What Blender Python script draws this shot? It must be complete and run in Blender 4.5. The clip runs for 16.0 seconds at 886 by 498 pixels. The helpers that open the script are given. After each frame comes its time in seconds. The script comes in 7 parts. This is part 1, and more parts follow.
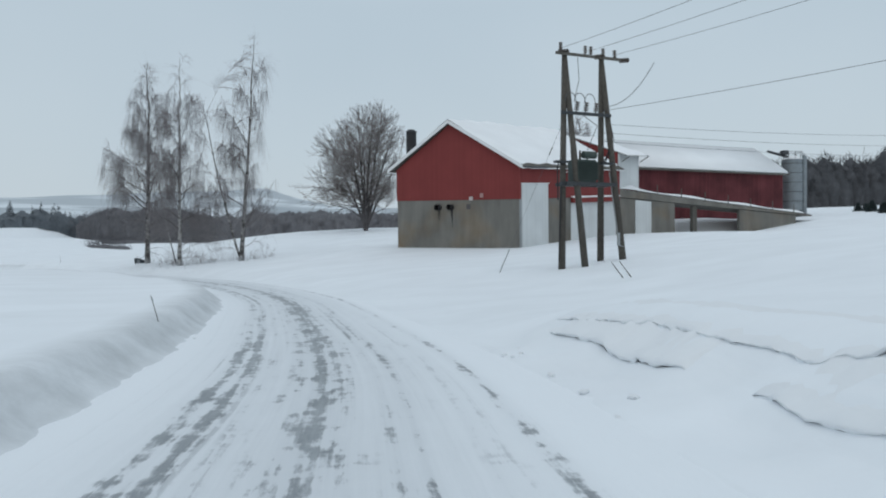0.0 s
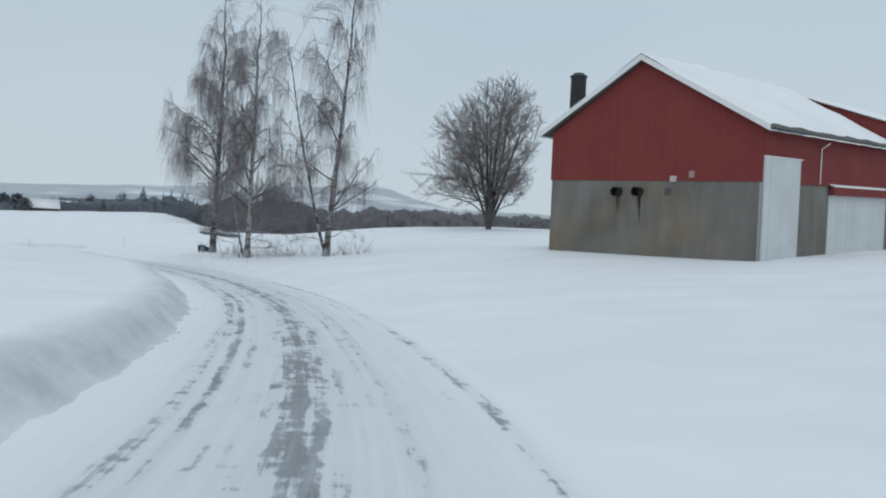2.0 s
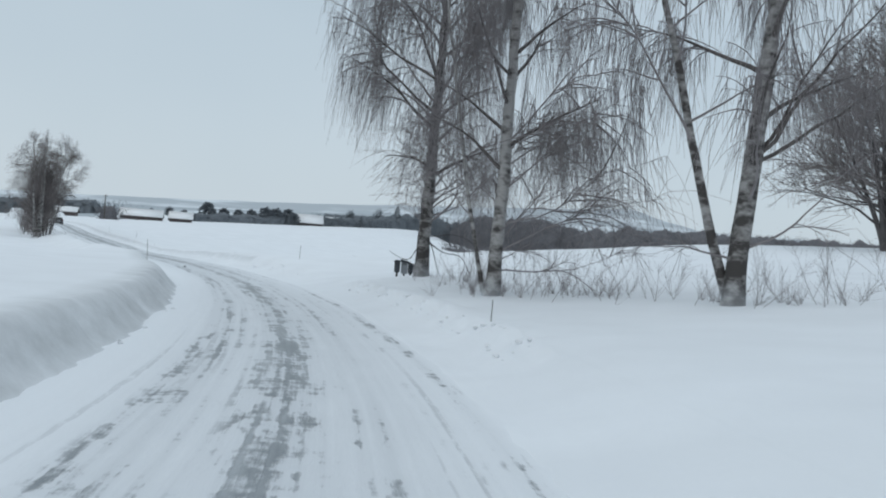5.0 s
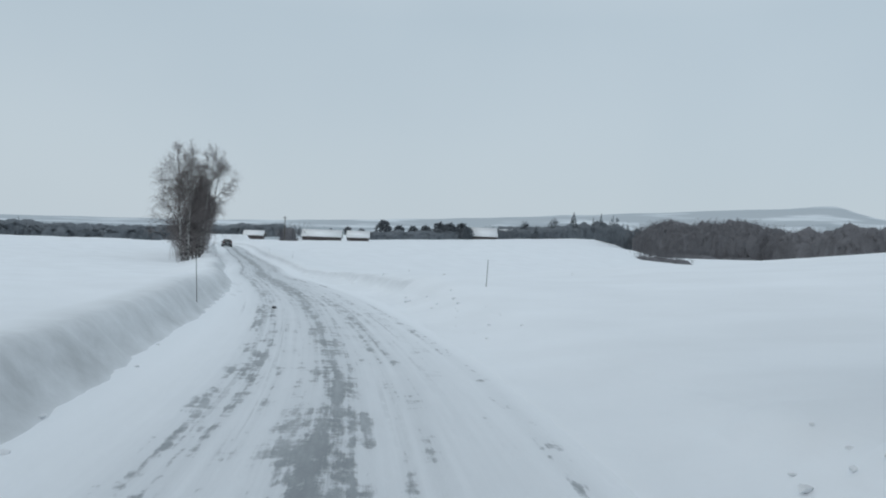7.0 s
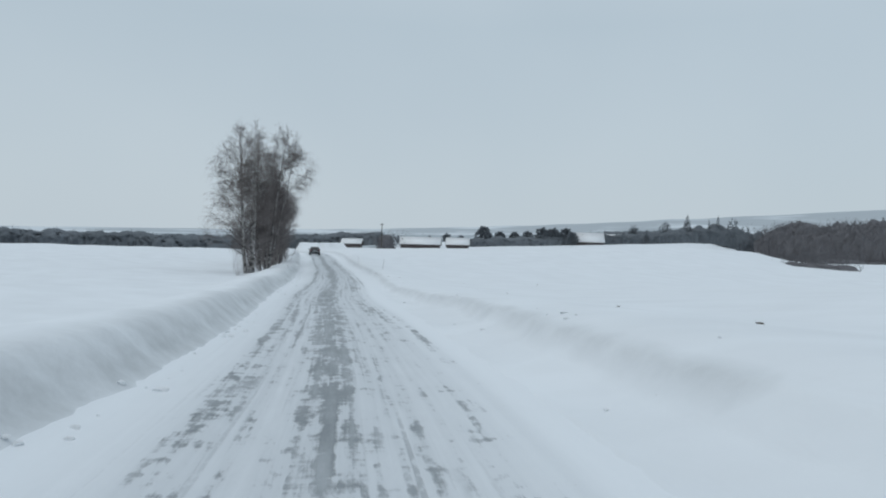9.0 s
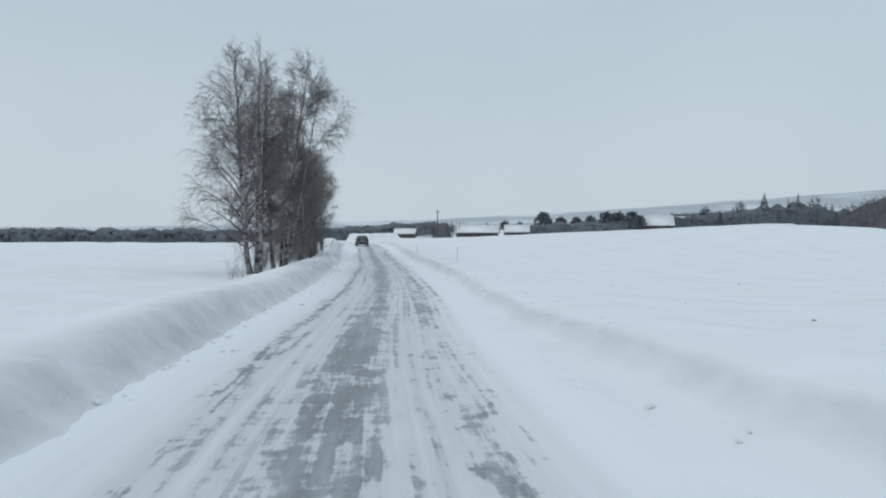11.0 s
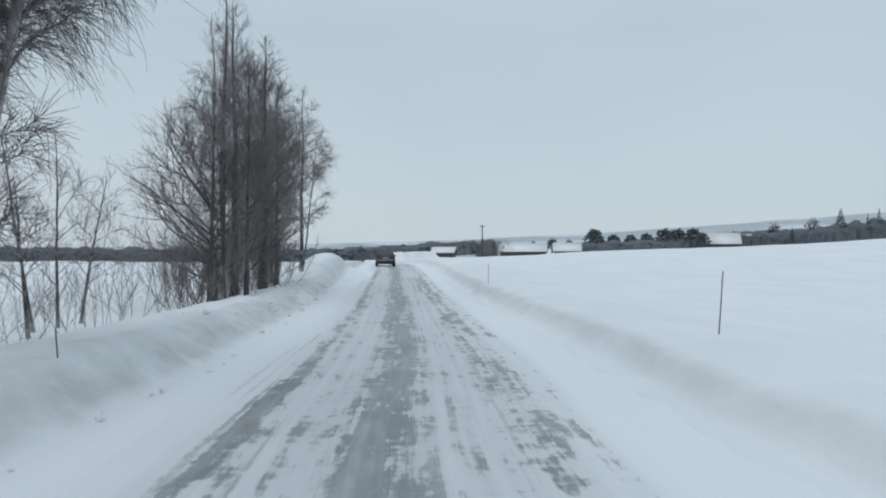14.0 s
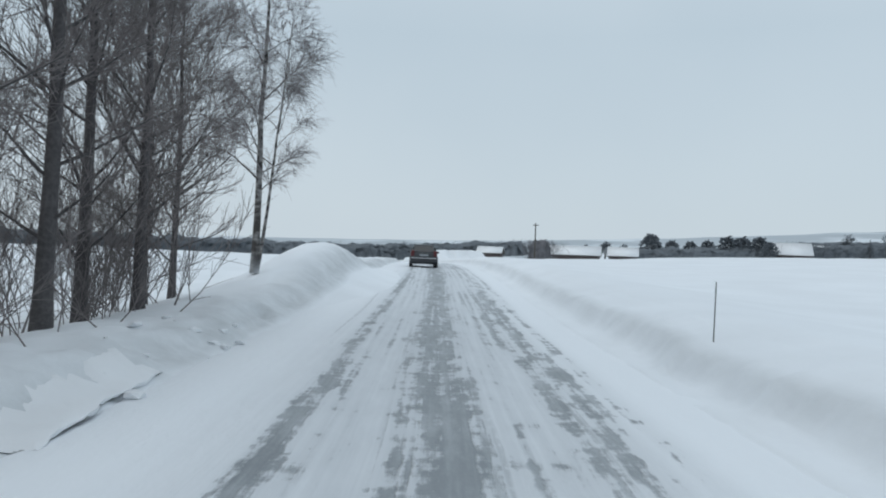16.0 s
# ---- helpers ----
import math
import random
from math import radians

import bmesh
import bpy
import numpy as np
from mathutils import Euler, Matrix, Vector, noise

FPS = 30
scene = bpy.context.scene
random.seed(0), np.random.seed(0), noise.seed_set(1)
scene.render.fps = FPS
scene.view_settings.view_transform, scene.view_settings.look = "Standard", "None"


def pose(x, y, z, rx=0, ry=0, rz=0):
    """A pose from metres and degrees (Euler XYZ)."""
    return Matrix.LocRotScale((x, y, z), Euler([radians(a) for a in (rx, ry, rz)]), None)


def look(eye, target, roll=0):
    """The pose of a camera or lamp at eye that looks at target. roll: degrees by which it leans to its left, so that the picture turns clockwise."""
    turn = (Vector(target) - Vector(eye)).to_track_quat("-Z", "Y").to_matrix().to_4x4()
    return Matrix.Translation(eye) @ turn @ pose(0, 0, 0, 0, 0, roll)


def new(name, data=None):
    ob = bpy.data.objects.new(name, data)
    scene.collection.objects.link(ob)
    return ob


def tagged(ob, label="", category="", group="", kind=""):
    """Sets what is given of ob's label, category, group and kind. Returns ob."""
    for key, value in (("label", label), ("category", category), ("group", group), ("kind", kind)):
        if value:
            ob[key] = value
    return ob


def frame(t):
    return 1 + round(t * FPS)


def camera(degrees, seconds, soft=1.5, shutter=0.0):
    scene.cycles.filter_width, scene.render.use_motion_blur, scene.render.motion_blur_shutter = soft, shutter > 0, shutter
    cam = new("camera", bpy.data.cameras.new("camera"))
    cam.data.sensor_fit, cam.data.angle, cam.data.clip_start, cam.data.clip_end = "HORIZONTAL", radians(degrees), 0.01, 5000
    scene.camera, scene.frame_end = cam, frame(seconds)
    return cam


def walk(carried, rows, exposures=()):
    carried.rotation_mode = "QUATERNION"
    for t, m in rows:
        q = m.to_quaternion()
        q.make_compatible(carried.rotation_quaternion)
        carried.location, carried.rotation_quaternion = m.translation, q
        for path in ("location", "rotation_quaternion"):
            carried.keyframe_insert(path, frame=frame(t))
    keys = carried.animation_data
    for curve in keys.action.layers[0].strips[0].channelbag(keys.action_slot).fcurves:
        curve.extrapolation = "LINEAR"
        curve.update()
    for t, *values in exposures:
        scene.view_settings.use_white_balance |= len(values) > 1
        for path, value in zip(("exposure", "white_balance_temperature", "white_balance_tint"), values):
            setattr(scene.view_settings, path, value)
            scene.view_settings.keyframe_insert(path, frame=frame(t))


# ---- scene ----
cam = camera(63.4, 16.0, soft=2.0)
PATH = [
    (0, (-0.671, 1.192, 1.409), (-0.366, 3.168, 1.373), -0.5),
    (0.5, (-0.384, 6.197, 1.247), (-0.154, 8.184, 1.211), -0.0),
    (1, (-0.383, 11.232, 1.152), (-0.228, 13.226, 1.114), 0.6),
    (1.5, (-0.576, 16.18, 1.0), (-0.502, 18.178, 0.968), 1.6),
    (2, (-0.98, 21.252, 0.837), (-0.986, 23.252, 0.808), 2.7),
    (2.5, (-1.639, 26.412, 0.748), (-1.727, 28.41, 0.716), 3.3),
    (3, (-2.398, 31.316, 0.61), (-2.595, 33.306, 0.585), 4.0),
    (5.5, (-12.169, 57.742, 0.014), (-12.958, 59.58, 0.006), 3.1),
    (6, (-14.76, 62.171, -0.071), (-15.667, 63.954, -0.079), 1.6),
    (6.5, (-17.728, 66.533, -0.169), (-18.739, 68.259, -0.174), 1.6),
    (7, (-20.762, 70.611, -0.236), (-21.861, 72.282, -0.239), 2.1),
    (7.5, (-23.86, 74.337, -0.299), (-25.032, 75.958, -0.298), 2.3),
    (8, (-27.096, 78.029, -0.336), (-28.33, 79.604, -0.325), 2.7),
    (8.5, (-30.557, 81.716, -0.445), (-31.836, 83.253, -0.43), 2.7),
    (9, (-34.443, 85.485, -0.438), (-35.759, 86.991, -0.429), 1.5),
    (9.5, (-38.664, 89.511, -0.491), (-40.019, 90.982, -0.493), 0.6),
    (12, (-61.986, 108.873, -1.074), (-63.437, 110.249, -1.079), -0.4),
    (12.5, (-66.599, 112.943, -1.093), (-68.064, 114.304, -1.083), -0.6),
    (13, (-71.213, 117.029, -1.083), (-72.688, 118.38, -1.074), -0.0),
    (13.5, (-75.685, 120.948, -1.098), (-77.168, 122.289, -1.07), 0.7),
    (14, (-80.113, 124.428, -1.086), (-81.605, 125.76, -1.051), 0.0),
    (14.5, (-84.42, 127.7, -1.028), (-85.928, 129.014, -0.998), 0.0),
    (15, (-88.494, 131.13, -0.957), (-90.028, 132.412, -0.928), 0.4),
    (15.5, (-92.397, 134.018, -1.025), (-93.955, 135.272, -1.002), 2.1),
    (16, (-96.343, 137.128, -1.02), (-97.912, 138.367, -0.989), 2.3),
]
walk(cam, [(t, look(eye, target, roll)) for t, eye, target, roll in PATH], exposures=[(0.0, -0.02), (5.5, 0.05), (6.5, 0.03), (7.5, -0.12), (8.5, -0.04), (9.5, -0.10), (11.0, 0.0), (12.5, 0.05), (14.0, 0.02), (16.0, 0.07)])

# ---------------------------------------------------------------- light
world = bpy.data.worlds.new("overcast_sky")
scene.world = world
world.use_nodes = True
wn, wl = world.node_tree.nodes, world.node_tree.links
wn.clear()
w_out = wn.new("ShaderNodeOutputWorld")
w_bg = wn.new("ShaderNodeBackground")
w_sky = wn.new("ShaderNodeTexSky")
w_sky.sky_type = "NISHITA"
w_sky.sun_disc = False
w_sky.sun_elevation = radians(22)
w_sky.sun_rotation = radians(200)
w_sky.air_density, w_sky.dust_density, w_sky.ozone_density = 1.0, 4.0, 1.0
w_scale = wn.new("ShaderNodeMixRGB")
w_scale.blend_type, w_scale.inputs[0].default_value = "MULTIPLY", 1.0
w_scale.inputs[2].default_value = (0.09, 0.09, 0.09, 1)
w_geo = wn.new("ShaderNodeNewGeometry")
w_sep = wn.new("ShaderNodeSeparateXYZ")
w_ramp = wn.new("ShaderNodeValToRGB")
w_ramp.color_ramp.elements[0].position, w_ramp.color_ramp.elements[0].color = 0.0, (0.59, 0.68, 0.745, 1)
w_ramp.color_ramp.elements[1].position, w_ramp.color_ramp.elements[1].color = 0.62, (0.66, 0.755, 0.83, 1)
w_mid = w_ramp.color_ramp.elements.new(0.30)
w_mid.color = (0.515, 0.62, 0.70, 1)
w_noise = wn.new("ShaderNodeTexNoise")
w_noise.inputs["Scale"].default_value, w_noise.inputs["Detail"].default_value = 2.2, 3.0
w_cloud = wn.new("ShaderNodeMixRGB")
w_cloud.blend_type, w_cloud.inputs[0].default_value = "SOFT_LIGHT", 0.22
w_mix = wn.new("ShaderNodeMixRGB")
w_mix.inputs[0].default_value = 0.9
w_coord = wn.new("ShaderNodeTexCoord")
wl.new(w_coord.outputs["Generated"], w_sep.inputs[0])
wl.new(w_sep.outputs["Z"], w_ramp.inputs[0])
wl.new(w_coord.outputs["Generated"], w_noise.inputs["Vector"])
wl.new(w_ramp.outputs[0], w_cloud.inputs[1])
wl.new(w_noise.outputs["Fac"], w_cloud.inputs[2])
wl.new(w_sky.outputs[0], w_scale.inputs[1])
wl.new(w_scale.outputs[0], w_mix.inputs[1])
wl.new(w_cloud.outputs[0], w_mix.inputs[2])
wl.new(w_mix.outputs[0], w_bg.inputs[0])
wl.new(w_bg.outputs[0], w_out.inputs[0])
w_bg.inputs["Strength"].default_value = 1.0
wn.remove(w_geo)

sun = new("sun", bpy.data.lights.new("sun", "SUN"))
sun.data.energy, sun.data.angle, sun.data.color = 0.22, radians(40), (1.0, 0.985, 0.97)
sun.matrix_world = look((0, 0, 50), (-6, 10, 20))


# ---------------------------------------------------------------- materials
def node_mat(name):
    m = bpy.data.materials.new(name)
    m.use_nodes = True
    n, l = m.node_tree.nodes, m.node_tree.links
    return m, n, l, n["Principled BSDF"]


def plain(name, rgb, rough=0.7, metal=0.0, vary=0.25, scale=6.0, bump=0.1, spec=0.3):
    """Colour with two scales of variation and a fine relief."""
    m, n, l, b = node_mat(name)
    tc = n.new("ShaderNodeTexCoord")
    big, small = n.new("ShaderNodeTexNoise"), n.new("ShaderNodeTexNoise")
    big.inputs["Scale"].default_value, big.inputs["Detail"].default_value = scale * 0.2, 4
    small.inputs["Scale"].default_value, small.inputs["Detail"].default_value = scale * 3, 5
    add = n.new("ShaderNodeMath")
    add.operation = "ADD"
    ramp = n.new("ShaderNodeMapRange")
    ramp.inputs["From Min"].default_value, ramp.inputs["From Max"].default_value = 0.6, 1.4
    ramp.inputs["To Min"].default_value, ramp.inputs["To Max"].default_value = 1 - vary, 1 + vary
    mul = n.new("ShaderNodeMixRGB")
    mul.blend_type, mul.inputs[0].default_value, mul.inputs[1].default_value = "MULTIPLY", 1.0, (*rgb, 1)
    bp = n.new("ShaderNodeBump")
    bp.inputs["Strength"].default_value, bp.inputs["Distance"].default_value = bump, 0.02
    for t in (big, small):
        l.new(tc.outputs["Object"], t.inputs["Vector"])
    l.new(big.outputs["Fac"], add.inputs[0])
    l.new(small.outputs["Fac"], add.inputs[1])
    l.new(add.outputs[0], ramp.inputs["Value"])
    l.new(ramp.outputs[0], mul.inputs[2])
    l.new(mul.outputs[0], b.inputs["Base Color"])
    l.new(small.outputs["Fac"], bp.inputs["Height"])
    l.new(bp.outputs[0], b.inputs["Normal"])
    b.inputs["Roughness"].default_value, b.inputs["Metallic"].default_value = rough, metal
    b.inputs["Specular IOR Level"].default_value = spec
    return m


def snow_mat(name, rgb=(0.825, 0.86, 0.895), bump=0.35, verge=False):
    """Dry wind-packed snow: drift streaks, soft lumps and fine grain."""
    m, n, l, b = node_mat(name)
    tc = n.new("ShaderNodeTexCoord")
    mp = n.new("ShaderNodeMapping")
    mp.inputs["Scale"].default_value = (0.6, 1.0, 1.0)
    mp.inputs["Rotation"].default_value = (0, 0, 0.7)
    a, c, g = n.new("ShaderNodeTexNoise"), n.new("ShaderNodeTexNoise"), n.new("ShaderNodeTexNoise")
    a.inputs["Scale"].default_value, a.inputs["Detail"].default_value = 0.5, 5
    c.inputs["Scale"].default_value, c.inputs["Detail"].default_value = 3.0, 6
    g.inputs["Scale"].default_value, g.inputs["Detail"].default_value = 40.0, 3
    l.new(tc.outputs["Object"], mp.inputs["Vector"])
    l.new(mp.outputs[0], a.inputs["Vector"])
    l.new(tc.outputs["Object"], c.inputs["Vector"])
    l.new(tc.outputs["Object"], g.inputs["Vector"])
    mr = n.new("ShaderNodeMapRange")
    mr.inputs["From Min"].default_value, mr.inputs["From Max"].default_value = 0.35, 0.7
    mr.inputs["To Min"].default_value, mr.inputs["To Max"].default_value = 0.955, 1.02
    mul = n.new("ShaderNodeMixRGB")
    mul.blend_type, mul.inputs[0].default_value, mul.inputs[1].default_value = "MULTIPLY", 1.0, (*rgb, 1)
    l.new(a.outputs["Fac"], mr.inputs["Value"])
    l.new(mr.outputs[0], mul.inputs[2])
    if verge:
        # gritty specks thrown up by the plough, and the cut face's shade painted in as grey. UV: metres behind the
        # bank's foot, metres along.
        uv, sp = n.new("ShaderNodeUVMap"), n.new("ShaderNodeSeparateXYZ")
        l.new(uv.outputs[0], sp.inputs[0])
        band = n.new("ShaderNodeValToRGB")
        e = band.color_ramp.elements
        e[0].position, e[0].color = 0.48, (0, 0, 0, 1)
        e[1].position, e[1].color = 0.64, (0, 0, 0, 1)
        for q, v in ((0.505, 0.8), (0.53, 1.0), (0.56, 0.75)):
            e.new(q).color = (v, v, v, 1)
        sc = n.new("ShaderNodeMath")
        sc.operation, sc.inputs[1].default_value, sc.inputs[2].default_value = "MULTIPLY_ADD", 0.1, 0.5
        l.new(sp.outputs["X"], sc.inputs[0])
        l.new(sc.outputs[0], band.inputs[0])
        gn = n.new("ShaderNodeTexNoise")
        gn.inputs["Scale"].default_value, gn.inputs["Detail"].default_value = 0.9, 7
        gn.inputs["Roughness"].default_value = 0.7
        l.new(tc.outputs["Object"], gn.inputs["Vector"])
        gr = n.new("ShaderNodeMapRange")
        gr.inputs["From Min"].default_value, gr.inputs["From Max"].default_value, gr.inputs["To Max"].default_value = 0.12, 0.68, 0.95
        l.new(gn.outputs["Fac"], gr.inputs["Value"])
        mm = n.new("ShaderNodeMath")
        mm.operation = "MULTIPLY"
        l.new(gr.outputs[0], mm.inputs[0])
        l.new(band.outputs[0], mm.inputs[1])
        grit_shade = n.new("ShaderNodeMixRGB")
        grit_shade.inputs[2].default_value = (0.45, 0.475, 0.49, 1)
        l.new(mm.outputs[0], grit_shade.inputs[0])
        l.new(mul.outputs[0], grit_shade.inputs[1])
        mul = grit_shade
    l.new(mul.outputs[0], b.inputs["Base Color"])
    b1, b2, b3 = n.new("ShaderNodeBump"), n.new("ShaderNodeBump"), n.new("ShaderNodeBump")
    for bp, tex, s, d in ((b1, a, bump * 0.22, 0.25), (b2, c, bump * 0.6, 0.07), (b3, g, bump * 0.5, 0.006)):
        bp.inputs["Strength"].default_value, bp.inputs["Distance"].default_value = s, d
        l.new(tex.outputs["Fac"], bp.inputs["Height"])
    l.new(b1.outputs[0], b2.inputs["Normal"])
    l.new(b2.outputs[0], b3.inputs["Normal"])
    l.new(b3.outputs[0], b.inputs["Normal"])
    b.inputs["Roughness"].default_value = 0.75
    b.inputs["Specular IOR Level"].default_value = 0.25
    return m


def road_mat(name):
    """Packed snow with worn, broken streaks of grey ice along the wheel tracks. UV: metres from the main track, metres along."""
    m, n, l, b = node_mat(name)
    uv = n.new("ShaderNodeUVMap")
    sep = n.new("ShaderNodeSeparateXYZ")
    l.new(uv.outputs[0], sep.inputs[0])

    def math_node(op, *ins):
        q = n.new("ShaderNodeMath")
        q.operation = op
        for k, v in enumerate(ins):
            if isinstance(v, (int, float)):
                q.inputs[k].default_value = v
            else:
                l.new(v, q.inputs[k])
        return q.outputs[0]

    def tex(scale_x, scale_y, scale, detail=4.0, rough=0.6):
        mp = n.new("ShaderNodeMapping")
        mp.inputs["Scale"].default_value = (scale_x, scale_y, 1)
        t = n.new("ShaderNodeTexNoise")
        t.inputs["Scale"].default_value, t.inputs["Detail"].default_value = scale, detail
        t.inputs["Roughness"].default_value = rough
        l.new(uv.outputs[0], mp.inputs["Vector"])
        l.new(mp.outputs[0], t.inputs["Vector"])
        return t.outputs["Fac"]

    wander = math_node("MULTIPLY", math_node("SUBTRACT", tex(0.02, 0.05, 1.0, 2.0), 0.5), 0.45)
    x = math_node("ADD", sep.outputs["X"], wander)
    late = n.new("ShaderNodeMapRange")
    late.inputs["From Min"].default_value, late.inputs["From Max"].default_value = 80.0, 130.0
    l.new(sep.outputs["Y"], late.inputs["Value"])
    total = None
    for centre, width, gain, more in ((-1.32, 0.14, 0.42, 0.32), (-1.06, 0.10, 0.55, -0.20), (-0.74, 0.07, 0.28, 0.10), (-0.36, 0.10, 0.10, 0.40), (0.0, 0.16, 0.78, 0.05), (0.02, 0.36, 0.58, 0.32), (0.24, 0.12, 0.38, 0.15), (0.75, 0.07, 0.32, 0.0), (0.96, 0.08, 0.40, -0.05), (1.30, 0.14, 0.12, 0.42), (1.62, 0.18, 0.18, 0.46), (2.02, 0.10, 0.40, 0.0)):
        e = math_node("DIVIDE", math_node("SUBTRACT", x, centre), width)
        e = math_node("POWER", 2.718, math_node("MULTIPLY", math_node("MULTIPLY", e, e), -0.5))
        e = math_node("MULTIPLY", e, math_node("ADD", math_node("MULTIPLY", late.outputs[0], more), gain))
        total = e if total is None else math_node("MAXIMUM", total, e)
    patches = tex(3.2, 0.95, 1.0, 5.0, 0.58)
    fine = tex(10.0, 3.2, 1.0, 5.0, 0.65)
    chatter = tex(1.6, 5.5, 1.0, 3.0, 0.5)
    lines = tex(8.0, 0.14, 1.0, 3.0, 0.6)
    grooves = tex(7.0, 0.07, 1.0, 2.0, 0.5)
    stretch = tex(0.8, 0.06, 1.0, 2.0)

    def step(v, lo, hi, top=1.0):
        q = n.new("ShaderNodeMapRange")
        q.interpolation_type = "SMOOTHSTEP"
        q.inputs["From Min"].default_value, q.inputs["From Max"].default_value, q.inputs["To Max"].default_value = lo, hi, top
        l.new(v, q.inputs["Value"])
        return q.outputs[0]

    lip = math_node("ADD", math_node("MULTIPLY", math_node("SUBTRACT", patches, 0.5), 2.7), math_node("MULTIPLY", math_node("SUBTRACT", fine, 0.5), 1.5))
    lip = math_node("ADD", lip, math_node("MULTIPLY", math_node("SUBTRACT", lines, 0.5), 2.0))
    lip = math_node("ADD", lip, math_node("MULTIPLY", math_node("SUBTRACT", chatter, 0.5), 1.1))
    lip = math_node("ADD", lip, math_node("MULTIPLY", math_node("SUBTRACT", stretch, 0.5), 1.6))
    raw = math_node("ADD", math_node("MULTIPLY", total, 1.1), lip)
    keep = step(total, 0.06, 0.34)
    blots = math_node("MULTIPLY", step(raw, 0.44, 0.98), keep)
    # thin tyre grooves, broken here and there
    thread = math_node("MULTIPLY", math_node("MULTIPLY", step(grooves, 0.60, 0.66, 0.75), step(fine, 0.36, 0.52)), step(stretch, 0.44, 0.60))
    width = n.new("ShaderNodeMapRange")
    width.inputs["From Min"].default_value, width.inputs["From Max"].default_value = 2.2, 1.5
    l.new(math_node("ABSOLUTE", x), width.inputs["Value"])
    ice = math_node("MAXIMUM", blots, math_node("MULTIPLY", math_node("MULTIPLY", thread, width.outputs[0]), math_node("ADD", math_node("MULTIPLY", late.outputs[0], 0.5), 0.5)))
    haze = n.new("ShaderNodeMapRange")
    haze.inputs["From Min"].default_value, haze.inputs["From Max"].default_value = 2.4, 1.0
    haze.inputs["To Max"].default_value = 0.55
    l.new(math_node("ABSOLUTE", x), haze.inputs["Value"])
    dirt = math_node("MULTIPLY", math_node("MULTIPLY", haze.outputs[0], math_node("ADD", math_node("MULTIPLY", late.outputs[0], 0.45), 0.8)), math_node("ADD", math_node("MULTIPLY", lines, 0.9), math_node("MULTIPLY", patches, 0.5)))
    dirt = math_node("ADD", dirt, math_node("MULTIPLY", total, 0.36))
    snow_c = n.new("ShaderNodeMixRGB")
    snow_c.inputs[1].default_value, snow_c.inputs[2].default_value = (0.825, 0.86, 0.895, 1), (0.46, 0.49, 0.52, 1)
    l.new(dirt, snow_c.inputs[0])
    col = n.new("ShaderNodeMixRGB")
    bare = n.new("ShaderNodeMixRGB")       # clear ice here, a skin of blown snow there
    bare.inputs[1].default_value, bare.inputs[2].default_value = (0.215, 0.238, 0.256, 1), (0.40, 0.43, 0.455, 1)
    l.new(step(math_node("ADD", math_node("MULTIPLY", tex(2.4, 0.5, 1.0, 5.0, 0.65), 0.7), math_node("MULTIPLY", lines, 0.45)), 0.48, 0.80), bare.inputs[0])
    l.new(bare.outputs[0], col.inputs[2])
    l.new(ice, col.inputs[0])
    l.new(snow_c.outputs[0], col.inputs[1])
    l.new(col.outputs[0], b.inputs["Base Color"])
    rg = n.new("ShaderNodeMapRange")
    rg.inputs["To Min"].default_value, rg.inputs["To Max"].default_value = 0.75, 0.42
    l.new(ice, rg.inputs["Value"])
    l.new(rg.outputs[0], b.inputs["Roughness"])
    b.inputs["Specular IOR Level"].default_value = 0.35
    h = math_node("ADD", math_node("MULTIPLY", ice, -1.0), math_node("ADD", math_node("MULTIPLY", fine, 0.6), math_node("MULTIPLY", patches, 0.8)))
    bp = n.new("ShaderNodeBump")
    bp.inputs["Strength"].default_value, bp.inputs["Distance"].default_value = 0.55, 0.03
    l.new(h, bp.inputs["Height"])
    l.new(bp.outputs[0], b.inputs["Normal"])
    return m


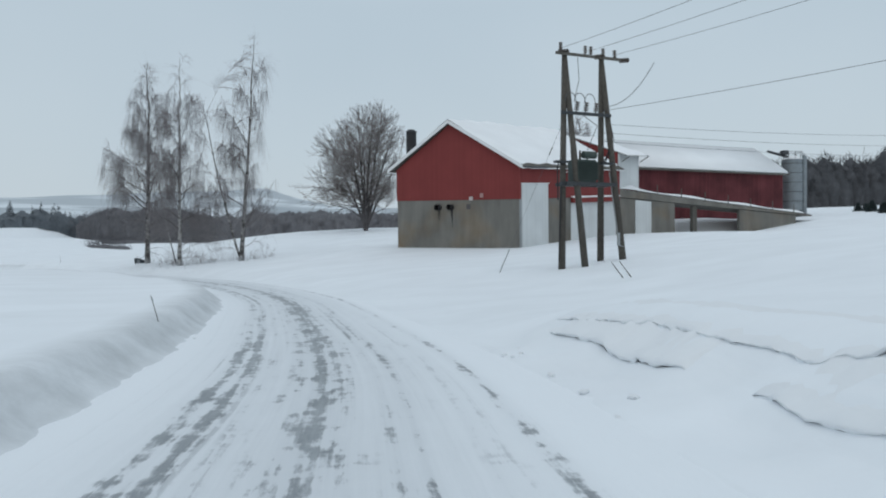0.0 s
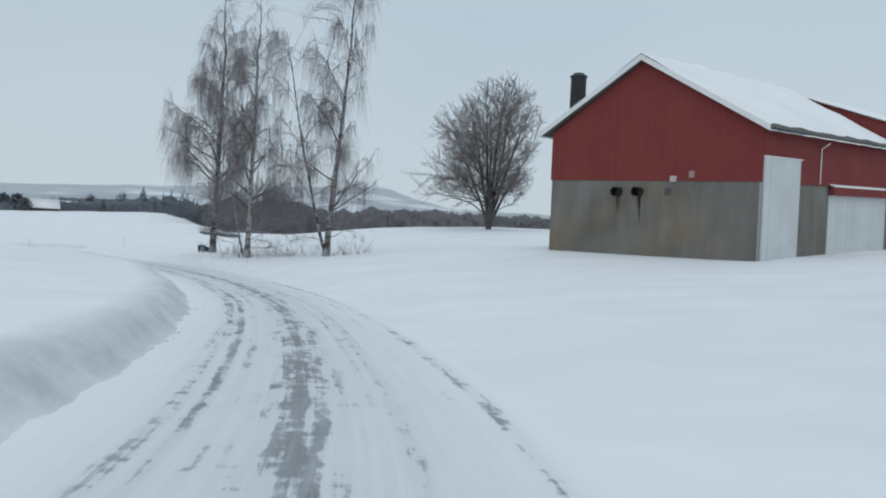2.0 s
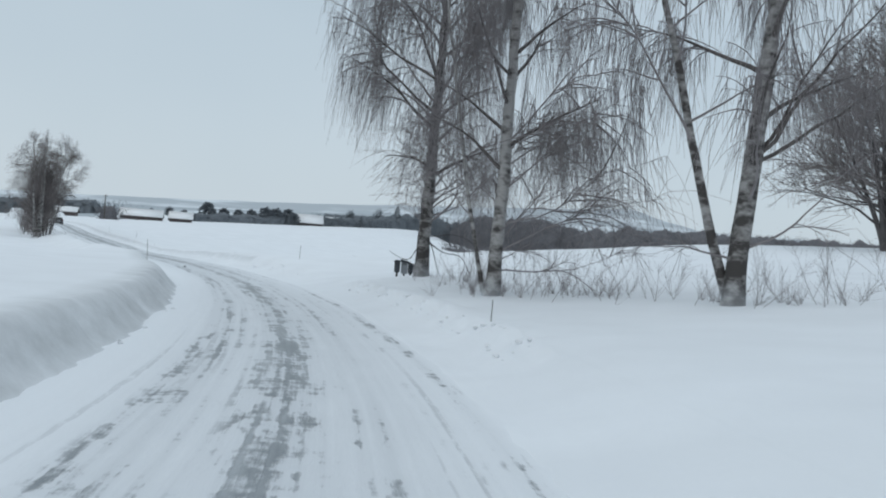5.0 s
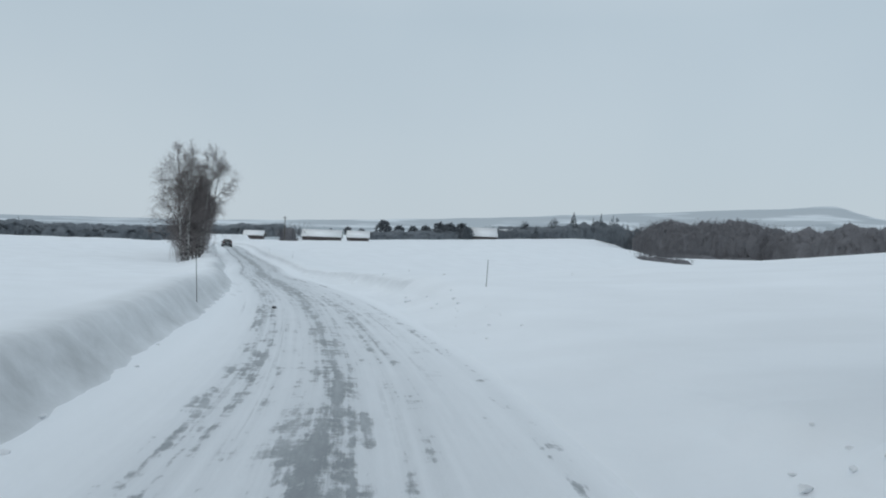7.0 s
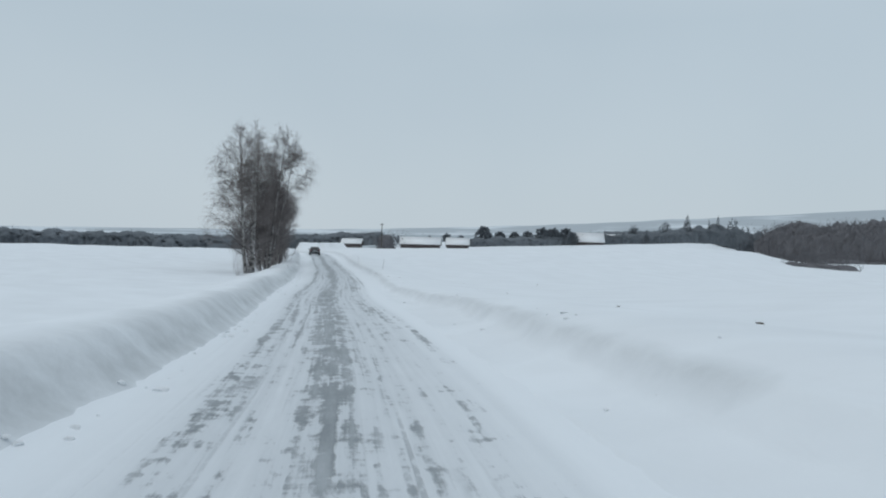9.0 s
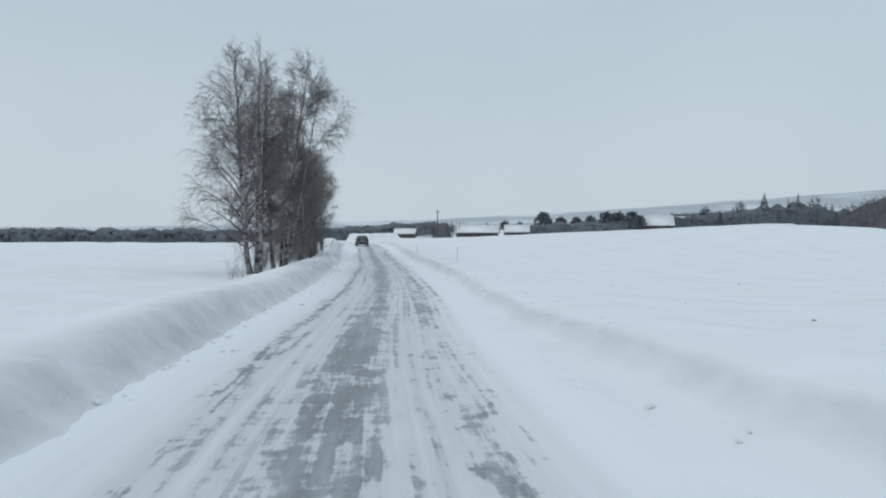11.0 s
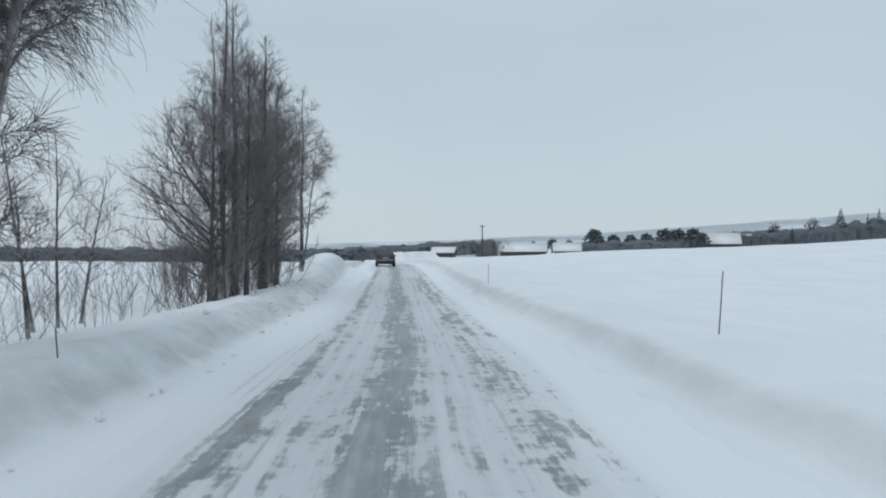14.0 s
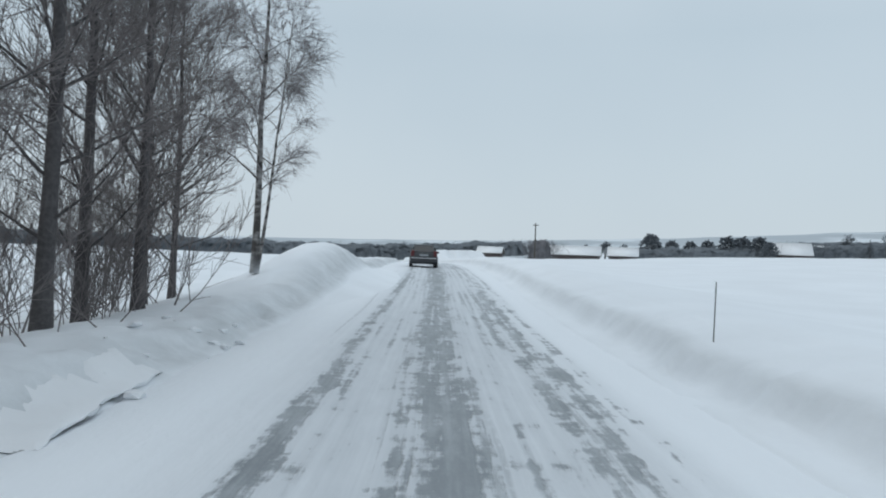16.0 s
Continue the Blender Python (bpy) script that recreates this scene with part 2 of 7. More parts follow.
def bark_birch(name, pale=0.0, dust=0.55):
    """White birch bark with dark horizontal scars and a dark, cracked foot that the wind has dusted with snow."""
    m, n, l, b = node_mat(name)
    tc = n.new("ShaderNodeTexCoord")
    mp = n.new("ShaderNodeMapping")
    mp.inputs["Scale"].default_value = (3.4, 3.4, 6.5)
    t, r = n.new("ShaderNodeTexNoise"), n.new("ShaderNodeTexNoise")
    t.inputs["Scale"].default_value, t.inputs["Detail"].default_value = 1.0, 6
    r.inputs["Scale"].default_value, r.inputs["Detail"].default_value = 2.6, 6
    l.new(tc.outputs["Object"], mp.inputs["Vector"])
    l.new(mp.outputs[0], t.inputs["Vector"])
    l.new(tc.outputs["Object"], r.inputs["Vector"])
    sep = n.new("ShaderNodeSeparateXYZ")
    l.new(tc.outputs["Object"], sep.inputs[0])
    low = n.new("ShaderNodeMapRange")
    low.inputs["From Min"].default_value, low.inputs["From Max"].default_value = 0.2, 3.2
    low.inputs["To Min"].default_value, low.inputs["To Max"].default_value = 0.15 - pale, -pale
    l.new(sep.outputs["Z"], low.inputs["Value"])
    s1 = n.new("ShaderNodeMath")
    s1.operation = "ADD"
    l.new(t.outputs["Fac"], s1.inputs[0])
    l.new(low.outputs[0], s1.inputs[1])
    mixn = n.new("ShaderNodeMath")
    mixn.operation = "MULTIPLY_ADD"
    mixn.inputs[1].default_value = 0.75
    l.new(r.outputs["Fac"], mixn.inputs[0])
    l.new(s1.outputs[0], mixn.inputs[2])
    ramp = n.new("ShaderNodeValToRGB")
    e = ramp.color_ramp.elements
    e[0].position, e[0].color = 0.74, (0.33, 0.325, 0.32, 1)
    e[1].position, e[1].color = 1.06, (0.055, 0.050, 0.048, 1)
    l.new(mixn.outputs[0], ramp.inputs[0])
    # driven snow clinging to the lowest bark, ragged upwards
    edge = n.new("ShaderNodeMath")
    edge.operation, edge.inputs[1].default_value = "MULTIPLY_ADD", 0.9
    l.new(r.outputs["Fac"], edge.inputs[0])
    l.new(sep.outputs["Z"], edge.inputs[2])
    cling = n.new("ShaderNodeMapRange")
    cling.inputs["From Min"].default_value, cling.inputs["From Max"].default_value = 0.35, 1.0
    cling.inputs["To Min"].default_value, cling.inputs["To Max"].default_value = dust, 0.0
    l.new(edge.outputs[0], cling.inputs["Value"])
    rime = n.new("ShaderNodeMixRGB")
    rime.inputs[2].default_value = (0.62, 0.65, 0.68, 1)
    l.new(cling.outputs[0], rime.inputs[0])
    l.new(ramp.outputs[0], rime.inputs[1])
    l.new(rime.outputs[0], b.inputs["Base Color"])
    bp = n.new("ShaderNodeBump")
    bp.inputs["Strength"].default_value, bp.inputs["Distance"].default_value = 0.6, 0.02
    l.new(mixn.outputs[0], bp.inputs["Height"])
    l.new(bp.outputs[0], b.inputs["Normal"])
    b.inputs["Roughness"].default_value = 0.85
    return m


def boards_mat(name, rgb, step=0.14, worn=0.3):
    """Upright painted boards: a groove at each joint, tone shifting from board to board. UV in metres."""
    m, n, l, b = node_mat(name)
    uv = n.new("ShaderNodeUVMap")
    sep = n.new("ShaderNodeSeparateXYZ")
    l.new(uv.outputs[0], sep.inputs[0])
    d = n.new("ShaderNodeMath")
    d.operation, d.inputs[1].default_value = "DIVIDE", step
    l.new(sep.outputs["X"], d.inputs[0])
    fl, fr = n.new("ShaderNodeMath"), n.new("ShaderNodeMath")
    fl.operation, fr.operation = "FLOOR", "FRACT"
    l.new(d.outputs[0], fl.inputs[0])
    l.new(d.outputs[0], fr.inputs[0])
    wh = n.new("ShaderNodeTexWhiteNoise")
    wh.noise_dimensions = "1D"
    l.new(fl.outputs[0], wh.inputs["W"])
    ns = n.new("ShaderNodeTexNoise")
    ns.inputs["Scale"].default_value, ns.inputs["Detail"].default_value = 0.45, 6
    l.new(uv.outputs[0], ns.inputs["Vector"])
    mr = n.new("ShaderNodeMapRange")
    mr.inputs["To Min"].default_value, mr.inputs["To Max"].default_value = 1 - worn * 0.35, 1 + worn * 0.35
    l.new(wh.outputs["Value"], mr.inputs["Value"])
    mr2 = n.new("ShaderNodeMapRange")
    mr2.inputs["From Min"].default_value, mr2.inputs["From Max"].default_value = 0.3, 0.7
    mr2.inputs["To Min"].default_value, mr2.inputs["To Max"].default_value = 1 - worn, 1 + worn * 0.5
    l.new(ns.outputs["Fac"], mr2.inputs["Value"])
    mul = n.new("ShaderNodeMath")
    mul.operation = "MULTIPLY"
    l.new(mr.outputs[0], mul.inputs[0])
    l.new(mr2.outputs[0], mul.inputs[1])
    c = n.new("ShaderNodeMixRGB")
    c.blend_type, c.inputs[0].default_value, c.inputs[1].default_value = "MULTIPLY", 1.0, (*rgb, 1)
    l.new(mul.outputs[0], c.inputs[2])
    l.new(c.outputs[0], b.inputs["Base Color"])
    edge = n.new("ShaderNodeMath")
    edge.operation, edge.inputs[1].default_value, edge.inputs[2].default_value = "COMPARE", 0.5, 0.44
    l.new(fr.outputs[0], edge.inputs[0])
    bp = n.new("ShaderNodeBump")
    bp.inputs["Strength"].default_value, bp.inputs["Distance"].default_value = 0.4, 0.010
    l.new(edge.outputs[0], bp.inputs["Height"])
    l.new(bp.outputs[0], b.inputs["Normal"])
    b.inputs["Roughness"].default_value = 0.8
    b.inputs["Specular IOR Level"].default_value = 0.2
    return m


def concrete_mat(name, rgb=(0.168, 0.163, 0.148)):
    """Old cast concrete with board marks, rain streaks and rusty damp patches. UV in metres."""
    m, n, l, b = node_mat(name)
    uv = n.new("ShaderNodeUVMap")
    big, streak, fine, rust = [n.new("ShaderNodeTexNoise") for _ in range(4)]
    mp = n.new("ShaderNodeMapping")
    mp.inputs["Scale"].default_value = (1.0, 0.2, 1)
    l.new(uv.outputs[0], mp.inputs["Vector"])
    l.new(mp.outputs[0], streak.inputs["Vector"])
    for t, s in ((big, 0.35), (fine, 9.0), (rust, 0.22)):
        t.inputs["Scale"].default_value, t.inputs["Detail"].default_value = s, 6
        l.new(uv.outputs[0], t.inputs["Vector"])
    streak.inputs["Scale"].default_value, streak.inputs["Detail"].default_value = 1.4, 5
    a = n.new("ShaderNodeMath")
    a.operation = "ADD"
    l.new(big.outputs["Fac"], a.inputs[0])
    l.new(streak.outputs["Fac"], a.inputs[1])
    mr = n.new("ShaderNodeMapRange")
    mr.inputs["From Min"].default_value, mr.inputs["From Max"].default_value = 0.7, 1.35
    mr.inputs["To Min"].default_value, mr.inputs["To Max"].default_value = 0.72, 1.25
    l.new(a.outputs[0], mr.inputs["Value"])
    base = n.new("ShaderNodeMixRGB")
    base.inputs[1].default_value, base.inputs[2].default_value = (*rgb, 1), (0.19, 0.142, 0.09, 1)
    rr = n.new("ShaderNodeMapRange")
    rr.inputs["From Min"].default_value, rr.inputs["From Max"].default_value, rr.inputs["To Max"].default_value = 0.52, 0.68, 0.7
    l.new(rust.outputs["Fac"], rr.inputs["Value"])
    l.new(rr.outputs[0], base.inputs[0])
    c = n.new("ShaderNodeMixRGB")
    c.blend_type, c.inputs[0].default_value = "MULTIPLY", 1.0
    l.new(base.outputs[0], c.inputs[1])
    l.new(mr.outputs[0], c.inputs[2])
    l.new(c.outputs[0], b.inputs["Base Color"])
    bp = n.new("ShaderNodeBump")
    bp.inputs["Strength"].default_value, bp.inputs["Distance"].default_value = 0.4, 0.01
    l.new(fine.outputs["Fac"], bp.inputs["Height"])
    l.new(bp.outputs[0], b.inputs["Normal"])
    b.inputs["Roughness"].default_value = 0.9
    return m


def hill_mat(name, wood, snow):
    """Woods and snowy clearings in long bands across a far slope, haze painted into both colours."""
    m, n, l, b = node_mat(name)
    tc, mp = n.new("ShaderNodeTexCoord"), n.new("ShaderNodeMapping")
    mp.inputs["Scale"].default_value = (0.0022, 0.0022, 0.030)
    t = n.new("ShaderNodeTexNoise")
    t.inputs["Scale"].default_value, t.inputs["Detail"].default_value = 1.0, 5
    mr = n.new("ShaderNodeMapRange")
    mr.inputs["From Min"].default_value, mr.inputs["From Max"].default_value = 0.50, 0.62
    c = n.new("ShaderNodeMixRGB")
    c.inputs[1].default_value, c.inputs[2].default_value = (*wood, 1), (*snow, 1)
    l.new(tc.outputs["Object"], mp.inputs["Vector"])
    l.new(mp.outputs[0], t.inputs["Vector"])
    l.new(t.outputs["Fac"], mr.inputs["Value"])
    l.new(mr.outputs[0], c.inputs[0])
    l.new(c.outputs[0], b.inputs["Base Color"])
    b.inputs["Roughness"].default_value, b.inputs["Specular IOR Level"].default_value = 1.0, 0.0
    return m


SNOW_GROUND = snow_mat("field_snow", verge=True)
SNOW_ROOF = snow_mat("roof_snow", (0.86, 0.88, 0.90), 0.2)
ROAD = road_mat("packed_snow_road")
CLOD = snow_mat("snow_lump", (0.80, 0.825, 0.85), 0.6)
BIRCH = bark_birch("birch_bark")
BIRCH_PALE = bark_birch("pale_birch_bark", 0.12, 0.75)
BIRCH_COPSE = bark_birch("copse_birch_bark", 0.07, 0.15)
BARK = plain("dark_bark", (0.10, 0.094, 0.096), 0.9, vary=0.4, bump=0.5)
TWIG = plain("birch_twig", (0.24, 0.224, 0.230), 0.85, vary=0.35, scale=0.8)
HILL_BRUSH = plain("dense_brushwood", (0.085, 0.088, 0.096), 0.9, vary=0.35, scale=0.3)
TWIG_DARK = plain("alder_twig", (0.20, 0.182, 0.180), 0.9, vary=0.35, scale=0.8)
LIMB = plain("birch_limb", (0.115, 0.104, 0.102), 0.9, vary=0.45, scale=3.0, bump=0.4)
# far brush: grey lifted and cooled, distance haze is put into the base colour
HAZED_BRUSH = plain("brushwood", (0.150, 0.150, 0.162), 0.9, vary=0.3, scale=0.5)
NEEDLE = plain("needles", (0.035, 0.05, 0.05), 0.9, vary=0.4, scale=1.0)
# forest colour carries painted haze: paler and bluer than the trees themselves
HAZED_FOREST = plain("hazed_forest", (0.138, 0.156, 0.174), 1.0, vary=0.25, scale=0.15)
RED = boards_mat("red_barn_boards", (0.205, 0.045, 0.043), 0.14, 0.12)
RED_OLD = boards_mat("faded_red_boards", (0.120, 0.033, 0.038), 0.16, 0.35)
RED_TRIM = plain("red_trim", (0.185, 0.030, 0.027), 0.7)
WHITE = boards_mat("white_boards", (0.60, 0.63, 0.64), 0.16, 0.1)
WHITE_TRIM = plain("white_trim", (0.72, 0.73, 0.73), 0.6, vary=0.08)
CONCRETE = concrete_mat("concrete")
WOOD_GREY = plain("weathered_wood", (0.11, 0.105, 0.095), 0.9, vary=0.35, scale=3.0, bump=0.4)
POLE = plain("creosoted_pole", (0.085, 0.078, 0.068), 0.9, vary=0.35, scale=3.0, bump=0.4)
STEEL = plain("galvanised_steel", (0.30, 0.32, 0.33), 0.5, 0.6, vary=0.2)
DARK_STEEL = plain("dark_steel", (0.06, 0.065, 0.07), 0.5, 0.4, vary=0.3)
TRAFO = plain("transformer_green", (0.055, 0.075, 0.07), 0.5, vary=0.3)
PORCELAIN = plain("porcelain", (0.10, 0.085, 0.075), 0.25, vary=0.1, spec=0.5)
BLACK_PIPE = plain("black_pipe", (0.025, 0.025, 0.027), 0.6, vary=0.3)
PLASTIC = plain("dark_plastic", (0.055, 0.064, 0.074), 0.5, vary=0.4)
PLASTIC_GREY = plain("grey_plastic", (0.28, 0.30, 0.32), 0.5, vary=0.2)
WIRE = plain("wire", (0.10, 0.105, 0.11), 0.6, 0.3, vary=0.1)
# wood tones of both ridges are paled to paint in the haze
HILL = hill_mat("hazed_hill", (0.42, 0.465, 0.50), (0.68, 0.73, 0.77))
HILL_FAR = hill_mat("hazed_far_hill", (0.47, 0.515, 0.55), (0.68, 0.73, 0.77))


# ---------------------------------------------------------------- mesh helpers
def np_mesh(name, verts, faces, mat, uv=None, smooth=True):
    """A mesh from an array of places and an array of quads or triangles."""
    verts, faces = np.asarray(verts, dtype=np.float32), np.asarray(faces, dtype=np.int32)
    k = faces.shape[1]
    me = bpy.data.meshes.new(name)
    me.vertices.add(len(verts))
    me.vertices.foreach_set("co", verts.ravel())
    me.loops.add(faces.size)
    me.loops.foreach_set("vertex_index", faces.ravel())
    me.polygons.add(len(faces))
    me.polygons.foreach_set("loop_start", np.arange(0, faces.size, k, dtype=np.int32))
    me.polygons.foreach_set("loop_total", np.full(len(faces), k, dtype=np.int32))
    me.polygons.foreach_set("use_smooth", np.full(len(faces), smooth))
    if uv is not None:
        layer = me.uv_layers.new(name="UVMap")
        layer.data.foreach_set("uv", np.asarray(uv, dtype=np.float32)[faces.ravel()].ravel())
    me.materials.append(mat)
    me.update(calc_edges=True)
    return me


def empty(name, m, label="", category="", group="", kind=""):
    ob = new(name)
    ob.matrix_basis = m
    ob.empty_display_size = 0.2
    return tagged(ob, label, category, group, kind)


def child(name, me, parent, label=""):
    ob = new(name, me)
    if parent is not None:
        ob.parent = parent
    return tagged(ob, label)


def part(name, bm, mat, parent, label="", smooth=False, m=None):
    """Links a bmesh as one mesh object under a thing or a part."""
    me = bpy.data.meshes.new(name)
    metric_uv(bm)
    bm.to_mesh(me)
    bm.free()
    me.materials.append(mat)
    if smooth:
        me.polygons.foreach_set("use_smooth", np.full(len(me.polygons), True))
    ob = child(name, me, parent, label)
    if m is not None:
        ob.matrix_basis = m
    return ob


def metric_uv(bm):
    """UVs in metres: across and up on upright faces, plan on flat ones."""
    uv = bm.loops.layers.uv.new("UVMap")
    bm.normal_update()
    for f in bm.faces:
        nx, ny, nz = f.normal
        if abs(nz) > 0.8:
            for lp in f.loops:
                lp[uv].uv = (lp.vert.co.x, lp.vert.co.y)
        else:
            h = math.hypot(nx, ny) or 1
            for lp in f.loops:
                c = lp.vert.co
                lp[uv].uv = ((-ny * c.x + nx * c.y) / h, c.z)


def box(bm, lo, hi, bevel=0.0):
    """An axis-aligned box, its edges eased."""
    c, s = [(a + b) / 2 for a, b in zip(lo, hi)], [abs(b - a) for a, b in zip(lo, hi)]
    r = bmesh.ops.create_cube(bm, size=1, matrix=Matrix.Translation(c) @ Matrix.Diagonal((*s, 1)))
    if bevel:
        es = list({e for v in r["verts"] for e in v.link_edges})
        bmesh.ops.bevel(bm, geom=es, offset=bevel, segments=2, affect="EDGES", profile=0.5)


def prism(bm, pts, lo, hi, axis="y"):
    """A polygon in the x-z plane pushed along y (or in x-y pushed along z)."""
    a = [bm.verts.new((x, lo, z) if axis == "y" else (x, z, lo)) for x, z in pts]
    b = [bm.verts.new((x, hi, z) if axis == "y" else (x, z, hi)) for x, z in pts]
    bm.faces.new(a)
    bm.faces.new(b[::-1])
    for i in range(len(pts)):
        j = (i + 1) % len(pts)
        bm.faces.new((a[j], a[i], b[i], b[j]))
    bmesh.ops.recalc_face_normals(bm, faces=bm.faces)


def rod(bm, p, q, r0, r1=None, sides=8):
    """A tapered round bar from p to q."""
    p, q = Vector(p), Vector(q)
    r1 = r0 if r1 is None else r1
    turn = (q - p).to_track_quat("Z", "Y").to_matrix().to_4x4()
    bmesh.ops.create_cone(bm, cap_ends=True, segments=sides, radius1=r0, radius2=r1, depth=(q - p).length,
                          matrix=Matrix.Translation((p + q) / 2) @ turn)


def tubes(paths, radii, sides=3):
    """Tubes along M paths of N places each: arrays (M, N, 3) and (M, N). Gives places and quads."""
    P, R = np.asarray(paths, float), np.asarray(radii, float)
    M, N = P.shape[:2]
    T = np.gradient(P, axis=1)
    T /= np.linalg.norm(T, axis=2, keepdims=True) + 1e-9
    ref = np.where(np.abs(T[:, :1, 2:3]) > 0.8, np.array([1.0, 0, 0]), np.array([0, 0, 1.0]))
    A = np.cross(T, np.broadcast_to(ref, T.shape))
    A /= np.linalg.norm(A, axis=2, keepdims=True) + 1e-9
    B = np.cross(T, A)
    ang = np.arange(sides) * 2 * math.pi / sides
    ring = A[:, :, None] * np.cos(ang)[:, None] + B[:, :, None] * np.sin(ang)[:, None]
    V = (P[:, :, None] + ring * R[:, :, None, None]).reshape(-1, 3)
    i = (np.arange(M)[:, None, None] * N + np.arange(N - 1)[None, :, None]) * sides
    k = np.arange(sides)[None, None, :]
    k2 = (k + 1) % sides
    F = np.stack([i + k, i + k2, i + sides + k2, i + sides + k], -1).reshape(-1, 4)
    return V, F


def join(pieces):
    vs, fs, n = [], [], 0
    for v, f in pieces:
        vs.append(v)
        fs.append(f + n)
        n += len(v)
    return np.concatenate(vs), np.concatenate(fs)


# ---------------------------------------------------------------- the lie of the land
# The road's centre line: x, y, height.
LINE = [(-4.0, -150.0, 1.2), (-2.2, -60.0, 0.9), (-1.4, -20.0, 0.30), (-0.9, 1.2, -0.24), (-0.8, 11.2, -0.50), (-1.8, 21.2, -0.81), (-3.4, 31.2, -1.04),
        (-7.3, 44.4, -1.37), (-13.2, 57.1, -1.64), (-18.6, 65.9, -1.82), (-24.5, 73.8, -1.95), (-31.1, 81.2, -2.09), (-39.1, 89.0, -2.20),
        (-50.5, 98.7, -2.45), (-62.3, 108.5, -2.70), (-71.5, 116.7, -2.73), (-80.2, 124.3, -2.74), (-88.5, 131.1, -2.68), (-96.3, 137.2, -2.62),
        (-110.0, 147.8, -2.35), (-124.0, 158.6, -1.80), (-136.0, 167.6, -1.45), (-160.0, 185.5, -1.35), (-200.0, 213.0, -1.8), (-280.0, 262.0, -3.0), (-420.0, 340.0, -4.0)]


def smooth_line(pts, step):
    """A Catmull-Rom curve through the points, then even steps along it."""
    p = np.array([pts[0], *pts, pts[-1]], float)
    out = []
    for i in range(1, len(p) - 2):
        a, b, c, d = p[i - 1], p[i], p[i + 1], p[i + 2]
        for w in np.linspace(0, 1, 24, endpoint=False):
            out.append(0.5 * (2 * b + (c - a) * w + (2 * a - 5 * b + 4 * c - d) * w**2 + (3 * b - a - 3 * c + d) * w**3))
    out.append(p[-2])
    out = np.array(out)
    run = np.r_[0, np.cumsum(np.linalg.norm(np.diff(out[:, :2], axis=0), axis=1))]
    return out, run


CURVE, RUN = smooth_line(LINE, 0.4)
S0 = RUN[np.argmin(np.hypot(CURVE[:, 0] + 0.9, CURVE[:, 1] - 1.2))]   # metres along are counted from here


def line_at(s):
    """Place, height and rightward normal of the road's centre, s metres along."""
    s = np.asarray(s, float) + S0
    x, y, z = (np.interp(s, RUN, CURVE[:, k]) for k in range(3))
    x2, y2, x1, y1 = np.interp(s + 1.5, RUN, CURVE[:, 0]), np.interp(s + 1.5, RUN, CURVE[:, 1]), np.interp(s - 1.5, RUN, CURVE[:, 0]), np.interp(s - 1.5, RUN, CURVE[:, 1])
    h = np.hypot(x2 - x1, y2 - y1) + 1e-9
    return x, y, z, (y2 - y1) / h, -(x2 - x1) / h


_dense = np.arange(-140, 420, 0.5)
_dx, _dy, _dz, _nx, _ny = line_at(_dense)


def beside(x, y):
    """Metres along the road and metres to its right for places of the plan."""
    x, y = np.atleast_1d(np.asarray(x, float)), np.atleast_1d(np.asarray(y, float))
    s, d = np.empty(len(x)), np.empty(len(x))
    for a in range(0, len(x), 4000):
        q = slice(a, a + 4000)
        k = np.argmin((x[q, None] - _dx) ** 2 + (y[q, None] - _dy) ** 2, axis=1)
        s[q] = _dense[k]
        r = np.hypot(x[q] - _dx[k], y[q] - _dy[k])
        d[q] = r * np.where((x[q] - _dx[k]) * _nx[k] + (y[q] - _dy[k]) * _ny[k] >= 0, 1, -1)
    return s, d


def ripple(x, y, size, seed=0.0):
    """A cheap, smooth, endless unevenness between -1 and 1."""
    rng = np.random.RandomState(int(seed * 10) + 7)
    out = np.zeros_like(np.asarray(x, float))
    for i in range(6):
        a, ph, f = rng.rand() * 6.283, rng.rand() * 6.283, (0.6 + 0.9 * rng.rand()) / size
        out += np.sin((x * math.cos(a) + y * math.sin(a)) * f * 6.283 + ph)
    return out / 3.2


_LATTICE = np.random.RandomState(3).rand(256, 256) * 2 - 1


def crumble(x, y, size, seed=0.0):
    """Uneven lumps without a repeat, between about -1 and 1: three octaves of smoothed lattice noise."""
    out = 0.0
    for k in range(3):
        u, v = np.asarray(x, float) / size * 2**k + seed * 17.3 + 400, np.asarray(y, float) / size * 2**k + seed * 9.1 + 400
        i, j = np.floor(u).astype(int), np.floor(v).astype(int)
        a, b = u - i, v - j
        a, b = a * a * (3 - 2 * a), b * b * (3 - 2 * b)
        g = _LATTICE
        out = out + 0.55**k * ((g[i & 255, j & 255] * (1 - a) + g[(i + 1) & 255, j & 255] * a) * (1 - b) + (g[i & 255, (j + 1) & 255] * (1 - a) + g[(i + 1) & 255, (j + 1) & 255] * a) * b)
    return out


def ease(v, a, b):
    w = np.clip((v - a) / (b - a), 0, 1)
    return w * w * (3 - 2 * w)


def knoll(x, y, cx, cy, rx, ry):
    return np.exp(-((x - cx) / rx) ** 2 - ((y - cy) / ry) ** 2)


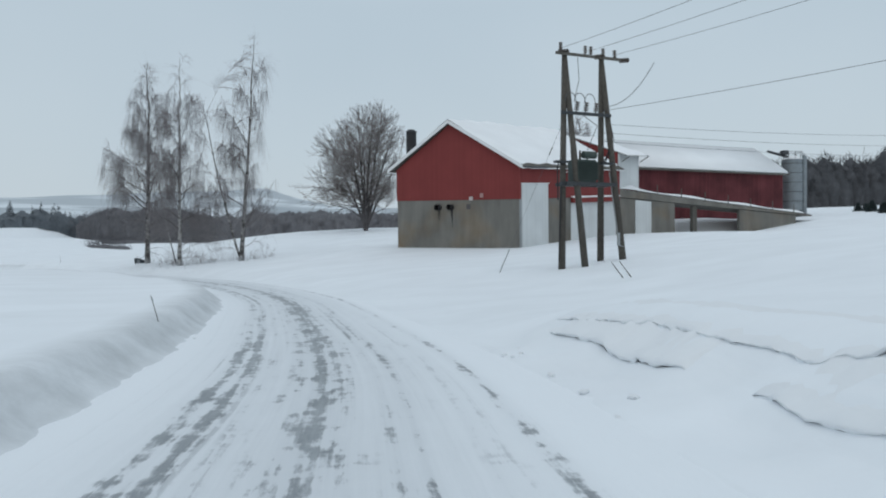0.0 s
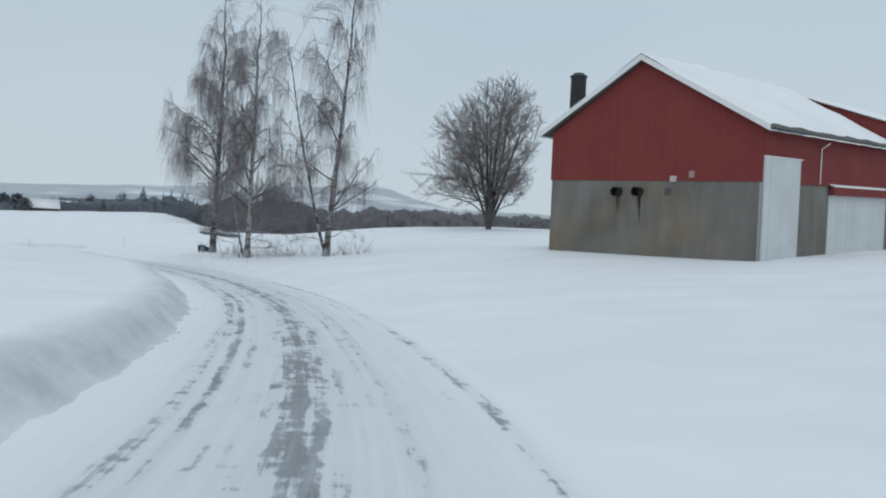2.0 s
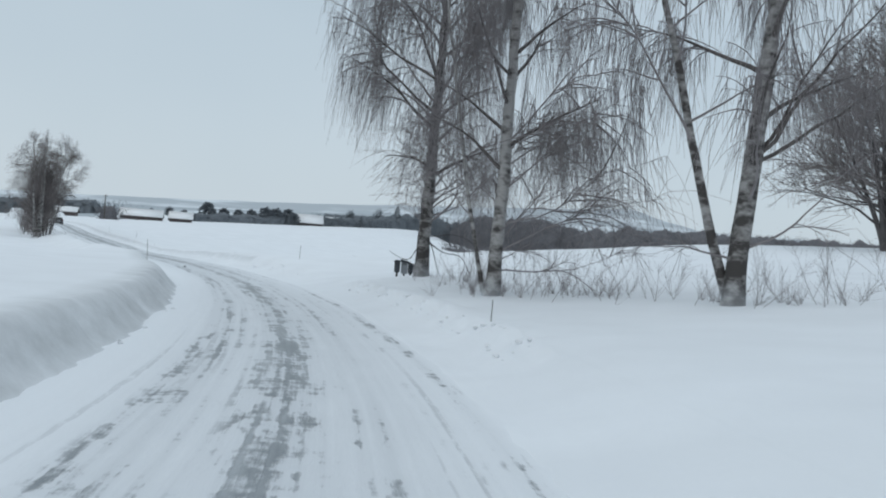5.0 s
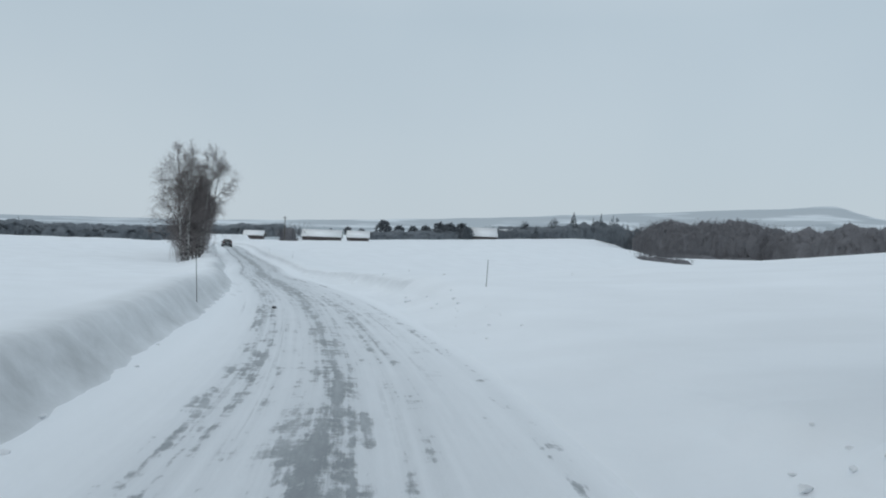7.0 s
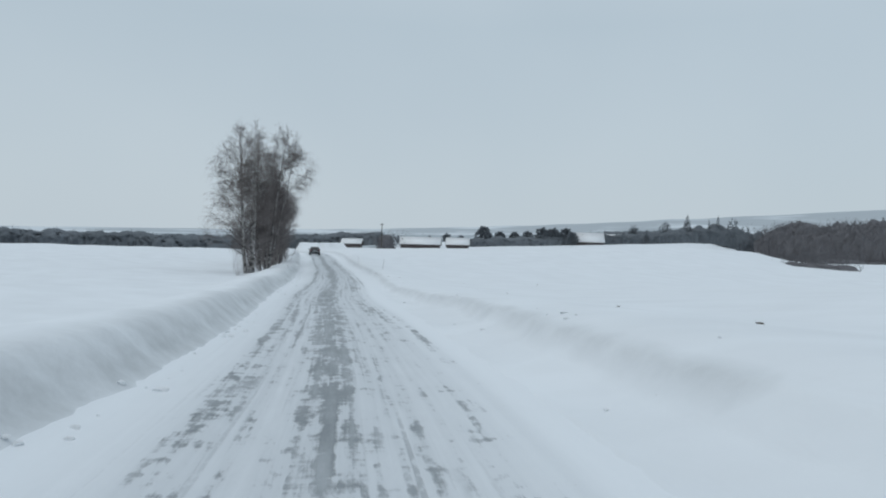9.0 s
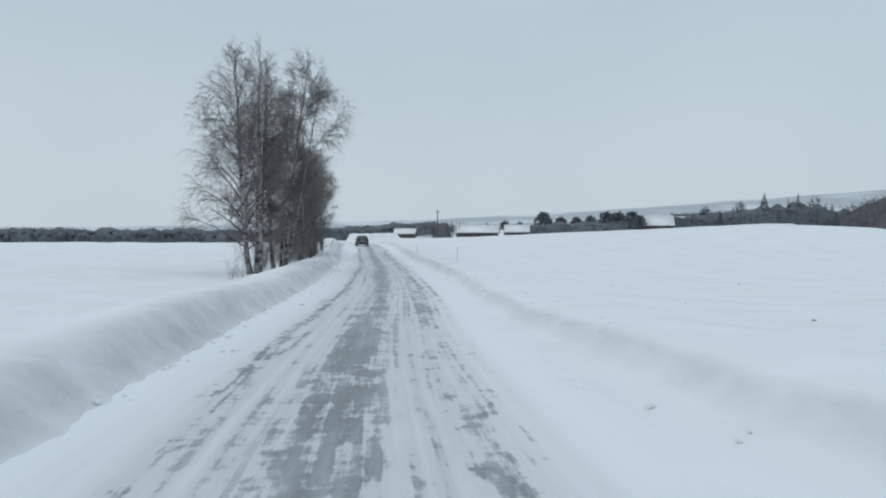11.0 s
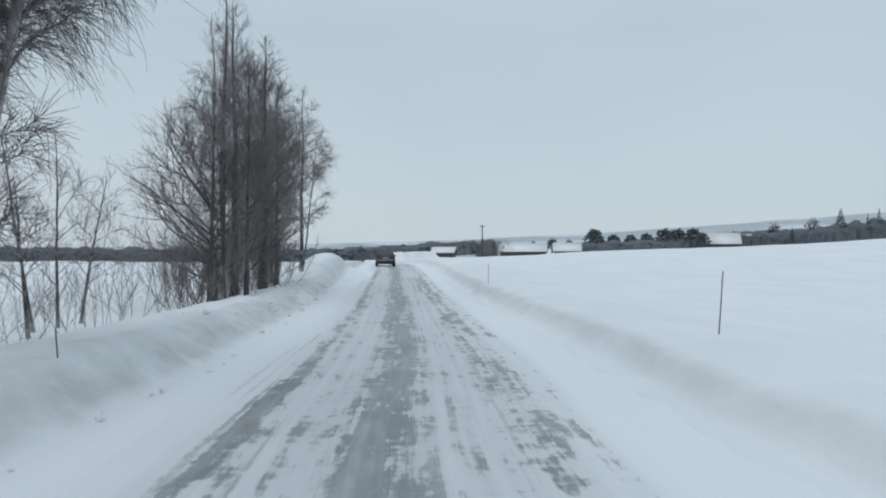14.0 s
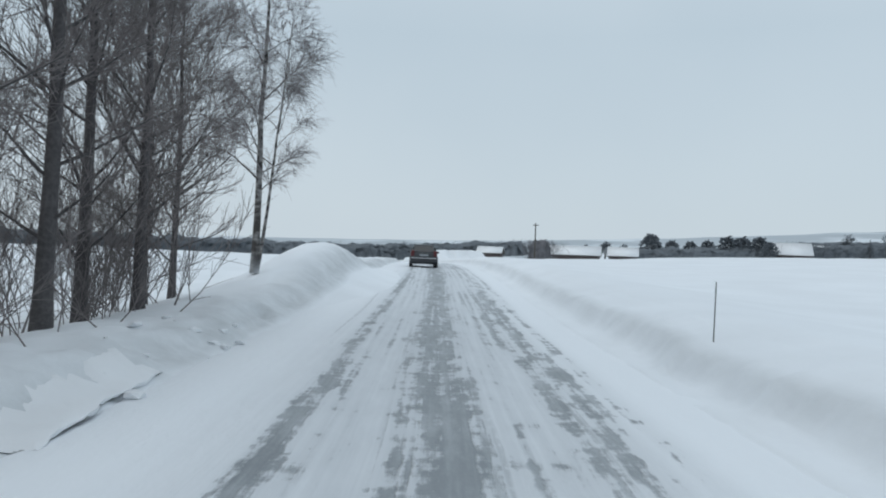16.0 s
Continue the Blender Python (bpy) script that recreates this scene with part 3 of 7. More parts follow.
def foot(s):
    """Metres to the right (negative: left) at which the left bank's cut face meets the carriageway."""
    return np.interp(s, [-60, 0, 11, 16, 26, 34, 40, 48, 66, 80, 86, 98, 107, 114, 126, 136, 144, 152, 160, 176, 260], [-3, -2.85, -2.65, -2.35, -1.9, -1.66, -1.74, -1.92, -1.96, -2.1, -2.5, -2.55, -2.25, -2.2, -2.5, -2.8, -2.95, -3.2, -3.5, -3.35, -3.2]) - 0.07 * ripple(s, 0 * s, 1.9, 6) - 0.05 * ripple(s, 0 * s, 0.9, 26)


def right_foot(s):
    """The same for the low bank to the right, from the bend on."""
    return np.interp(s, [90, 104, 110, 117, 126, 135, 143, 157, 165, 190], [4.0, 3.95, 4.08, 4.33, 4.0, 3.5, 3.3, 3.42, 3.37, 3.3]) + 0.06 * ripple(s, 0 * s, 2.1, 27) + 0.03 * ripple(s, 0 * s, 0.8, 28)


def field(x, y, s, d):
    """Height of the open snow beside the road, far and near, without banks."""
    _, _, z, _, _ = line_at(np.clip(s, -60, 260))
    right = (7.4 - 3.6 * ease(s, 92, 160)) * (1 - np.exp(-np.maximum(d - 1.5, 0) / 72))
    right += 1.5 * ease(x, 45, 85) * ease(d, 10, 60) + 0.75 * knoll(x, y, 6, 126, 34, 40) + 0.5 * knoll(x, y, 3, 63, 9, 9) - 3.4 * knoll(x, y, -50, 195, 30, 62) - 0.40 * knoll(x, y, 7.5, 26, 7, 9) + 0.9 * knoll(x, y, -98, 215, 26, 40) + 1.0 * knoll(x, y, 33.5, 73.4, 9, 4) + 0.34 * knoll(x, y, -19.2, 77.2, 2.6, 2.6)
    dl = np.maximum(foot(s) - d - 0.6, 0)
    early = 1 - ease(s, 92, 112)
    crest = 0.42 + 0.16 * ease(s, 45, 75)
    left = early * (crest + (1.25 - 0.5 * ease(s, 74, 96)) * (1 - np.exp(-dl / 50))) + (1 - early) * (-0.20 * ease(dl, 1, 5) + 0.75 * (1 - np.exp(-dl / 80)))
    left = left - 2.4 * ease(dl, 70, 320) * ease(s, 40, 80)
    h = z + np.where(d > 0, right, left)
    far = np.hypot(x + 60, y - 90)
    h = h + (0.5 - 4.6 * ease(-(x + 60) - 0.9 * (y - 90), 0, 250) + 12 * ease(y + 0.25 * x, 250, 620) * (1 - ease(x + 0.1 * (y - 590), -228, -196)) - h) * ease(far, 230, 480) + 0.22 * ripple(x, y, 38.0) * ease(np.abs(d), 7, 25) + 0.035 * ripple(x, y, 7.0, 1) * ease(np.abs(d), 5, 9)
    u, v = (x - HEAP[0]) * 0.629 + (y - HEAP[1]) * 0.777, (y - HEAP[1]) * 0.629 - (x - HEAP[0]) * 0.777
    h = h + (2.6 + 0.25 * ripple(u, v, 9.0, 51)) * ease(u, -10.5, -9.3) * (1 - ease(u, 8.0, 11.0)) * ease(v, -3.0, 0.0) * (1 - ease(v, 8.0, 16.0))
    # a hollow runs down to the brush wood
    o = x + 73 + 0.272 * (y - 215)
    h = h - 3.0 * ease(o, -8, 3) * (1 - ease(o, 70, 120)) * ease(y, 205, 250) * (1 - ease(y, 545, 610)) * ease(d, 20, 60)
    # the yard lies low before the ramp of the barn
    p, q = (x - 25.9) * 0.985 + (y - 65.0) * 0.174, (y - 65.0) * 0.985 - (x - 25.9) * 0.174
    return h - np.maximum(h - 1.48, 0) * ease(p, -4, 5) * (1 - ease(p, 13.2, 24.0)) * (1 - ease(q, 0.8, 5.0)) * ease(q, -40, -16)


HEAP = (-266.0, 275.0)             # high snow beside the far road
MOUND, MOUND_S = 1.15, 204.0      # a heap of cleared snow beside the road


def bank(s, d, x, y):
    """Ploughed banks along both edges: a cut face, a rounded crest and lumps."""
    lump = 0.6 * crumble(s, d * 1.6, 1.7, 2) + 0.5 * crumble(s, d, 0.6, 3)
    late = ease(s, 88, 108)
    u = foot(s) - d
    high = 0.58 + 0.08 * ripple(s, 0 * s, 14.0, 4) - 0.14 * ease(s, 156, 168) - 0.14 * ease(s, 168, 178)
    lift = late * ease(u, -0.08, 0.85) * high * (1 - ease(u, 1.3, 4.2))
    rim = (1 - late) * (0.06 * ripple(s, 0 * s, 14.0, 4) + 0.05) * ease(u, 0.1, 0.6) * (1 - ease(u, 0.8, 3.0))
    rough = 1 + 1.5 * ease(s, 165, 175)
    left = lift + rim + (0.012 + 0.036 * late) * rough * lump * ease(u, -0.05, 0.25) * (1 - ease(u, 0.5 + 0.9 * late, 1.2 + 2.4 * late))
    crumbs = 1.3 * crumble(s, d, 0.45, 33) + 0.8 * crumble(s, d, 0.9, 34)
    left = left + 0.028 * ease(s, 165, 171) * crumbs * ease(u, -0.45, 0.1) * (1 - ease(u, 1.2, 2.4))
    open_r = ease(s, 13, 17) * (1 - ease(s, 52, 60)) + ease(s, 72, 77) * (1 - ease(s, 84, 90))
    right_h = 0.50 * (1 - ease(s, 10, 16)) - 0.16 * ease(s, 92, 100) + 0.16 * ease(s, 50, 56) * (1 - ease(s, 72, 78)) + 0.50 * ease(s, 86, 98) - 0.06 * ease(s, 150, 175)
    cut, mid = 1 - ease(s, 10, 16), ease(s, 50, 56) * (1 - ease(s, 72, 78))
    dr = d - 3.10 - 0.25 * ripple(s, 0 * s, 8.0, 8) - 0.10 * ripple(s, 0 * s, 1.6, 9)
    right = right_h * (cut * ease(dr, 0.55, 2.0) + (1 - cut) * ease(dr, -0.2, 1.9)) * (1 - 0.62 * ease(dr, 2.2, 8.0)) + (0.025 + 0.075 * cut + 0.09 * mid) * lump * ease(dr, -0.2, 0.4) * (1 - ease(dr, 0.9, 2.2)) * (0.06 + (1 - open_r)) * np.clip(right_h * 2.5, 0.1, 1)
    fr = right_foot(s)
    face = d - fr + 0.06 * crumble(s, d, 0.7, 5)
    right = right + 0.30 * ease(s, 92, 100) * (0.6 * np.clip(face / 0.30, 0, 1) + 0.4 * ease(face, 0, 0.45)) * (1 - 0.9 * ease(d - fr, 1.2, 5.0)) + 0.018 * ease(s, 92, 100) * crumble(s, d, 0.5, 6) * ease(face, -0.2, 0.1) * (1 - ease(face, 0.5, 1.1))
    right = right + 0.17 * ease(s, 60, 65) * (1 - ease(s, 78, 81)) * (0.4 * np.exp(-((d - 4.3) / 0.42) ** 2) + 0.75 * np.clip(0.75 + 0.9 * ripple(s, 0 * s, 0.55, 41), 0.0, 1.3) * ease(d + 0.10 * ripple(s, d, 0.45, 42) + 0.05 * ripple(s, d, 0.2, 43), 3.98, 4.12) * (1 - ease(d, 4.2, 5.0)))
    verge = 0.024 * crumble(s, d, 0.7, 15) * ease(d, 2.5, 3.0) * (1 - ease(d, 3.6, 4.6)) + 0.05 * crumble(s, d, 0.34, 17) * ease(s, 61, 65) * (1 - ease(s, 78, 81)) * np.exp(-((d - 4.05) / 0.3) ** 2)
    left = left + MOUND * np.exp(-((s - MOUND_S) / 8.0) ** 2 - ((d + 5.0) / 2.0) ** 2)
    return np.where(d < 0, left, right) + verge


def road_z(s, d):
    """The carriageway: crowned a little, with shallow ruts."""
    _, _, z, _, _ = line_at(s)
    ruts = sum(-g * np.exp(-((d - c + 0.12 * ripple(s, 0 * s, 16.0, 11)) / w) ** 2) for c, w, g in ((-1.95, 0.2, 0.02), (-0.55, 0.32, 0.032), (0.0, 0.25, 0.022), (1.1, 0.35, 0.03)))
    return z - 0.006 * d * d * 0.4 + ruts + 0.008 * ripple(s, d, 0.7, 12) + 0.006 * ripple(s * 0.5, d, 0.35, 13)


def ground_z(x, y):
    """Height of the snow at places of the plan."""
    x, y = np.atleast_1d(np.asarray(x, float)), np.atleast_1d(np.asarray(y, float))
    s, d = beside(x, y)
    u, early = foot(s) - d, 1 - ease(s, 92, 112)
    w = np.where(d > 0, ease(d, 2.6, 5.2), early * (0.3 * np.clip(u / 0.65, 0, 1) + 0.7 * ease(u, -0.08, 0.76)) + (1 - early) * ease(u, 0.0, 2.2))
    return (1 - w) * road_z(s, np.clip(d, -3.5, 3.5)) + w * field(x, y, s, d) + bank(s, d, x, y)


def gz(x, y):
    return float(ground_z(x, y)[0])


def build_ground():
    s = np.concatenate([np.linspace(-135, -20, 24), np.arange(-18, 61.9, 0.36), np.arange(62, 80, 0.18), np.arange(80.2, 158, 0.36), np.arange(158, 190, 0.16), np.linspace(190.5, 260, 60), np.linspace(266, 400, 20)])
    inner = np.concatenate([np.arange(-16, -8, 0.5), np.arange(-8, -4.6, 0.2), np.arange(-4.6, -1.2, 0.09), np.linspace(-1.2, 2.8, 5), np.arange(2.9, 3.8, 0.1), np.arange(3.8, 4.4, 0.06), np.arange(4.4, 5.4, 0.1), np.arange(5.5, 8, 0.2), np.arange(8.2, 16.3, 0.5)])
    x0, y0, _, nx, ny = line_at(s)
    X = x0[:, None] + nx[:, None] * inner
    Y = y0[:, None] + ny[:, None] * inner
    reach = np.concatenate([np.geomspace(0.7, 300, 34), np.array([380, 480, 620, 800, 1100, 1600, 2500, 4200])])
    turn = np.interp(s, [-135, -18, 190, 400], [0.0, 0.22, 0.80, 1.0])
    out = []
    for side in (-1, 1):
        a0, a1 = (math.radians(262), math.radians(150)) if side < 0 else (math.radians(-85), math.radians(128))
        ang = a0 + (a1 - a0) * turn
        fx, fy = -60 + 4300 * np.cos(ang), 90 + 4300 * np.sin(ang)
        ex, ey = (X[:, 0], Y[:, 0]) if side < 0 else (X[:, -1], Y[:, -1])
        hx, hy = fx - ex, fy - ey
        hl = np.hypot(hx, hy)
        out.append((ex[:, None] + hx[:, None] / hl[:, None] * reach, ey[:, None] + hy[:, None] / hl[:, None] * reach))
    X = np.concatenate([out[0][0][:, ::-1], X, out[1][0]], 1)
    Y = np.concatenate([out[0][1][:, ::-1], Y, out[1][1]], 1)
    Z = ground_z(X.ravel(), Y.ravel()).reshape(X.shape)
    first = len(reach)
    Z[:, first:first + len(inner)] -= 0.06 * np.clip((inner[None] - foot(s)[:, None] + 0.02) / 0.16, 0, 1) * (inner[None] < 2.85)
    r, c = X.shape
    i = np.arange(r - 1)[:, None] * c + np.arange(c - 1)
    F = np.stack([i, i + 1, i + c + 1, i + c], -1).reshape(-1, 4)
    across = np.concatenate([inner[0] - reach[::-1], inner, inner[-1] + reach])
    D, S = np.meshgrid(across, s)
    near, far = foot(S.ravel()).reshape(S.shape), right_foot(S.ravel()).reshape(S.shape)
    # the right bank's face gets a weaker strip of the painted grey shade
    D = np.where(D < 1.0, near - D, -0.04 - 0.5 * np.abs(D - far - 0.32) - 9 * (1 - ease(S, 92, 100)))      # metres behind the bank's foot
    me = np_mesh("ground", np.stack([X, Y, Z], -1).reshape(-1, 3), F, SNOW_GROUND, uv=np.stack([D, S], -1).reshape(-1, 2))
    tagged(new("ground", me), "open snow-covered fields with soft wind drifts and ploughed banks", "snow", kind="structure")


def build_road():
    s = np.concatenate([np.linspace(-135, -20, 30), np.arange(-18, 190, 0.3), np.linspace(191, 380, 90)])
    d = np.concatenate([[-3.4, -3.2], np.arange(-3.0, 3.01, 0.125), [3.2, 3.4]])
    x0, y0, _, nx, ny = line_at(s)
    X, Y = x0[:, None] + nx[:, None] * d, y0[:, None] + ny[:, None] * d
    D, S = np.meshgrid(d, s)
    Z = road_z(S.ravel(), D.ravel()).reshape(S.shape)
    Z[:, [0, -1]] -= 0.09
    Z[:, [1, -2]] -= 0.035
    Z[:, [2, -3]] -= 0.015
    r, c = X.shape
    i = np.arange(r - 1)[:, None] * c + np.arange(c - 1)
    F = np.stack([i, i + 1, i + c + 1, i + c], -1).reshape(-1, 4)
    D = D - np.interp(S, [0, 6, 16, 26, 36, 64, 84, 100, 136, 160, 180, 200], [-0.3, -0.22, 0.15, 0.45, 0.62, 0.66, 0.5, 0.22, 0.05, -0.25, 0.0, 0.0])      # the main track wanders
    me = np_mesh("road", np.stack([X, Y, Z], -1).reshape(-1, 3), F, ROAD, uv=np.stack([D, S], -1).reshape(-1, 2))
    tagged(new("road", me), "winter road of packed snow with streaks of grey ice", "road", kind="structure")


build_ground()
build_road()


def build_hills():
    """Low wooded hills, kilometres off, as rounded ridges; their haze lies in the pale material colours."""
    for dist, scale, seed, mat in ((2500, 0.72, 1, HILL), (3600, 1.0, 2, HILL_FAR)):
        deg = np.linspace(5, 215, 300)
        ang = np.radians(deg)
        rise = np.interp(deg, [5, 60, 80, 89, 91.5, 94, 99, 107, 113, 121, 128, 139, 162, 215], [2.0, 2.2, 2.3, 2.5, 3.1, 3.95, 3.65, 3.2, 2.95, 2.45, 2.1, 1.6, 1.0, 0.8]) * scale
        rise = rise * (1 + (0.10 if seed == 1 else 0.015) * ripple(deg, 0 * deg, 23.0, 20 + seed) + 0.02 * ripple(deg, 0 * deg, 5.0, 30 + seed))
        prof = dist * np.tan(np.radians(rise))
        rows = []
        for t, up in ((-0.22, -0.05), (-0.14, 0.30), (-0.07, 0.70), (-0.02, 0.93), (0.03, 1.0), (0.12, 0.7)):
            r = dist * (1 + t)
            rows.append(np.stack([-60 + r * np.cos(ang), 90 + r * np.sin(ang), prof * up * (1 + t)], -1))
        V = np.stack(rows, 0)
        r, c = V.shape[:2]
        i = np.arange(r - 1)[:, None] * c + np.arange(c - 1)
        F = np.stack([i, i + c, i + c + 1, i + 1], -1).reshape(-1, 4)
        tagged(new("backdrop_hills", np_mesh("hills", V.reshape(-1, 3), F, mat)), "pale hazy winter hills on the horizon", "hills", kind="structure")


build_hills()


# ---------------------------------------------------------------- the farm
PALE_BOX = plain("faded_white_paint", (0.42, 0.38, 0.37), 0.7)
PINK_BOX = plain("faded_pink_paint", (0.36, 0.22, 0.21), 0.7)
U, W = Vector((-0.8205, 0.5716, 0)), Vector((0.777, 0.629, 0))     # along the gable, along the barn
CORNER = Vector((13.66, 55.08, 0))
BARN_W, BARN_L = 10.81, 15.6
SPLIT, EAVE, RIDGE = 4.22, 6.85, 10.55
CLIMB = 0.05                                                       # the old barn follows its slope a little


def bp(a, b, z):
    """A place of the barn: metres along the gable, metres along the side, height."""
    return U * a + W * b + Vector((0, 0, z + CLIMB * b))


def slab(bm, pts, thick):
    """A flat polygon given a thickness along the vector."""
    lo = [bm.verts.new(p) for p in pts]
    hi = [bm.verts.new(Vector(p) + Vector(thick)) for p in pts]
    bm.faces.new(lo)
    bm.faces.new(hi[::-1])
    for i in range(len(pts)):
        j = (i + 1) % len(pts)
        bm.faces.new((lo[j], lo[i], hi[i], hi[j]))
    bmesh.ops.recalc_face_normals(bm, faces=bm.faces)


def build_barn():
    barn = empty("barn", Matrix.Translation(CORNER), "red boarded barn on a concrete ground floor with snowy roof", "barn")
    low = -0.4
    # concrete ground floor
    bm = bmesh.new()
    slab(bm, [bp(0, 0, low), bp(BARN_W, 0, low), bp(BARN_W, 0, SPLIT + 0.17), bp(0, 0, SPLIT + 0.01)], W * 0.3)
    part("foundation_wall", bm, CONCRETE, barn, "stained grey concrete wall")
    for name, b0, b1, z0, z1 in (("foundation_wall", 3.75, 7.3, low, SPLIT), ("foundation_wall", 15.0, BARN_L, low, SPLIT), ("foundation_wall", 7.3, 15.0, 3.78, SPLIT)):
        bm = bmesh.new()
        slab(bm, [bp(0, b0, z0), bp(0, b1, z0), bp(0, b1, z1), bp(0, b0, z1)], U * 0.3)
        part(name, bm, CONCRETE, barn)
    bm = bmesh.new()
    slab(bm, [bp(BARN_W, 0.3, low), bp(BARN_W, BARN_L, low), bp(BARN_W, BARN_L, EAVE), bp(BARN_W, 0.3, EAVE)], -U * 0.3)
    part("back_wall", bm, CONCRETE, barn)
    bm = bmesh.new()
    slab(bm, [bp(0.3, BARN_L, low), bp(BARN_W - 0.3, BARN_L, low), bp(BARN_W - 0.3, BARN_L, EAVE), bp(BARN_W / 2, BARN_L, RIDGE - 0.1), bp(0.3, BARN_L, EAVE)], -W * 0.3)
    part("end_wall", bm, RED, barn)
    # red upper storey, a hand proud of the concrete
    bm = bmesh.new()
    slab(bm, [bp(-0.06, -0.035, SPLIT), bp(BARN_W + 0.06, -0.035, SPLIT + 0.16), bp(BARN_W + 0.06, -0.035, EAVE + 0.1), bp(5.75, -0.035, RIDGE), bp(-0.06, -0.035, EAVE)], W * 0.2)
    part("gable_wall", bm, RED, barn, "red boarded gable")
    bm = bmesh.new()
    slab(bm, [bp(-0.08, 3.7, SPLIT), bp(-0.08, BARN_L + 0.05, SPLIT), bp(-0.08, BARN_L + 0.05, EAVE), bp(-0.08, 3.7, EAVE)], U * 0.2)
    part("side_wall", bm, RED, barn, "red boarded side wall")
    bm = bmesh.new()
    slab(bm, [bp(-0.08, 0.12, 5.42), bp(-0.08, 3.7, 5.42), bp(-0.08, 3.7, EAVE), bp(-0.08, 0.12, EAVE)], U * 0.2)
    part("side_wall", bm, RED, barn)
    # roof boards and the snow on them
    ea, eb = -0.55, BARN_L - 0.1
    for side, a0, a1, z0 in (("near", ea, 5.75, 6.62), ("far", BARN_W + 0.55, 5.75, 6.80)):
        bm = bmesh.new()
        slab(bm, [bp(a0, -0.46, z0), bp(a0, eb, z0), bp(a1, eb, RIDGE + 0.06), bp(a1, -0.46, RIDGE + 0.06)], (0, 0, 0.12))
        part("roof", bm, WOOD_GREY, barn)
        bm = bmesh.new()
        n, tip = 22, math.copysign(0.07, a0 - a1)
        grid = []
        for i in range(9):
            f = i / 8
            deep = [0.14 + 0.05 * math.sin(j * 1.7 + i) + 0.03 * math.sin(j * 0.6 + i * 2) for j in range(n + 1)]
            grid.append([bm.verts.new(bp(a0 + (a1 - a0) * f + (tip if i == 0 else 0.0), -0.50 + (eb + 0.53) * j / n,
                                         z0 + (RIDGE + 0.06 - z0) * f + (-0.07 + 0.015 * math.sin(j * 2.3) if i == 0 else 0.125 + deep[j] * (0.35 if j in (0, n) else 1.0))))
                         for j in range(n + 1)])
        for i in range(8):
            for j in range(n):
                bm.faces.new((grid[i][j], grid[i][j + 1], grid[i + 1][j + 1], grid[i + 1][j]))
        bmesh.ops.recalc_face_normals(bm, faces=bm.faces)
        part("roof_snow", bm, SNOW_ROOF, barn, "smooth snow on the roof", smooth=True)
        bm = bmesh.new()
        slab(bm, [bp(a0, -0.50, z0 - 0.07), bp(a1, -0.50, RIDGE - 0.09), bp(a1, -0.50, RIDGE + 0.20), bp(a0, -0.50, z0 + 0.22)], W * 0.035)
        part("bargeboard", bm, WHITE_TRIM, barn, "snow-rimed white bargeboard")
    bm = bmesh.new()
    rod(bm, bp(ea - 0.13, -0.3, 6.66), bp(ea - 0.13, 2.75, 6.66), 0.06)
    part("gutter", bm, DARK_STEEL, barn)
    # white doors
    bm = bmesh.new()
    slab(bm, [bp(-0.13, 0.15, low), bp(-0.13, 3.72, low), bp(-0.13, 3.72, 5.40), bp(-0.13, 0.15, 5.40)], U * 0.07)
    d = part("sliding_door", bm, WHITE, barn, "tall white boarded sliding door")
    bm = bmesh.new()
    slab(bm, [bp(-0.17, 0.08, 5.40), bp(-0.17, 3.85, 5.40), bp(-0.17, 3.85, 5.46), bp(-0.17, 0.08, 5.46)], U * 0.09)
    part("door_rail", bm, WHITE_TRIM, d)
    bm = bmesh.new()
    slab(bm, [bp(-0.10, -0.02, low), bp(-0.10, 0.11, low), bp(-0.10, 0.11, 4.2), bp(-0.10, -0.02, 4.2)], U * 0.10)
    part("corner_board", bm, STEEL, barn)
    bm = bmesh.new()
    slab(bm, [bp(-0.03, 7.32, low), bp(-0.03, 14.98, low), bp(-0.03, 14.98, 3.78), bp(-0.03, 7.32, 3.78)], U * 0.08)
    g = part("garage_door", bm, WHITE, barn, "wide white door")
    bm = bmesh.new()
    slab(bm, [bp(-0.32, 7.2, 3.75), bp(-0.32, 15.2, 3.75), bp(-0.32, 15.2, 4.18), bp(-0.32, 7.2, 4.18)], U * 0.22)
    part("door_canopy", bm, RED_TRIM, g)
    bm = bmesh.new()
    slab(bm, [bp(-0.34, 7.18, 4.185), bp(-0.34, 15.22, 4.185), bp(-0.09, 15.22, 4.28), bp(-0.09, 7.18, 4.28)], (0, 0, 0.06))
    part("canopy_snow", bm, SNOW_ROOF, g)
    bm = bmesh.new()
    rod(bm, bp(-0.16, 5.85, 4.3), bp(-0.16, 5.85, 6.1), 0.03)
    rod(bm, bp(-0.16, 5.85, 6.1), bp(-0.45, 6.1, 6.42), 0.03)
    part("downpipe", bm, WHITE_TRIM, barn, "short white downpipe")
    # two exhaust pipes through the concrete, with soot below
    for a in (6.92, 5.80):
        bm = bmesh.new()
        bmesh.ops.create_cone(bm, cap_ends=False, segments=20, radius1=0.235, radius2=0.235, depth=0.42, matrix=Matrix.Translation(bp(a, -0.18, 3.74)) @ W.to_track_quat("Z", "Y").to_matrix().to_4x4())
        bmesh.ops.create_cone(bm, cap_ends=False, segments=20, radius1=0.195, radius2=0.195, depth=0.42, matrix=Matrix.Translation(bp(a, -0.18, 3.74)) @ W.to_track_quat("Z", "Y").to_matrix().to_4x4())
        pipe = part("fan_pipe", bm, BLACK_PIPE, barn, "black round fan outlet", smooth=True)
        bm = bmesh.new()
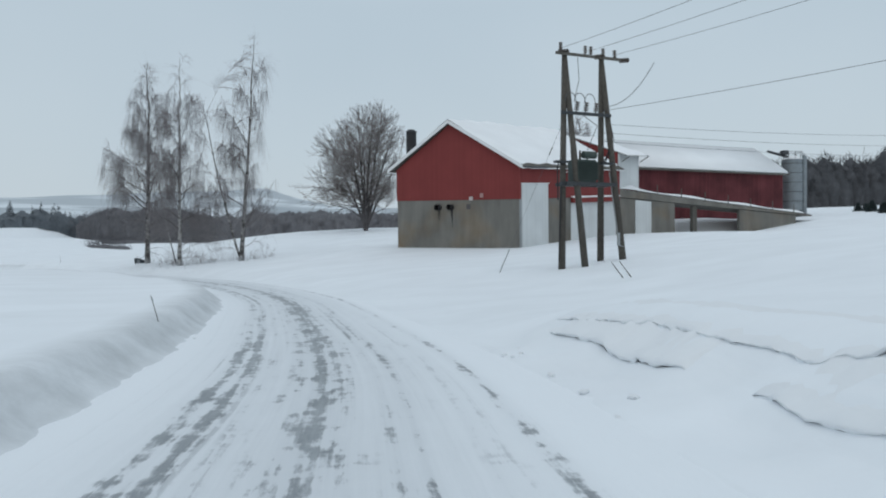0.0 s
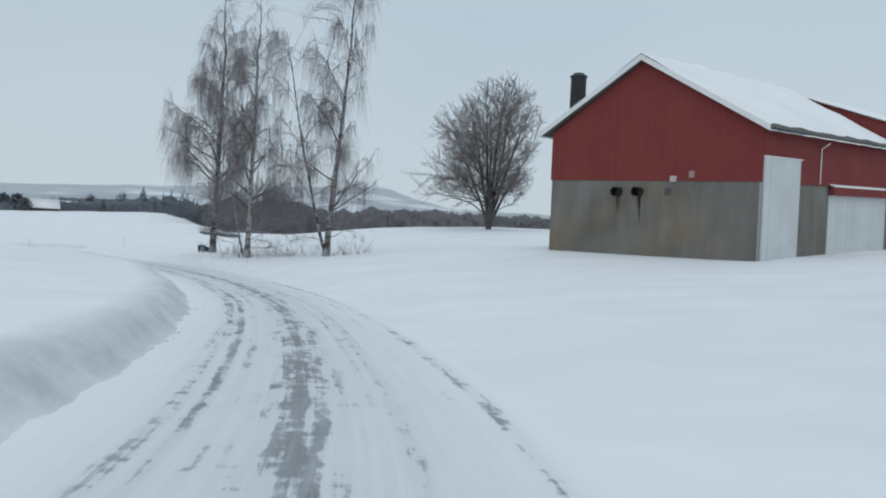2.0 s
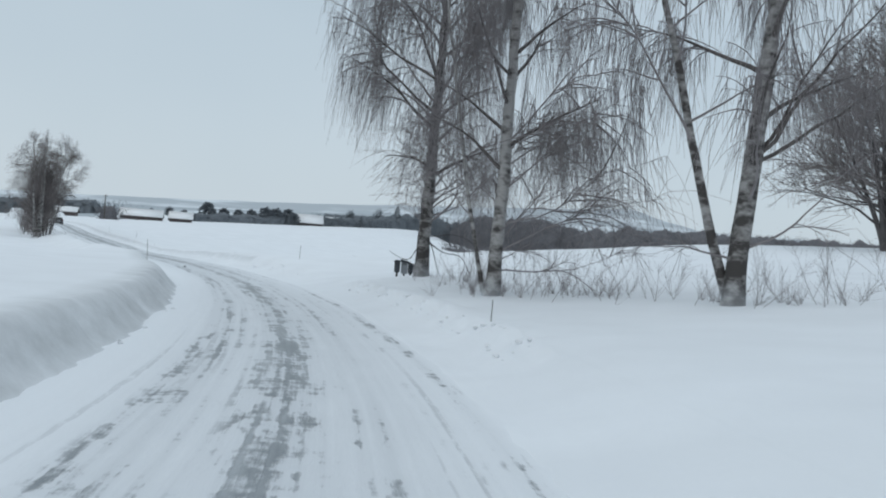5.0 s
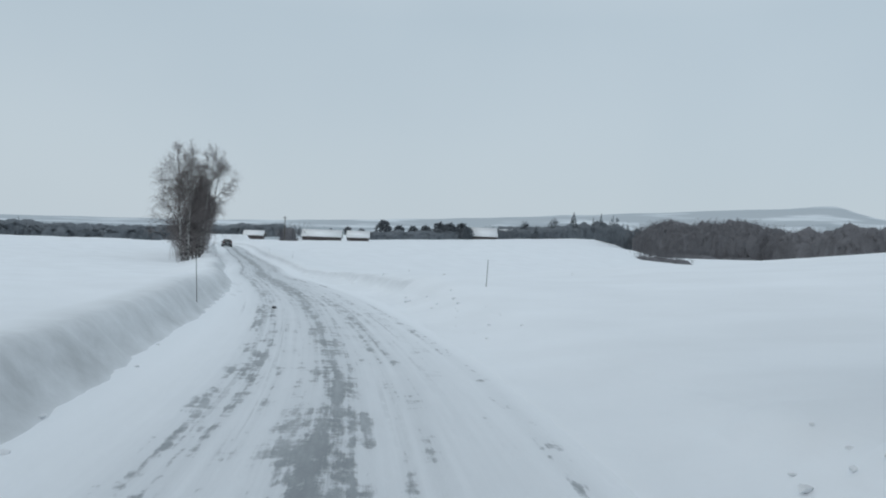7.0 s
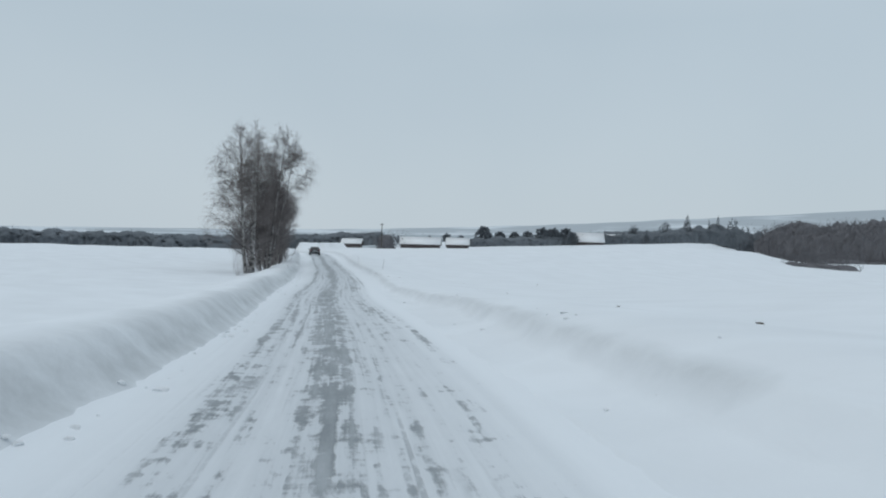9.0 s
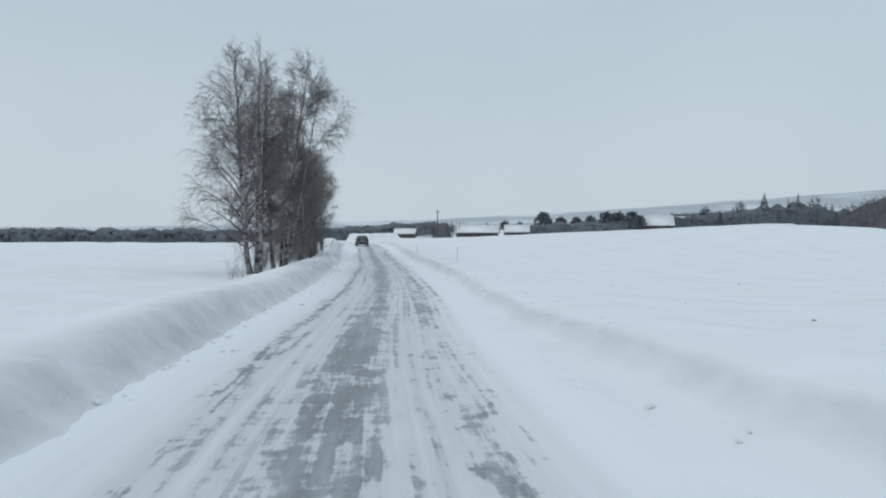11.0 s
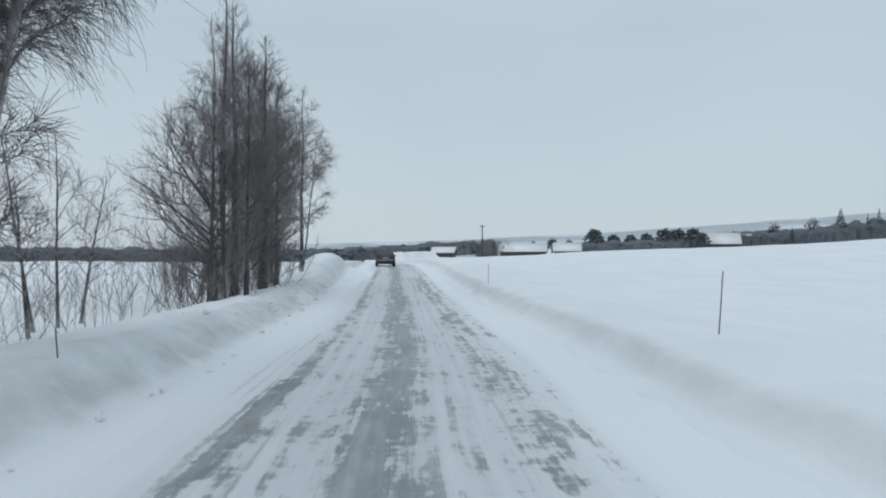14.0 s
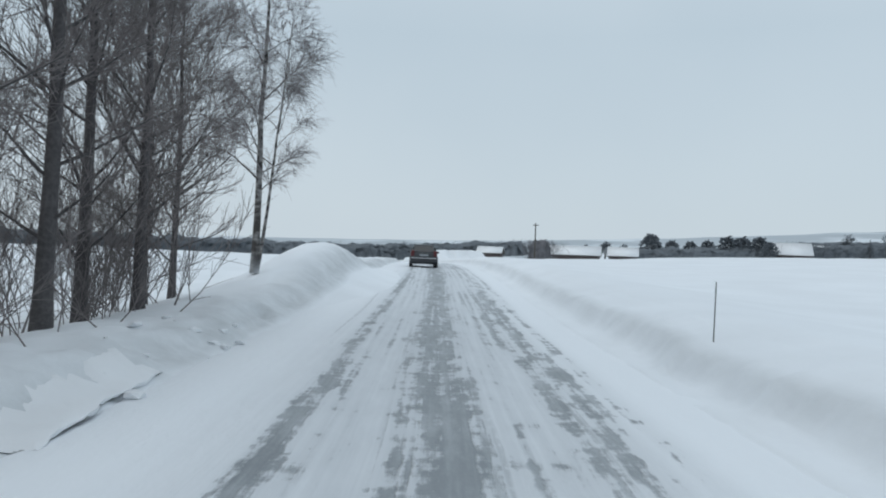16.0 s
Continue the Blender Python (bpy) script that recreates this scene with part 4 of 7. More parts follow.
        bmesh.ops.create_circle(bm, cap_ends=True, segments=20, radius=0.2, matrix=Matrix.Translation(bp(a, -0.06, 3.74)) @ W.to_track_quat("Z", "Y").to_matrix().to_4x4())
        part("fan_grille", bm, BLACK_PIPE, pipe)
        bm = bmesh.new()
        for k in range(5):
            rng = random.Random(a * 10 + k)
            o = rng.uniform(-0.12, 0.1)
            ln = rng.uniform(0.4, 1.5)
            slab(bm, [bp(a + o - 0.03, -0.005, 3.5), bp(a + o + 0.03, -0.005, 3.5), bp(a + o + 0.012, -0.005, 3.5 - ln), bp(a + o - 0.008, -0.005, 3.5 - ln)], W * 0.004)
        part("soot_streak", bm, BLACK_PIPE, pipe, "dark soot streaks")
    # two pale boxes at the foot of the boards, a dark stain below them laid on as a thin slab
    for a, z, w, h, mat in ((4.04, 4.38, 0.30, 0.30, PALE_BOX), (3.13, 4.60, 0.26, 0.34, PINK_BOX), (4.32, 3.74, 0.36, 0.40, BARK)):
        bm = bmesh.new()
        slab(bm, [bp(a - w / 2, -0.10, z - h / 2), bp(a + w / 2, -0.10, z - h / 2), bp(a + w / 2, -0.10, z + h / 2), bp(a - w / 2, -0.10, z + h / 2)] if mat != BARK else
             [bp(a - w / 2, -0.004, z - h / 2), bp(a + w / 2, -0.004, z - h / 2), bp(a + w / 2, -0.004, z + h / 2), bp(a - w / 2, -0.004, z + h / 2)], W * (0.064 if mat != BARK else 0.02))
        part("wall_box" if mat != BARK else "wall_stain", bm, mat, barn, "small pale box on the wall" if mat != BARK else "dark stain on the concrete")
    # flue behind the ridge
    flue = empty("flue", Matrix.Translation(CORNER + bp(10.05, 0.75, 6.95)), "black steel flue with a capped top on the barn roof", "chimney")
    bm = bmesh.new()
    rod(bm, (0, 0, 0), (0, 0, 3.15), 0.44, 0.43, 20)
    part("pipe", bm, BLACK_PIPE, flue, smooth=False)
    bm = bmesh.new()
    rod(bm, (0, 0, 3.15), (0, 0, 3.22), 0.48, 0.48, 20)
    rod(bm, (0, 0, 3.22), (0, 0, 3.36), 0.36, 0.30, 20)
    part("cap", bm, DARK_STEEL, flue)


build_barn()


def build_bridge():
    """The ramp up to the hay floor, its house and posts."""
    o = CORNER + bp(0, 15.75, -CLIMB * 15.75)
    e = Vector((0.985, 0.174, 0))
    n = Vector((-0.174, 0.985, 0))
    ramp = empty("barn_bridge", Matrix.Translation(o), "grey concrete ramp up to the hay floor, snow on top", "ramp")

    def rp(p, q, z):
        return e * p + n * q + Vector((0, 0, z))

    def top(p):
        return 5.66 - 0.104 * p

    bm = bmesh.new()
    slab(bm, [rp(-0.2, 0, top(-0.2) - 0.75), rp(23, 0, top(23) - 0.12), rp(23, 0, top(23)), rp(-0.2, 0, top(-0.2))], n * 4.2)
    part("deck", bm, CONCRETE, ramp, "weathered deck")
    for p0, p1, zb in ((-0.2, 1.75, 0.9), (3.55, 6.2, 0.9), (13.9, 21.0, 1.0)):
        bm = bmesh.new()
        slab(bm, [rp(p0, 0.1, zb), rp(p1, 0.1, zb), rp(p1, 0.1, top(p1) - 0.78 + p1 * 0.026), rp(p0, 0.1, top(p0) - 0.78 + p0 * 0.026)], n * 0.35)
        part("wall", bm, CONCRETE, ramp)
    bm = bmesh.new()
    slab(bm, [rp(1.77, 0.05, 0.6), rp(3.53, 0.05, 0.6), rp(3.53, 0.05, 4.52), rp(1.77, 0.05, 4.66)], n * 0.06)
    part("panel", bm, WHITE, ramp, "white boarded hatch")
    bm = bmesh.new()
    box(bm, (8.45, 0.3, 0.8), (8.95, 0.75, 4.15), 0.03)
    p = part("pillar", bm, WOOD_GREY, ramp)
    p.matrix_basis = Matrix.Rotation(math.atan2(e.y, e.x), 4, "Z")
    bm = bmesh.new()
    rows = [[bm.verts.new(rp(0.1 + 23.0 * i / 24, -0.02 + 4.0 * j / 4, top(0.1 + 23.0 * i / 24) + 0.02 + (0.34 + 0.07 * math.sin(i * 0.9) + (0.25 if i < 4 else 0) * math.sin(i)) * (0.12 if j in (0, 4) or i == 24 else 1))) for j in range(5)] for i in range(25)]
    for i in range(24):
        for j in range(4):
            bm.faces.new((rows[i][j], rows[i + 1][j], rows[i + 1][j + 1], rows[i][j + 1]))
    bmesh.ops.recalc_face_normals(bm, faces=bm.faces)
    part("deck_snow", bm, SNOW_ROOF, ramp, "thick snow", smooth=True)
    for k in range(7):
        pk = 4.2 + 2.75 * k
        bm = bmesh.new()
        rod(bm, rp(pk, 0.05, top(pk) - 0.1), rp(pk - 0.05, -0.02, top(pk) + 0.85), 0.045, 0.04, 6)
        part("rail_post", bm, WOOD_GREY, ramp)
    # the dormer house over the hay-floor door, standing in the line of the barn's side
    h = empty("hay_door_house", Matrix.Translation(CORNER), "red dormer house with a white door above the ramp", "outbuilding")
    b0, b1, back, lift = 15.72, 19.6, 4.75, 0.39

    def under(a):
        return 8.26 + lift * a

    for b in (b0, b1 - 0.15):
        bm = bmesh.new()
        slab(bm, [bp(0.12, b, 3.0), bp(back, b, 3.0), bp(back, b, under(back)), bp(0.12, b, under(0.12))], W * 0.15)
        part("side_wall", bm, RED, h, "red boarded wall")
    bm = bmesh.new()
    slab(bm, [bp(back, b0, 3.0), bp(back, b1, 3.0), bp(back, b1, under(back)), bp(back, b0, under(back))], -U * 0.12)
    part("back_wall", bm, RED, h)
    for k in range(9):
        c0, c1 = b0 + 0.01 + (b1 - b0) * k / 9, b0 - 0.008 + (b1 - b0) * (k + 1) / 9
        bm = bmesh.new()
        slab(bm, [bp(0, c0, 4.9), bp(0, c1, 4.9), bp(0, c1, under(0) - 0.02), bp(0, c0, under(0) - 0.02)], U * (0.10 + 0.008 * (k % 2)))
        part("door_board", bm, WHITE, h, "white upright door board")
    bm = bmesh.new()
    slab(bm, [bp(-0.85, b0 - 0.22, under(-0.85)), bp(-0.85, b1 + 0.45, under(-0.85)), bp(back + 0.1, b1 + 0.45, under(back + 0.1)), bp(back + 0.1, b0 - 0.22, under(back + 0.1))], (0, 0, 0.07))
    part("roof", bm, WOOD_GREY, h)
    bm = bmesh.new()
    n1, n2 = 12, 8
    grid = [[bm.verts.new(bp(-0.9 + (back + 1.0) * i / n1, b0 - 0.25 + (b1 - b0 + 0.72) * j / n2,
                             under(-0.9 + (back + 1.0) * i / n1) + (0.03 if j in (0, n2) or i in (0, n1) else 0.24 + 0.05 * math.sin(i * 1.3 + j * 0.8)))) for j in range(n2 + 1)] for i in range(n1 + 1)]
    for i in range(n1):
        for j in range(n2):
            bm.faces.new((grid[i][j], grid[i][j + 1], grid[i + 1][j + 1], grid[i + 1][j]))
    bmesh.ops.recalc_face_normals(bm, faces=bm.faces)
    part("roof_snow", bm, SNOW_ROOF, h, smooth=True)
    for b in (b0 + 0.5, b1 + 0.2):
        bm = bmesh.new()
        rod(bm, bp(-0.78, b, under(-0.78) - 0.03), bp(-0.02, b, 7.45), 0.045, 0.045, 6)
        part("bracket", bm, WOOD_GREY, h)


build_bridge()


def gabled(name, p, q, depth, z0, eave, ridge, wall, label, category="barn", over=0.5, snow=0.28, group=""):
    """A long building with its front wall from p to q, gabled, snow on the roof."""
    p, q = Vector((*p, 0)), Vector((*q, 0))
    ln = (q - p).length
    ob = empty(name, Matrix.Translation((p.x, p.y, 0)) @ Matrix.Rotation(math.atan2((q - p).y, (q - p).x), 4, "Z"), label, category, group)
    bm = bmesh.new()
    box(bm, (0, 0, z0), (ln, 0.2, eave))
    part("front_wall", bm, wall, ob)
    bm = bmesh.new()
    box(bm, (0, depth - 0.2, z0), (ln, depth, eave))
    part("back_wall", bm, wall, ob)
    for x in (0.0, ln - 0.2):
        bm = bmesh.new()
        slab(bm, [(x, 0.2, z0), (x, depth - 0.2, z0), (x, depth - 0.2, eave), (x, depth / 2, ridge), (x, 0.2, eave)], (0.2, 0, 0))
        part("end_wall", bm, wall, ob)
    k = (ridge - eave) / (depth / 2)
    for s, y0 in ((1, -over), (-1, depth + over)):
        bm = bmesh.new()
        slab(bm, [(-over, y0, eave - over * k), (ln + over, y0, eave - over * k), (ln + over, depth / 2, ridge), (-over, depth / 2, ridge)], (0, 0, 0.12))
        part("roof", bm, WOOD_GREY, ob)
        bm = bmesh.new()
        slab(bm, [(-over + 0.05, y0 + s * 0.06, eave - over * k + 0.17), (ln + over - 0.05, y0 + s * 0.06, eave - over * k + 0.17), (ln + over - 0.05, depth / 2, ridge + 0.125), (-over + 0.05, depth / 2, ridge + 0.125)], (0, 0, snow))
        bmesh.ops.bevel(bm, geom=bm.edges[:], offset=min(0.1, snow * 0.4), segments=2, affect="EDGES")
        part("roof_snow", bm, SNOW_ROOF, ob, smooth=True)
    return ob


gabled("long_barn", (31.0, 72.9), (52.2, 79.2), 9.0, 2.2, 8.55, 11.6, RED_OLD, "long faded red boarded barn wing under a white roof", snow=0.3)

# silo with its ladder and head gear
SILO_STEEL = plain("weathered_silo_steel", (0.24, 0.27, 0.29), 0.6, 0.3)
silo = empty("silo", pose(55.2, 81.8, 3.0), "grey steel silo with a walkway and gear on top", "silo")
bm = bmesh.new()
rod(bm, (0, 0, 0), (0, 0, 7.4), 1.2, 1.2, 28)
part("shell", bm, SILO_STEEL, silo, smooth=False)
for k in range(6):
    bm = bmesh.new()
    rod(bm, (0, 0, 1.1 + k * 1.15), (0, 0, 1.16 + k * 1.15), 1.23, 1.23, 28)
    part("hoop", bm, DARK_STEEL, silo)
bm = bmesh.new()
rod(bm, (0, 0, 7.4), (0, 0, 7.85), 1.28, 0.5, 28)
part("roof", bm, SNOW_ROOF, silo, "snow-dusted cone")
bm = bmesh.new()
for a in range(10):
    x, y = 1.15 * math.cos(a * 0.63), 1.15 * math.sin(a * 0.63)
    x2, y2 = 1.15 * math.cos(a * 0.63 + 0.63), 1.15 * math.sin(a * 0.63 + 0.63)
    rod(bm, (x, y, 7.4), (x, y, 8.3), 0.03, 0.03, 5)
    rod(bm, (x, y, 8.3), (x2, y2, 8.3), 0.03, 0.03, 5)
part("railing", bm, DARK_STEEL, silo)
bm = bmesh.new()
rod(bm, (1.1, -0.8, 0), (1.1, -0.8, 7.8), 0.28, 0.28, 10)
part("elevator_pipe", bm, SILO_STEEL, silo)
bm = bmesh.new()
rod(bm, (-1.0, -0.5, 7.7), (-4.2, -1.5, 8.2), 0.16, 0.16, 8)
box(bm, (-2.0, -1.2, 7.9), (-1.2, -0.5, 8.4), 0.05)
part("conveyor", bm, DARK_STEEL, silo)


# ---------------------------------------------------------------- the transformer frame and its wires
def build_station():
    st = empty("transformer_station", pose(9.6, 32.5, 0.0), "four-legged wooden pole frame with a transformer and crossarms", "power pole")
    o = Vector((9.6, 32.5, 0))
    L, R = Vector((9.68, 32.2, 9.5)), Vector((11.62, 32.75, 9.45))
    legs = [((9.6, 32.5), L), ((10.62, 32.15), L), ((11.92, 33.74), R), ((12.73, 32.9), R)]
    for (x, y), t in legs:
        b = Vector((x, y, gz(x, y) - 0.4))
        bm = bmesh.new()
        d = (t - b).normalized()
        rod(bm, b - o, t + d * 0.15 - o, 0.165, 0.115, 14)
        part("leg", bm, POLE, st, smooth=True)
    ax = (R - L).normalized()
    nx = Vector((ax.y, -ax.x, 0))

    def arm(z, a, b, side, w=0.09, h=0.12, mat=None):
        bm = bmesh.new()
        c0, c1 = L + ax * a, L + ax * b
        q = [c0 + nx * side, c1 + nx * side, c1 + nx * (side + w), c0 + nx * (side + w)]
        slab(bm, [(*(v - o).xy, z) for v in q], (0, 0, h))
        return bm

    part("crossarm", arm(9.42, -0.55, 3.05, 0.12), WOOD_GREY, st, "top crossarm")
    part("crossarm", arm(6.78, -0.35, 2.35, 0.20, 0.1, 0.14), DARK_STEEL, st)
    part("platform_beam", arm(3.62, -0.15, 2.6, 0.25, 0.1, 0.16), DARK_STEEL, st)
    part("platform_beam", arm(3.62, -0.15, 2.6, -0.55, 0.1, 0.16), DARK_STEEL, st)

    def insulator(p, up=0.40, tilt=(0, 0, 0), r=0.10):
        bm = bmesh.new()
        d = (Vector((0, 0, 1)) + Vector(tilt)).normalized()
        rod(bm, p - o, p + d * up - o, 0.025, 0.025, 6)
        for k in range(4):
            c = p + d * (0.08 + k * up / 4.4)
            rod(bm, c - o, c + d * 0.05 - o, r, r * 0.6, 10)
        part("insulator", bm, PORCELAIN, st, "dark porcelain insulator")

    for a in (-0.3, 1.02, 1.32, 2.0, 2.65):
        insulator(L + ax * a + nx * 0.16 + Vector((0, 0, 0.05)))
    for a in (-0.45, 1.5, 2.9):
        insulator(L + ax * a + nx * 0.16 + Vector((0, 0, 0.0)), 0.62, (ax.x * 2.4, ax.y * 2.4, -0.6), 0.12)
    for k, a in enumerate((0.45, 0.95, 1.5)):
        p = L + ax * a + nx * 0.25
        p.z = 6.92
        insulator(p, 0.46, (0.15, 0, 0), 0.13)
        bm = bmesh.new()
        arc = [p + Vector((0, 0, 0.42)) + ax * (0.30 * math.cos(t) - 0.3) + Vector((0, 0, 0.42 * math.sin(t))) for t in np.linspace(0, 3.1, 9)]
        for u, v in zip(arc, arc[1:]):
            rod(bm, u - o, v - o, 0.018, 0.018, 5)
        part("jumper", bm, WIRE, st, "looped jumper wire")
    # transformer tank with fins, bushings and expansion drum
    c = (L + R) / 2
    c = Vector((c.x, c.y, 3.79)) - nx * 0.12
    M = Matrix.Translation(c - o) @ Matrix.Rotation(math.atan2(ax.y, ax.x), 4, "Z")
    bm = bmesh.new()
    box(bm, (-0.54, -0.36, 0), (0.54, 0.36, 1.02), 0.04)
    tank = part("transformer", bm, TRAFO, st, "dark green transformer tank", m=M)
    for k in range(12):
        bm = bmesh.new()
        box(bm, (-0.52 + k * 0.092, -0.50, 0.10), (-0.49 + k * 0.092, -0.365, 0.92), 0.008)
        part("fin", bm, TRAFO, tank)
    bm = bmesh.new()
    rod(bm, (0.0, -0.1, 1.26), (0.66, -0.1, 1.26), 0.17, 0.17, 14)
    rod(bm, (0.2, -0.1, 1.0), (0.2, -0.1, 1.2), 0.04, 0.04, 8)
    part("drum", bm, TRAFO, tank, "dark green expansion drum")
    for k in range(3):
        bm = bmesh.new()
        rod(bm, (-0.42 + k * 0.2, 0.12, 1.0), (-0.50 + k * 0.24, 0.12, 1.48), 0.07, 0.04, 8)
        part("bushing", bm, PORCELAIN, tank)
    bm = bmesh.new()
    pts = [c + Vector((0.3, 0.1, 1.5)), Vector((11.4, 32.7, 6.4)), Vector((10.5, 32.4, 6.9))]
    for u, v in zip(pts, pts[1:]):
        rod(bm, u - o, v - o, 0.015, 0.015, 5)
    part("drop_wire", bm, WIRE, st)
    bm = bmesh.new()
    pts = [Vector((10.2, 32.3, 7.6)), Vector((10.4, 32.3, 8.4)), Vector((10.35, 32.35, 9.4))]
    for u, v in zip(pts, pts[1:]):
        rod(bm, u - o, v - o, 0.015, 0.015, 5)
    part("drop_wire", bm, WIRE, st)
    bm = bmesh.new()
    rod(bm, Vector((9.45, 32.42, 0.2)) - o, Vector((9.50, 32.2, 3.6)) - o, 0.03, 0.03, 6)
    part("cable_pipe", bm, BLACK_PIPE, st)
    bm = bmesh.new()
    rod(bm, Vector((12.45, 32.75, 0.9)) - o, Vector((12.05, 32.9, 4.3)) - o, 0.03, 0.03, 6)
    rod(bm, Vector((12.45, 32.75, 0.9)) - o, Vector((12.66, 32.75, 0.85)) - o, 0.03, 0.03, 6)
    box(bm, (2.76, 0.18, 0.9), (2.88, 0.3, 1.5), 0.01)
    part("switch_rod", bm, STEEL, st, "grey switch rod")
    bm = bmesh.new()
    a0 = Vector((9.55, 32.1, 4.55)) - o
    for u, v in (((0, 0, 0), (-0.25, -0.25, 0.08)), ((-0.25, -0.25, 0.08), (-0.36, -0.33, -0.1)), ((-0.36, -0.33, -0.1), (-0.33, -0.30, -1.6))):
        rod(bm, a0 + Vector(u), a0 + Vector(v), 0.03, 0.03, 6)
    part("cable_bend", bm, BLACK_PIPE, st)
    for z, a, b, name in ((4.62, -0.62, 0.05, "cable_bracket"), (4.62, 1.85, 2.55, "cable_bracket"), (3.60, -0.30, 0.45, "beam_shoe"), (3.60, 1.55, 2.30, "beam_shoe")):
        bm = arm(z, a, b, -0.05, 0.34, 0.10 if z > 4 else 0.20)
        bmesh.ops.bevel(bm, geom=bm.edges[:], offset=0.03, segments=2, affect="EDGES")
        part(name, bm, DARK_STEEL, st)
    for k in range(3):
        c0 = L + ax * (2.35 + 0.05 * k) + nx * 0.1
        bm = bmesh.new()
        pts = [Vector((c0.x, c0.y, 6.9 - 0.25 * k)), Vector((c0.x + 0.16, c0.y, 6.2 - 0.2 * k)), Vector((c0.x + 0.05, c0.y, 5.4)), Vector((c0.x - 0.25, c0.y, 4.75))]
        for u, v in zip(pts, pts[1:]):
            rod(bm, u - o, v - o, 0.018, 0.018, 5)
        part("drop_cable", bm, BLACK_PIPE, st)


build_station()


def wire(p, q, sag, name="power_line", r=0.009, label="thin dark overhead wire"):
    """A sagging wire as a bevelled curve."""
    cu = bpy.data.curves.new(name, "CURVE")
    cu.dimensions, cu.bevel_depth, cu.bevel_resolution = "3D", r, 1
    sp = cu.splines.new("POLY")
    n = 24
    sp.points.add(n)
    for i in range(n + 1):
        w = i / n
        v = Vector(p).lerp(Vector(q), w)
        sp.points[i].co = (v.x, v.y, v.z - sag * 4 * w * (1 - w), 1)
    cu.materials.append(WIRE)
    return tagged(new(name, cu), label, "wire", "overhead wires")


# ---------------------------------------------------------------- trees
def unit(v):
    return v / (np.linalg.norm(v, axis=-1, keepdims=True) + 1e-9)


def grow(rng, start, heading, length, n, droop=0.0, lift=0.0, wob=0.08):
    """M bending shoots: starts (M, 3), headings (M, 3), lengths (M). Droop pulls the tip down, lift up."""
    M = len(start)
    P = np.empty((M, n, 3))
    P[:, 0] = start
    h = unit(heading)
    step = (length / (n - 1))[:, None]
    for i in range(1, n):
        w = i / (n - 1)
        h = unit(h + rng.normal(0, wob, (M, 3)) + np.array([0, 0, 1.0]) * (lift - droop * w))
        P[:, i] = P[:, i - 1] + h * step
    return P


def on(P, f):
    """Places and directions at fractions f along shoots P (one f per shoot)."""
    n = P.shape[1]
    k = np.clip((f * (n - 1)).astype(int), 0, n - 2)
    w = (f * (n - 1) - k)[:, None]
    m = np.arange(len(P))
    a, b = P[m, k], P[m, k + 1]
    return a * (1 - w) + b * w, unit(b - a)


def off_axis(rng, axis, angle):
    """Directions that leave the axis by the angle, on any side."""
    r = unit(np.cross(axis, rng.normal(0, 1, axis.shape)))
    a = np.asarray(angle)[:, None]
    return axis * np.cos(a) + r * np.sin(a)


def room(env, P):
    """How far places P (..., 3) lie inside a crown: above 0 within. env rows: height, reach, shift east, shift north."""
    e = np.asarray(env, float)
    r, cx, cy = (np.interp(P[..., 2], e[:, 0], e[:, k]) for k in (1, 2, 3))
    return np.where((P[..., 2] < e[-1, 0]), r - np.hypot(P[..., 0] - cx, P[..., 1] - cy), -1.0)


def reach_in(env, start, heading, most):
    """The length at which straight shoots from start leave the crown."""
    w = np.linspace(0.04, 1, 26)
    P = start[:, None] + unit(heading)[:, None] * (w * most)[None, :, None]
    ok = np.cumprod(room(env, P) > 0, axis=1)
    return most * np.maximum(0.04, (ok * w).max(axis=1))


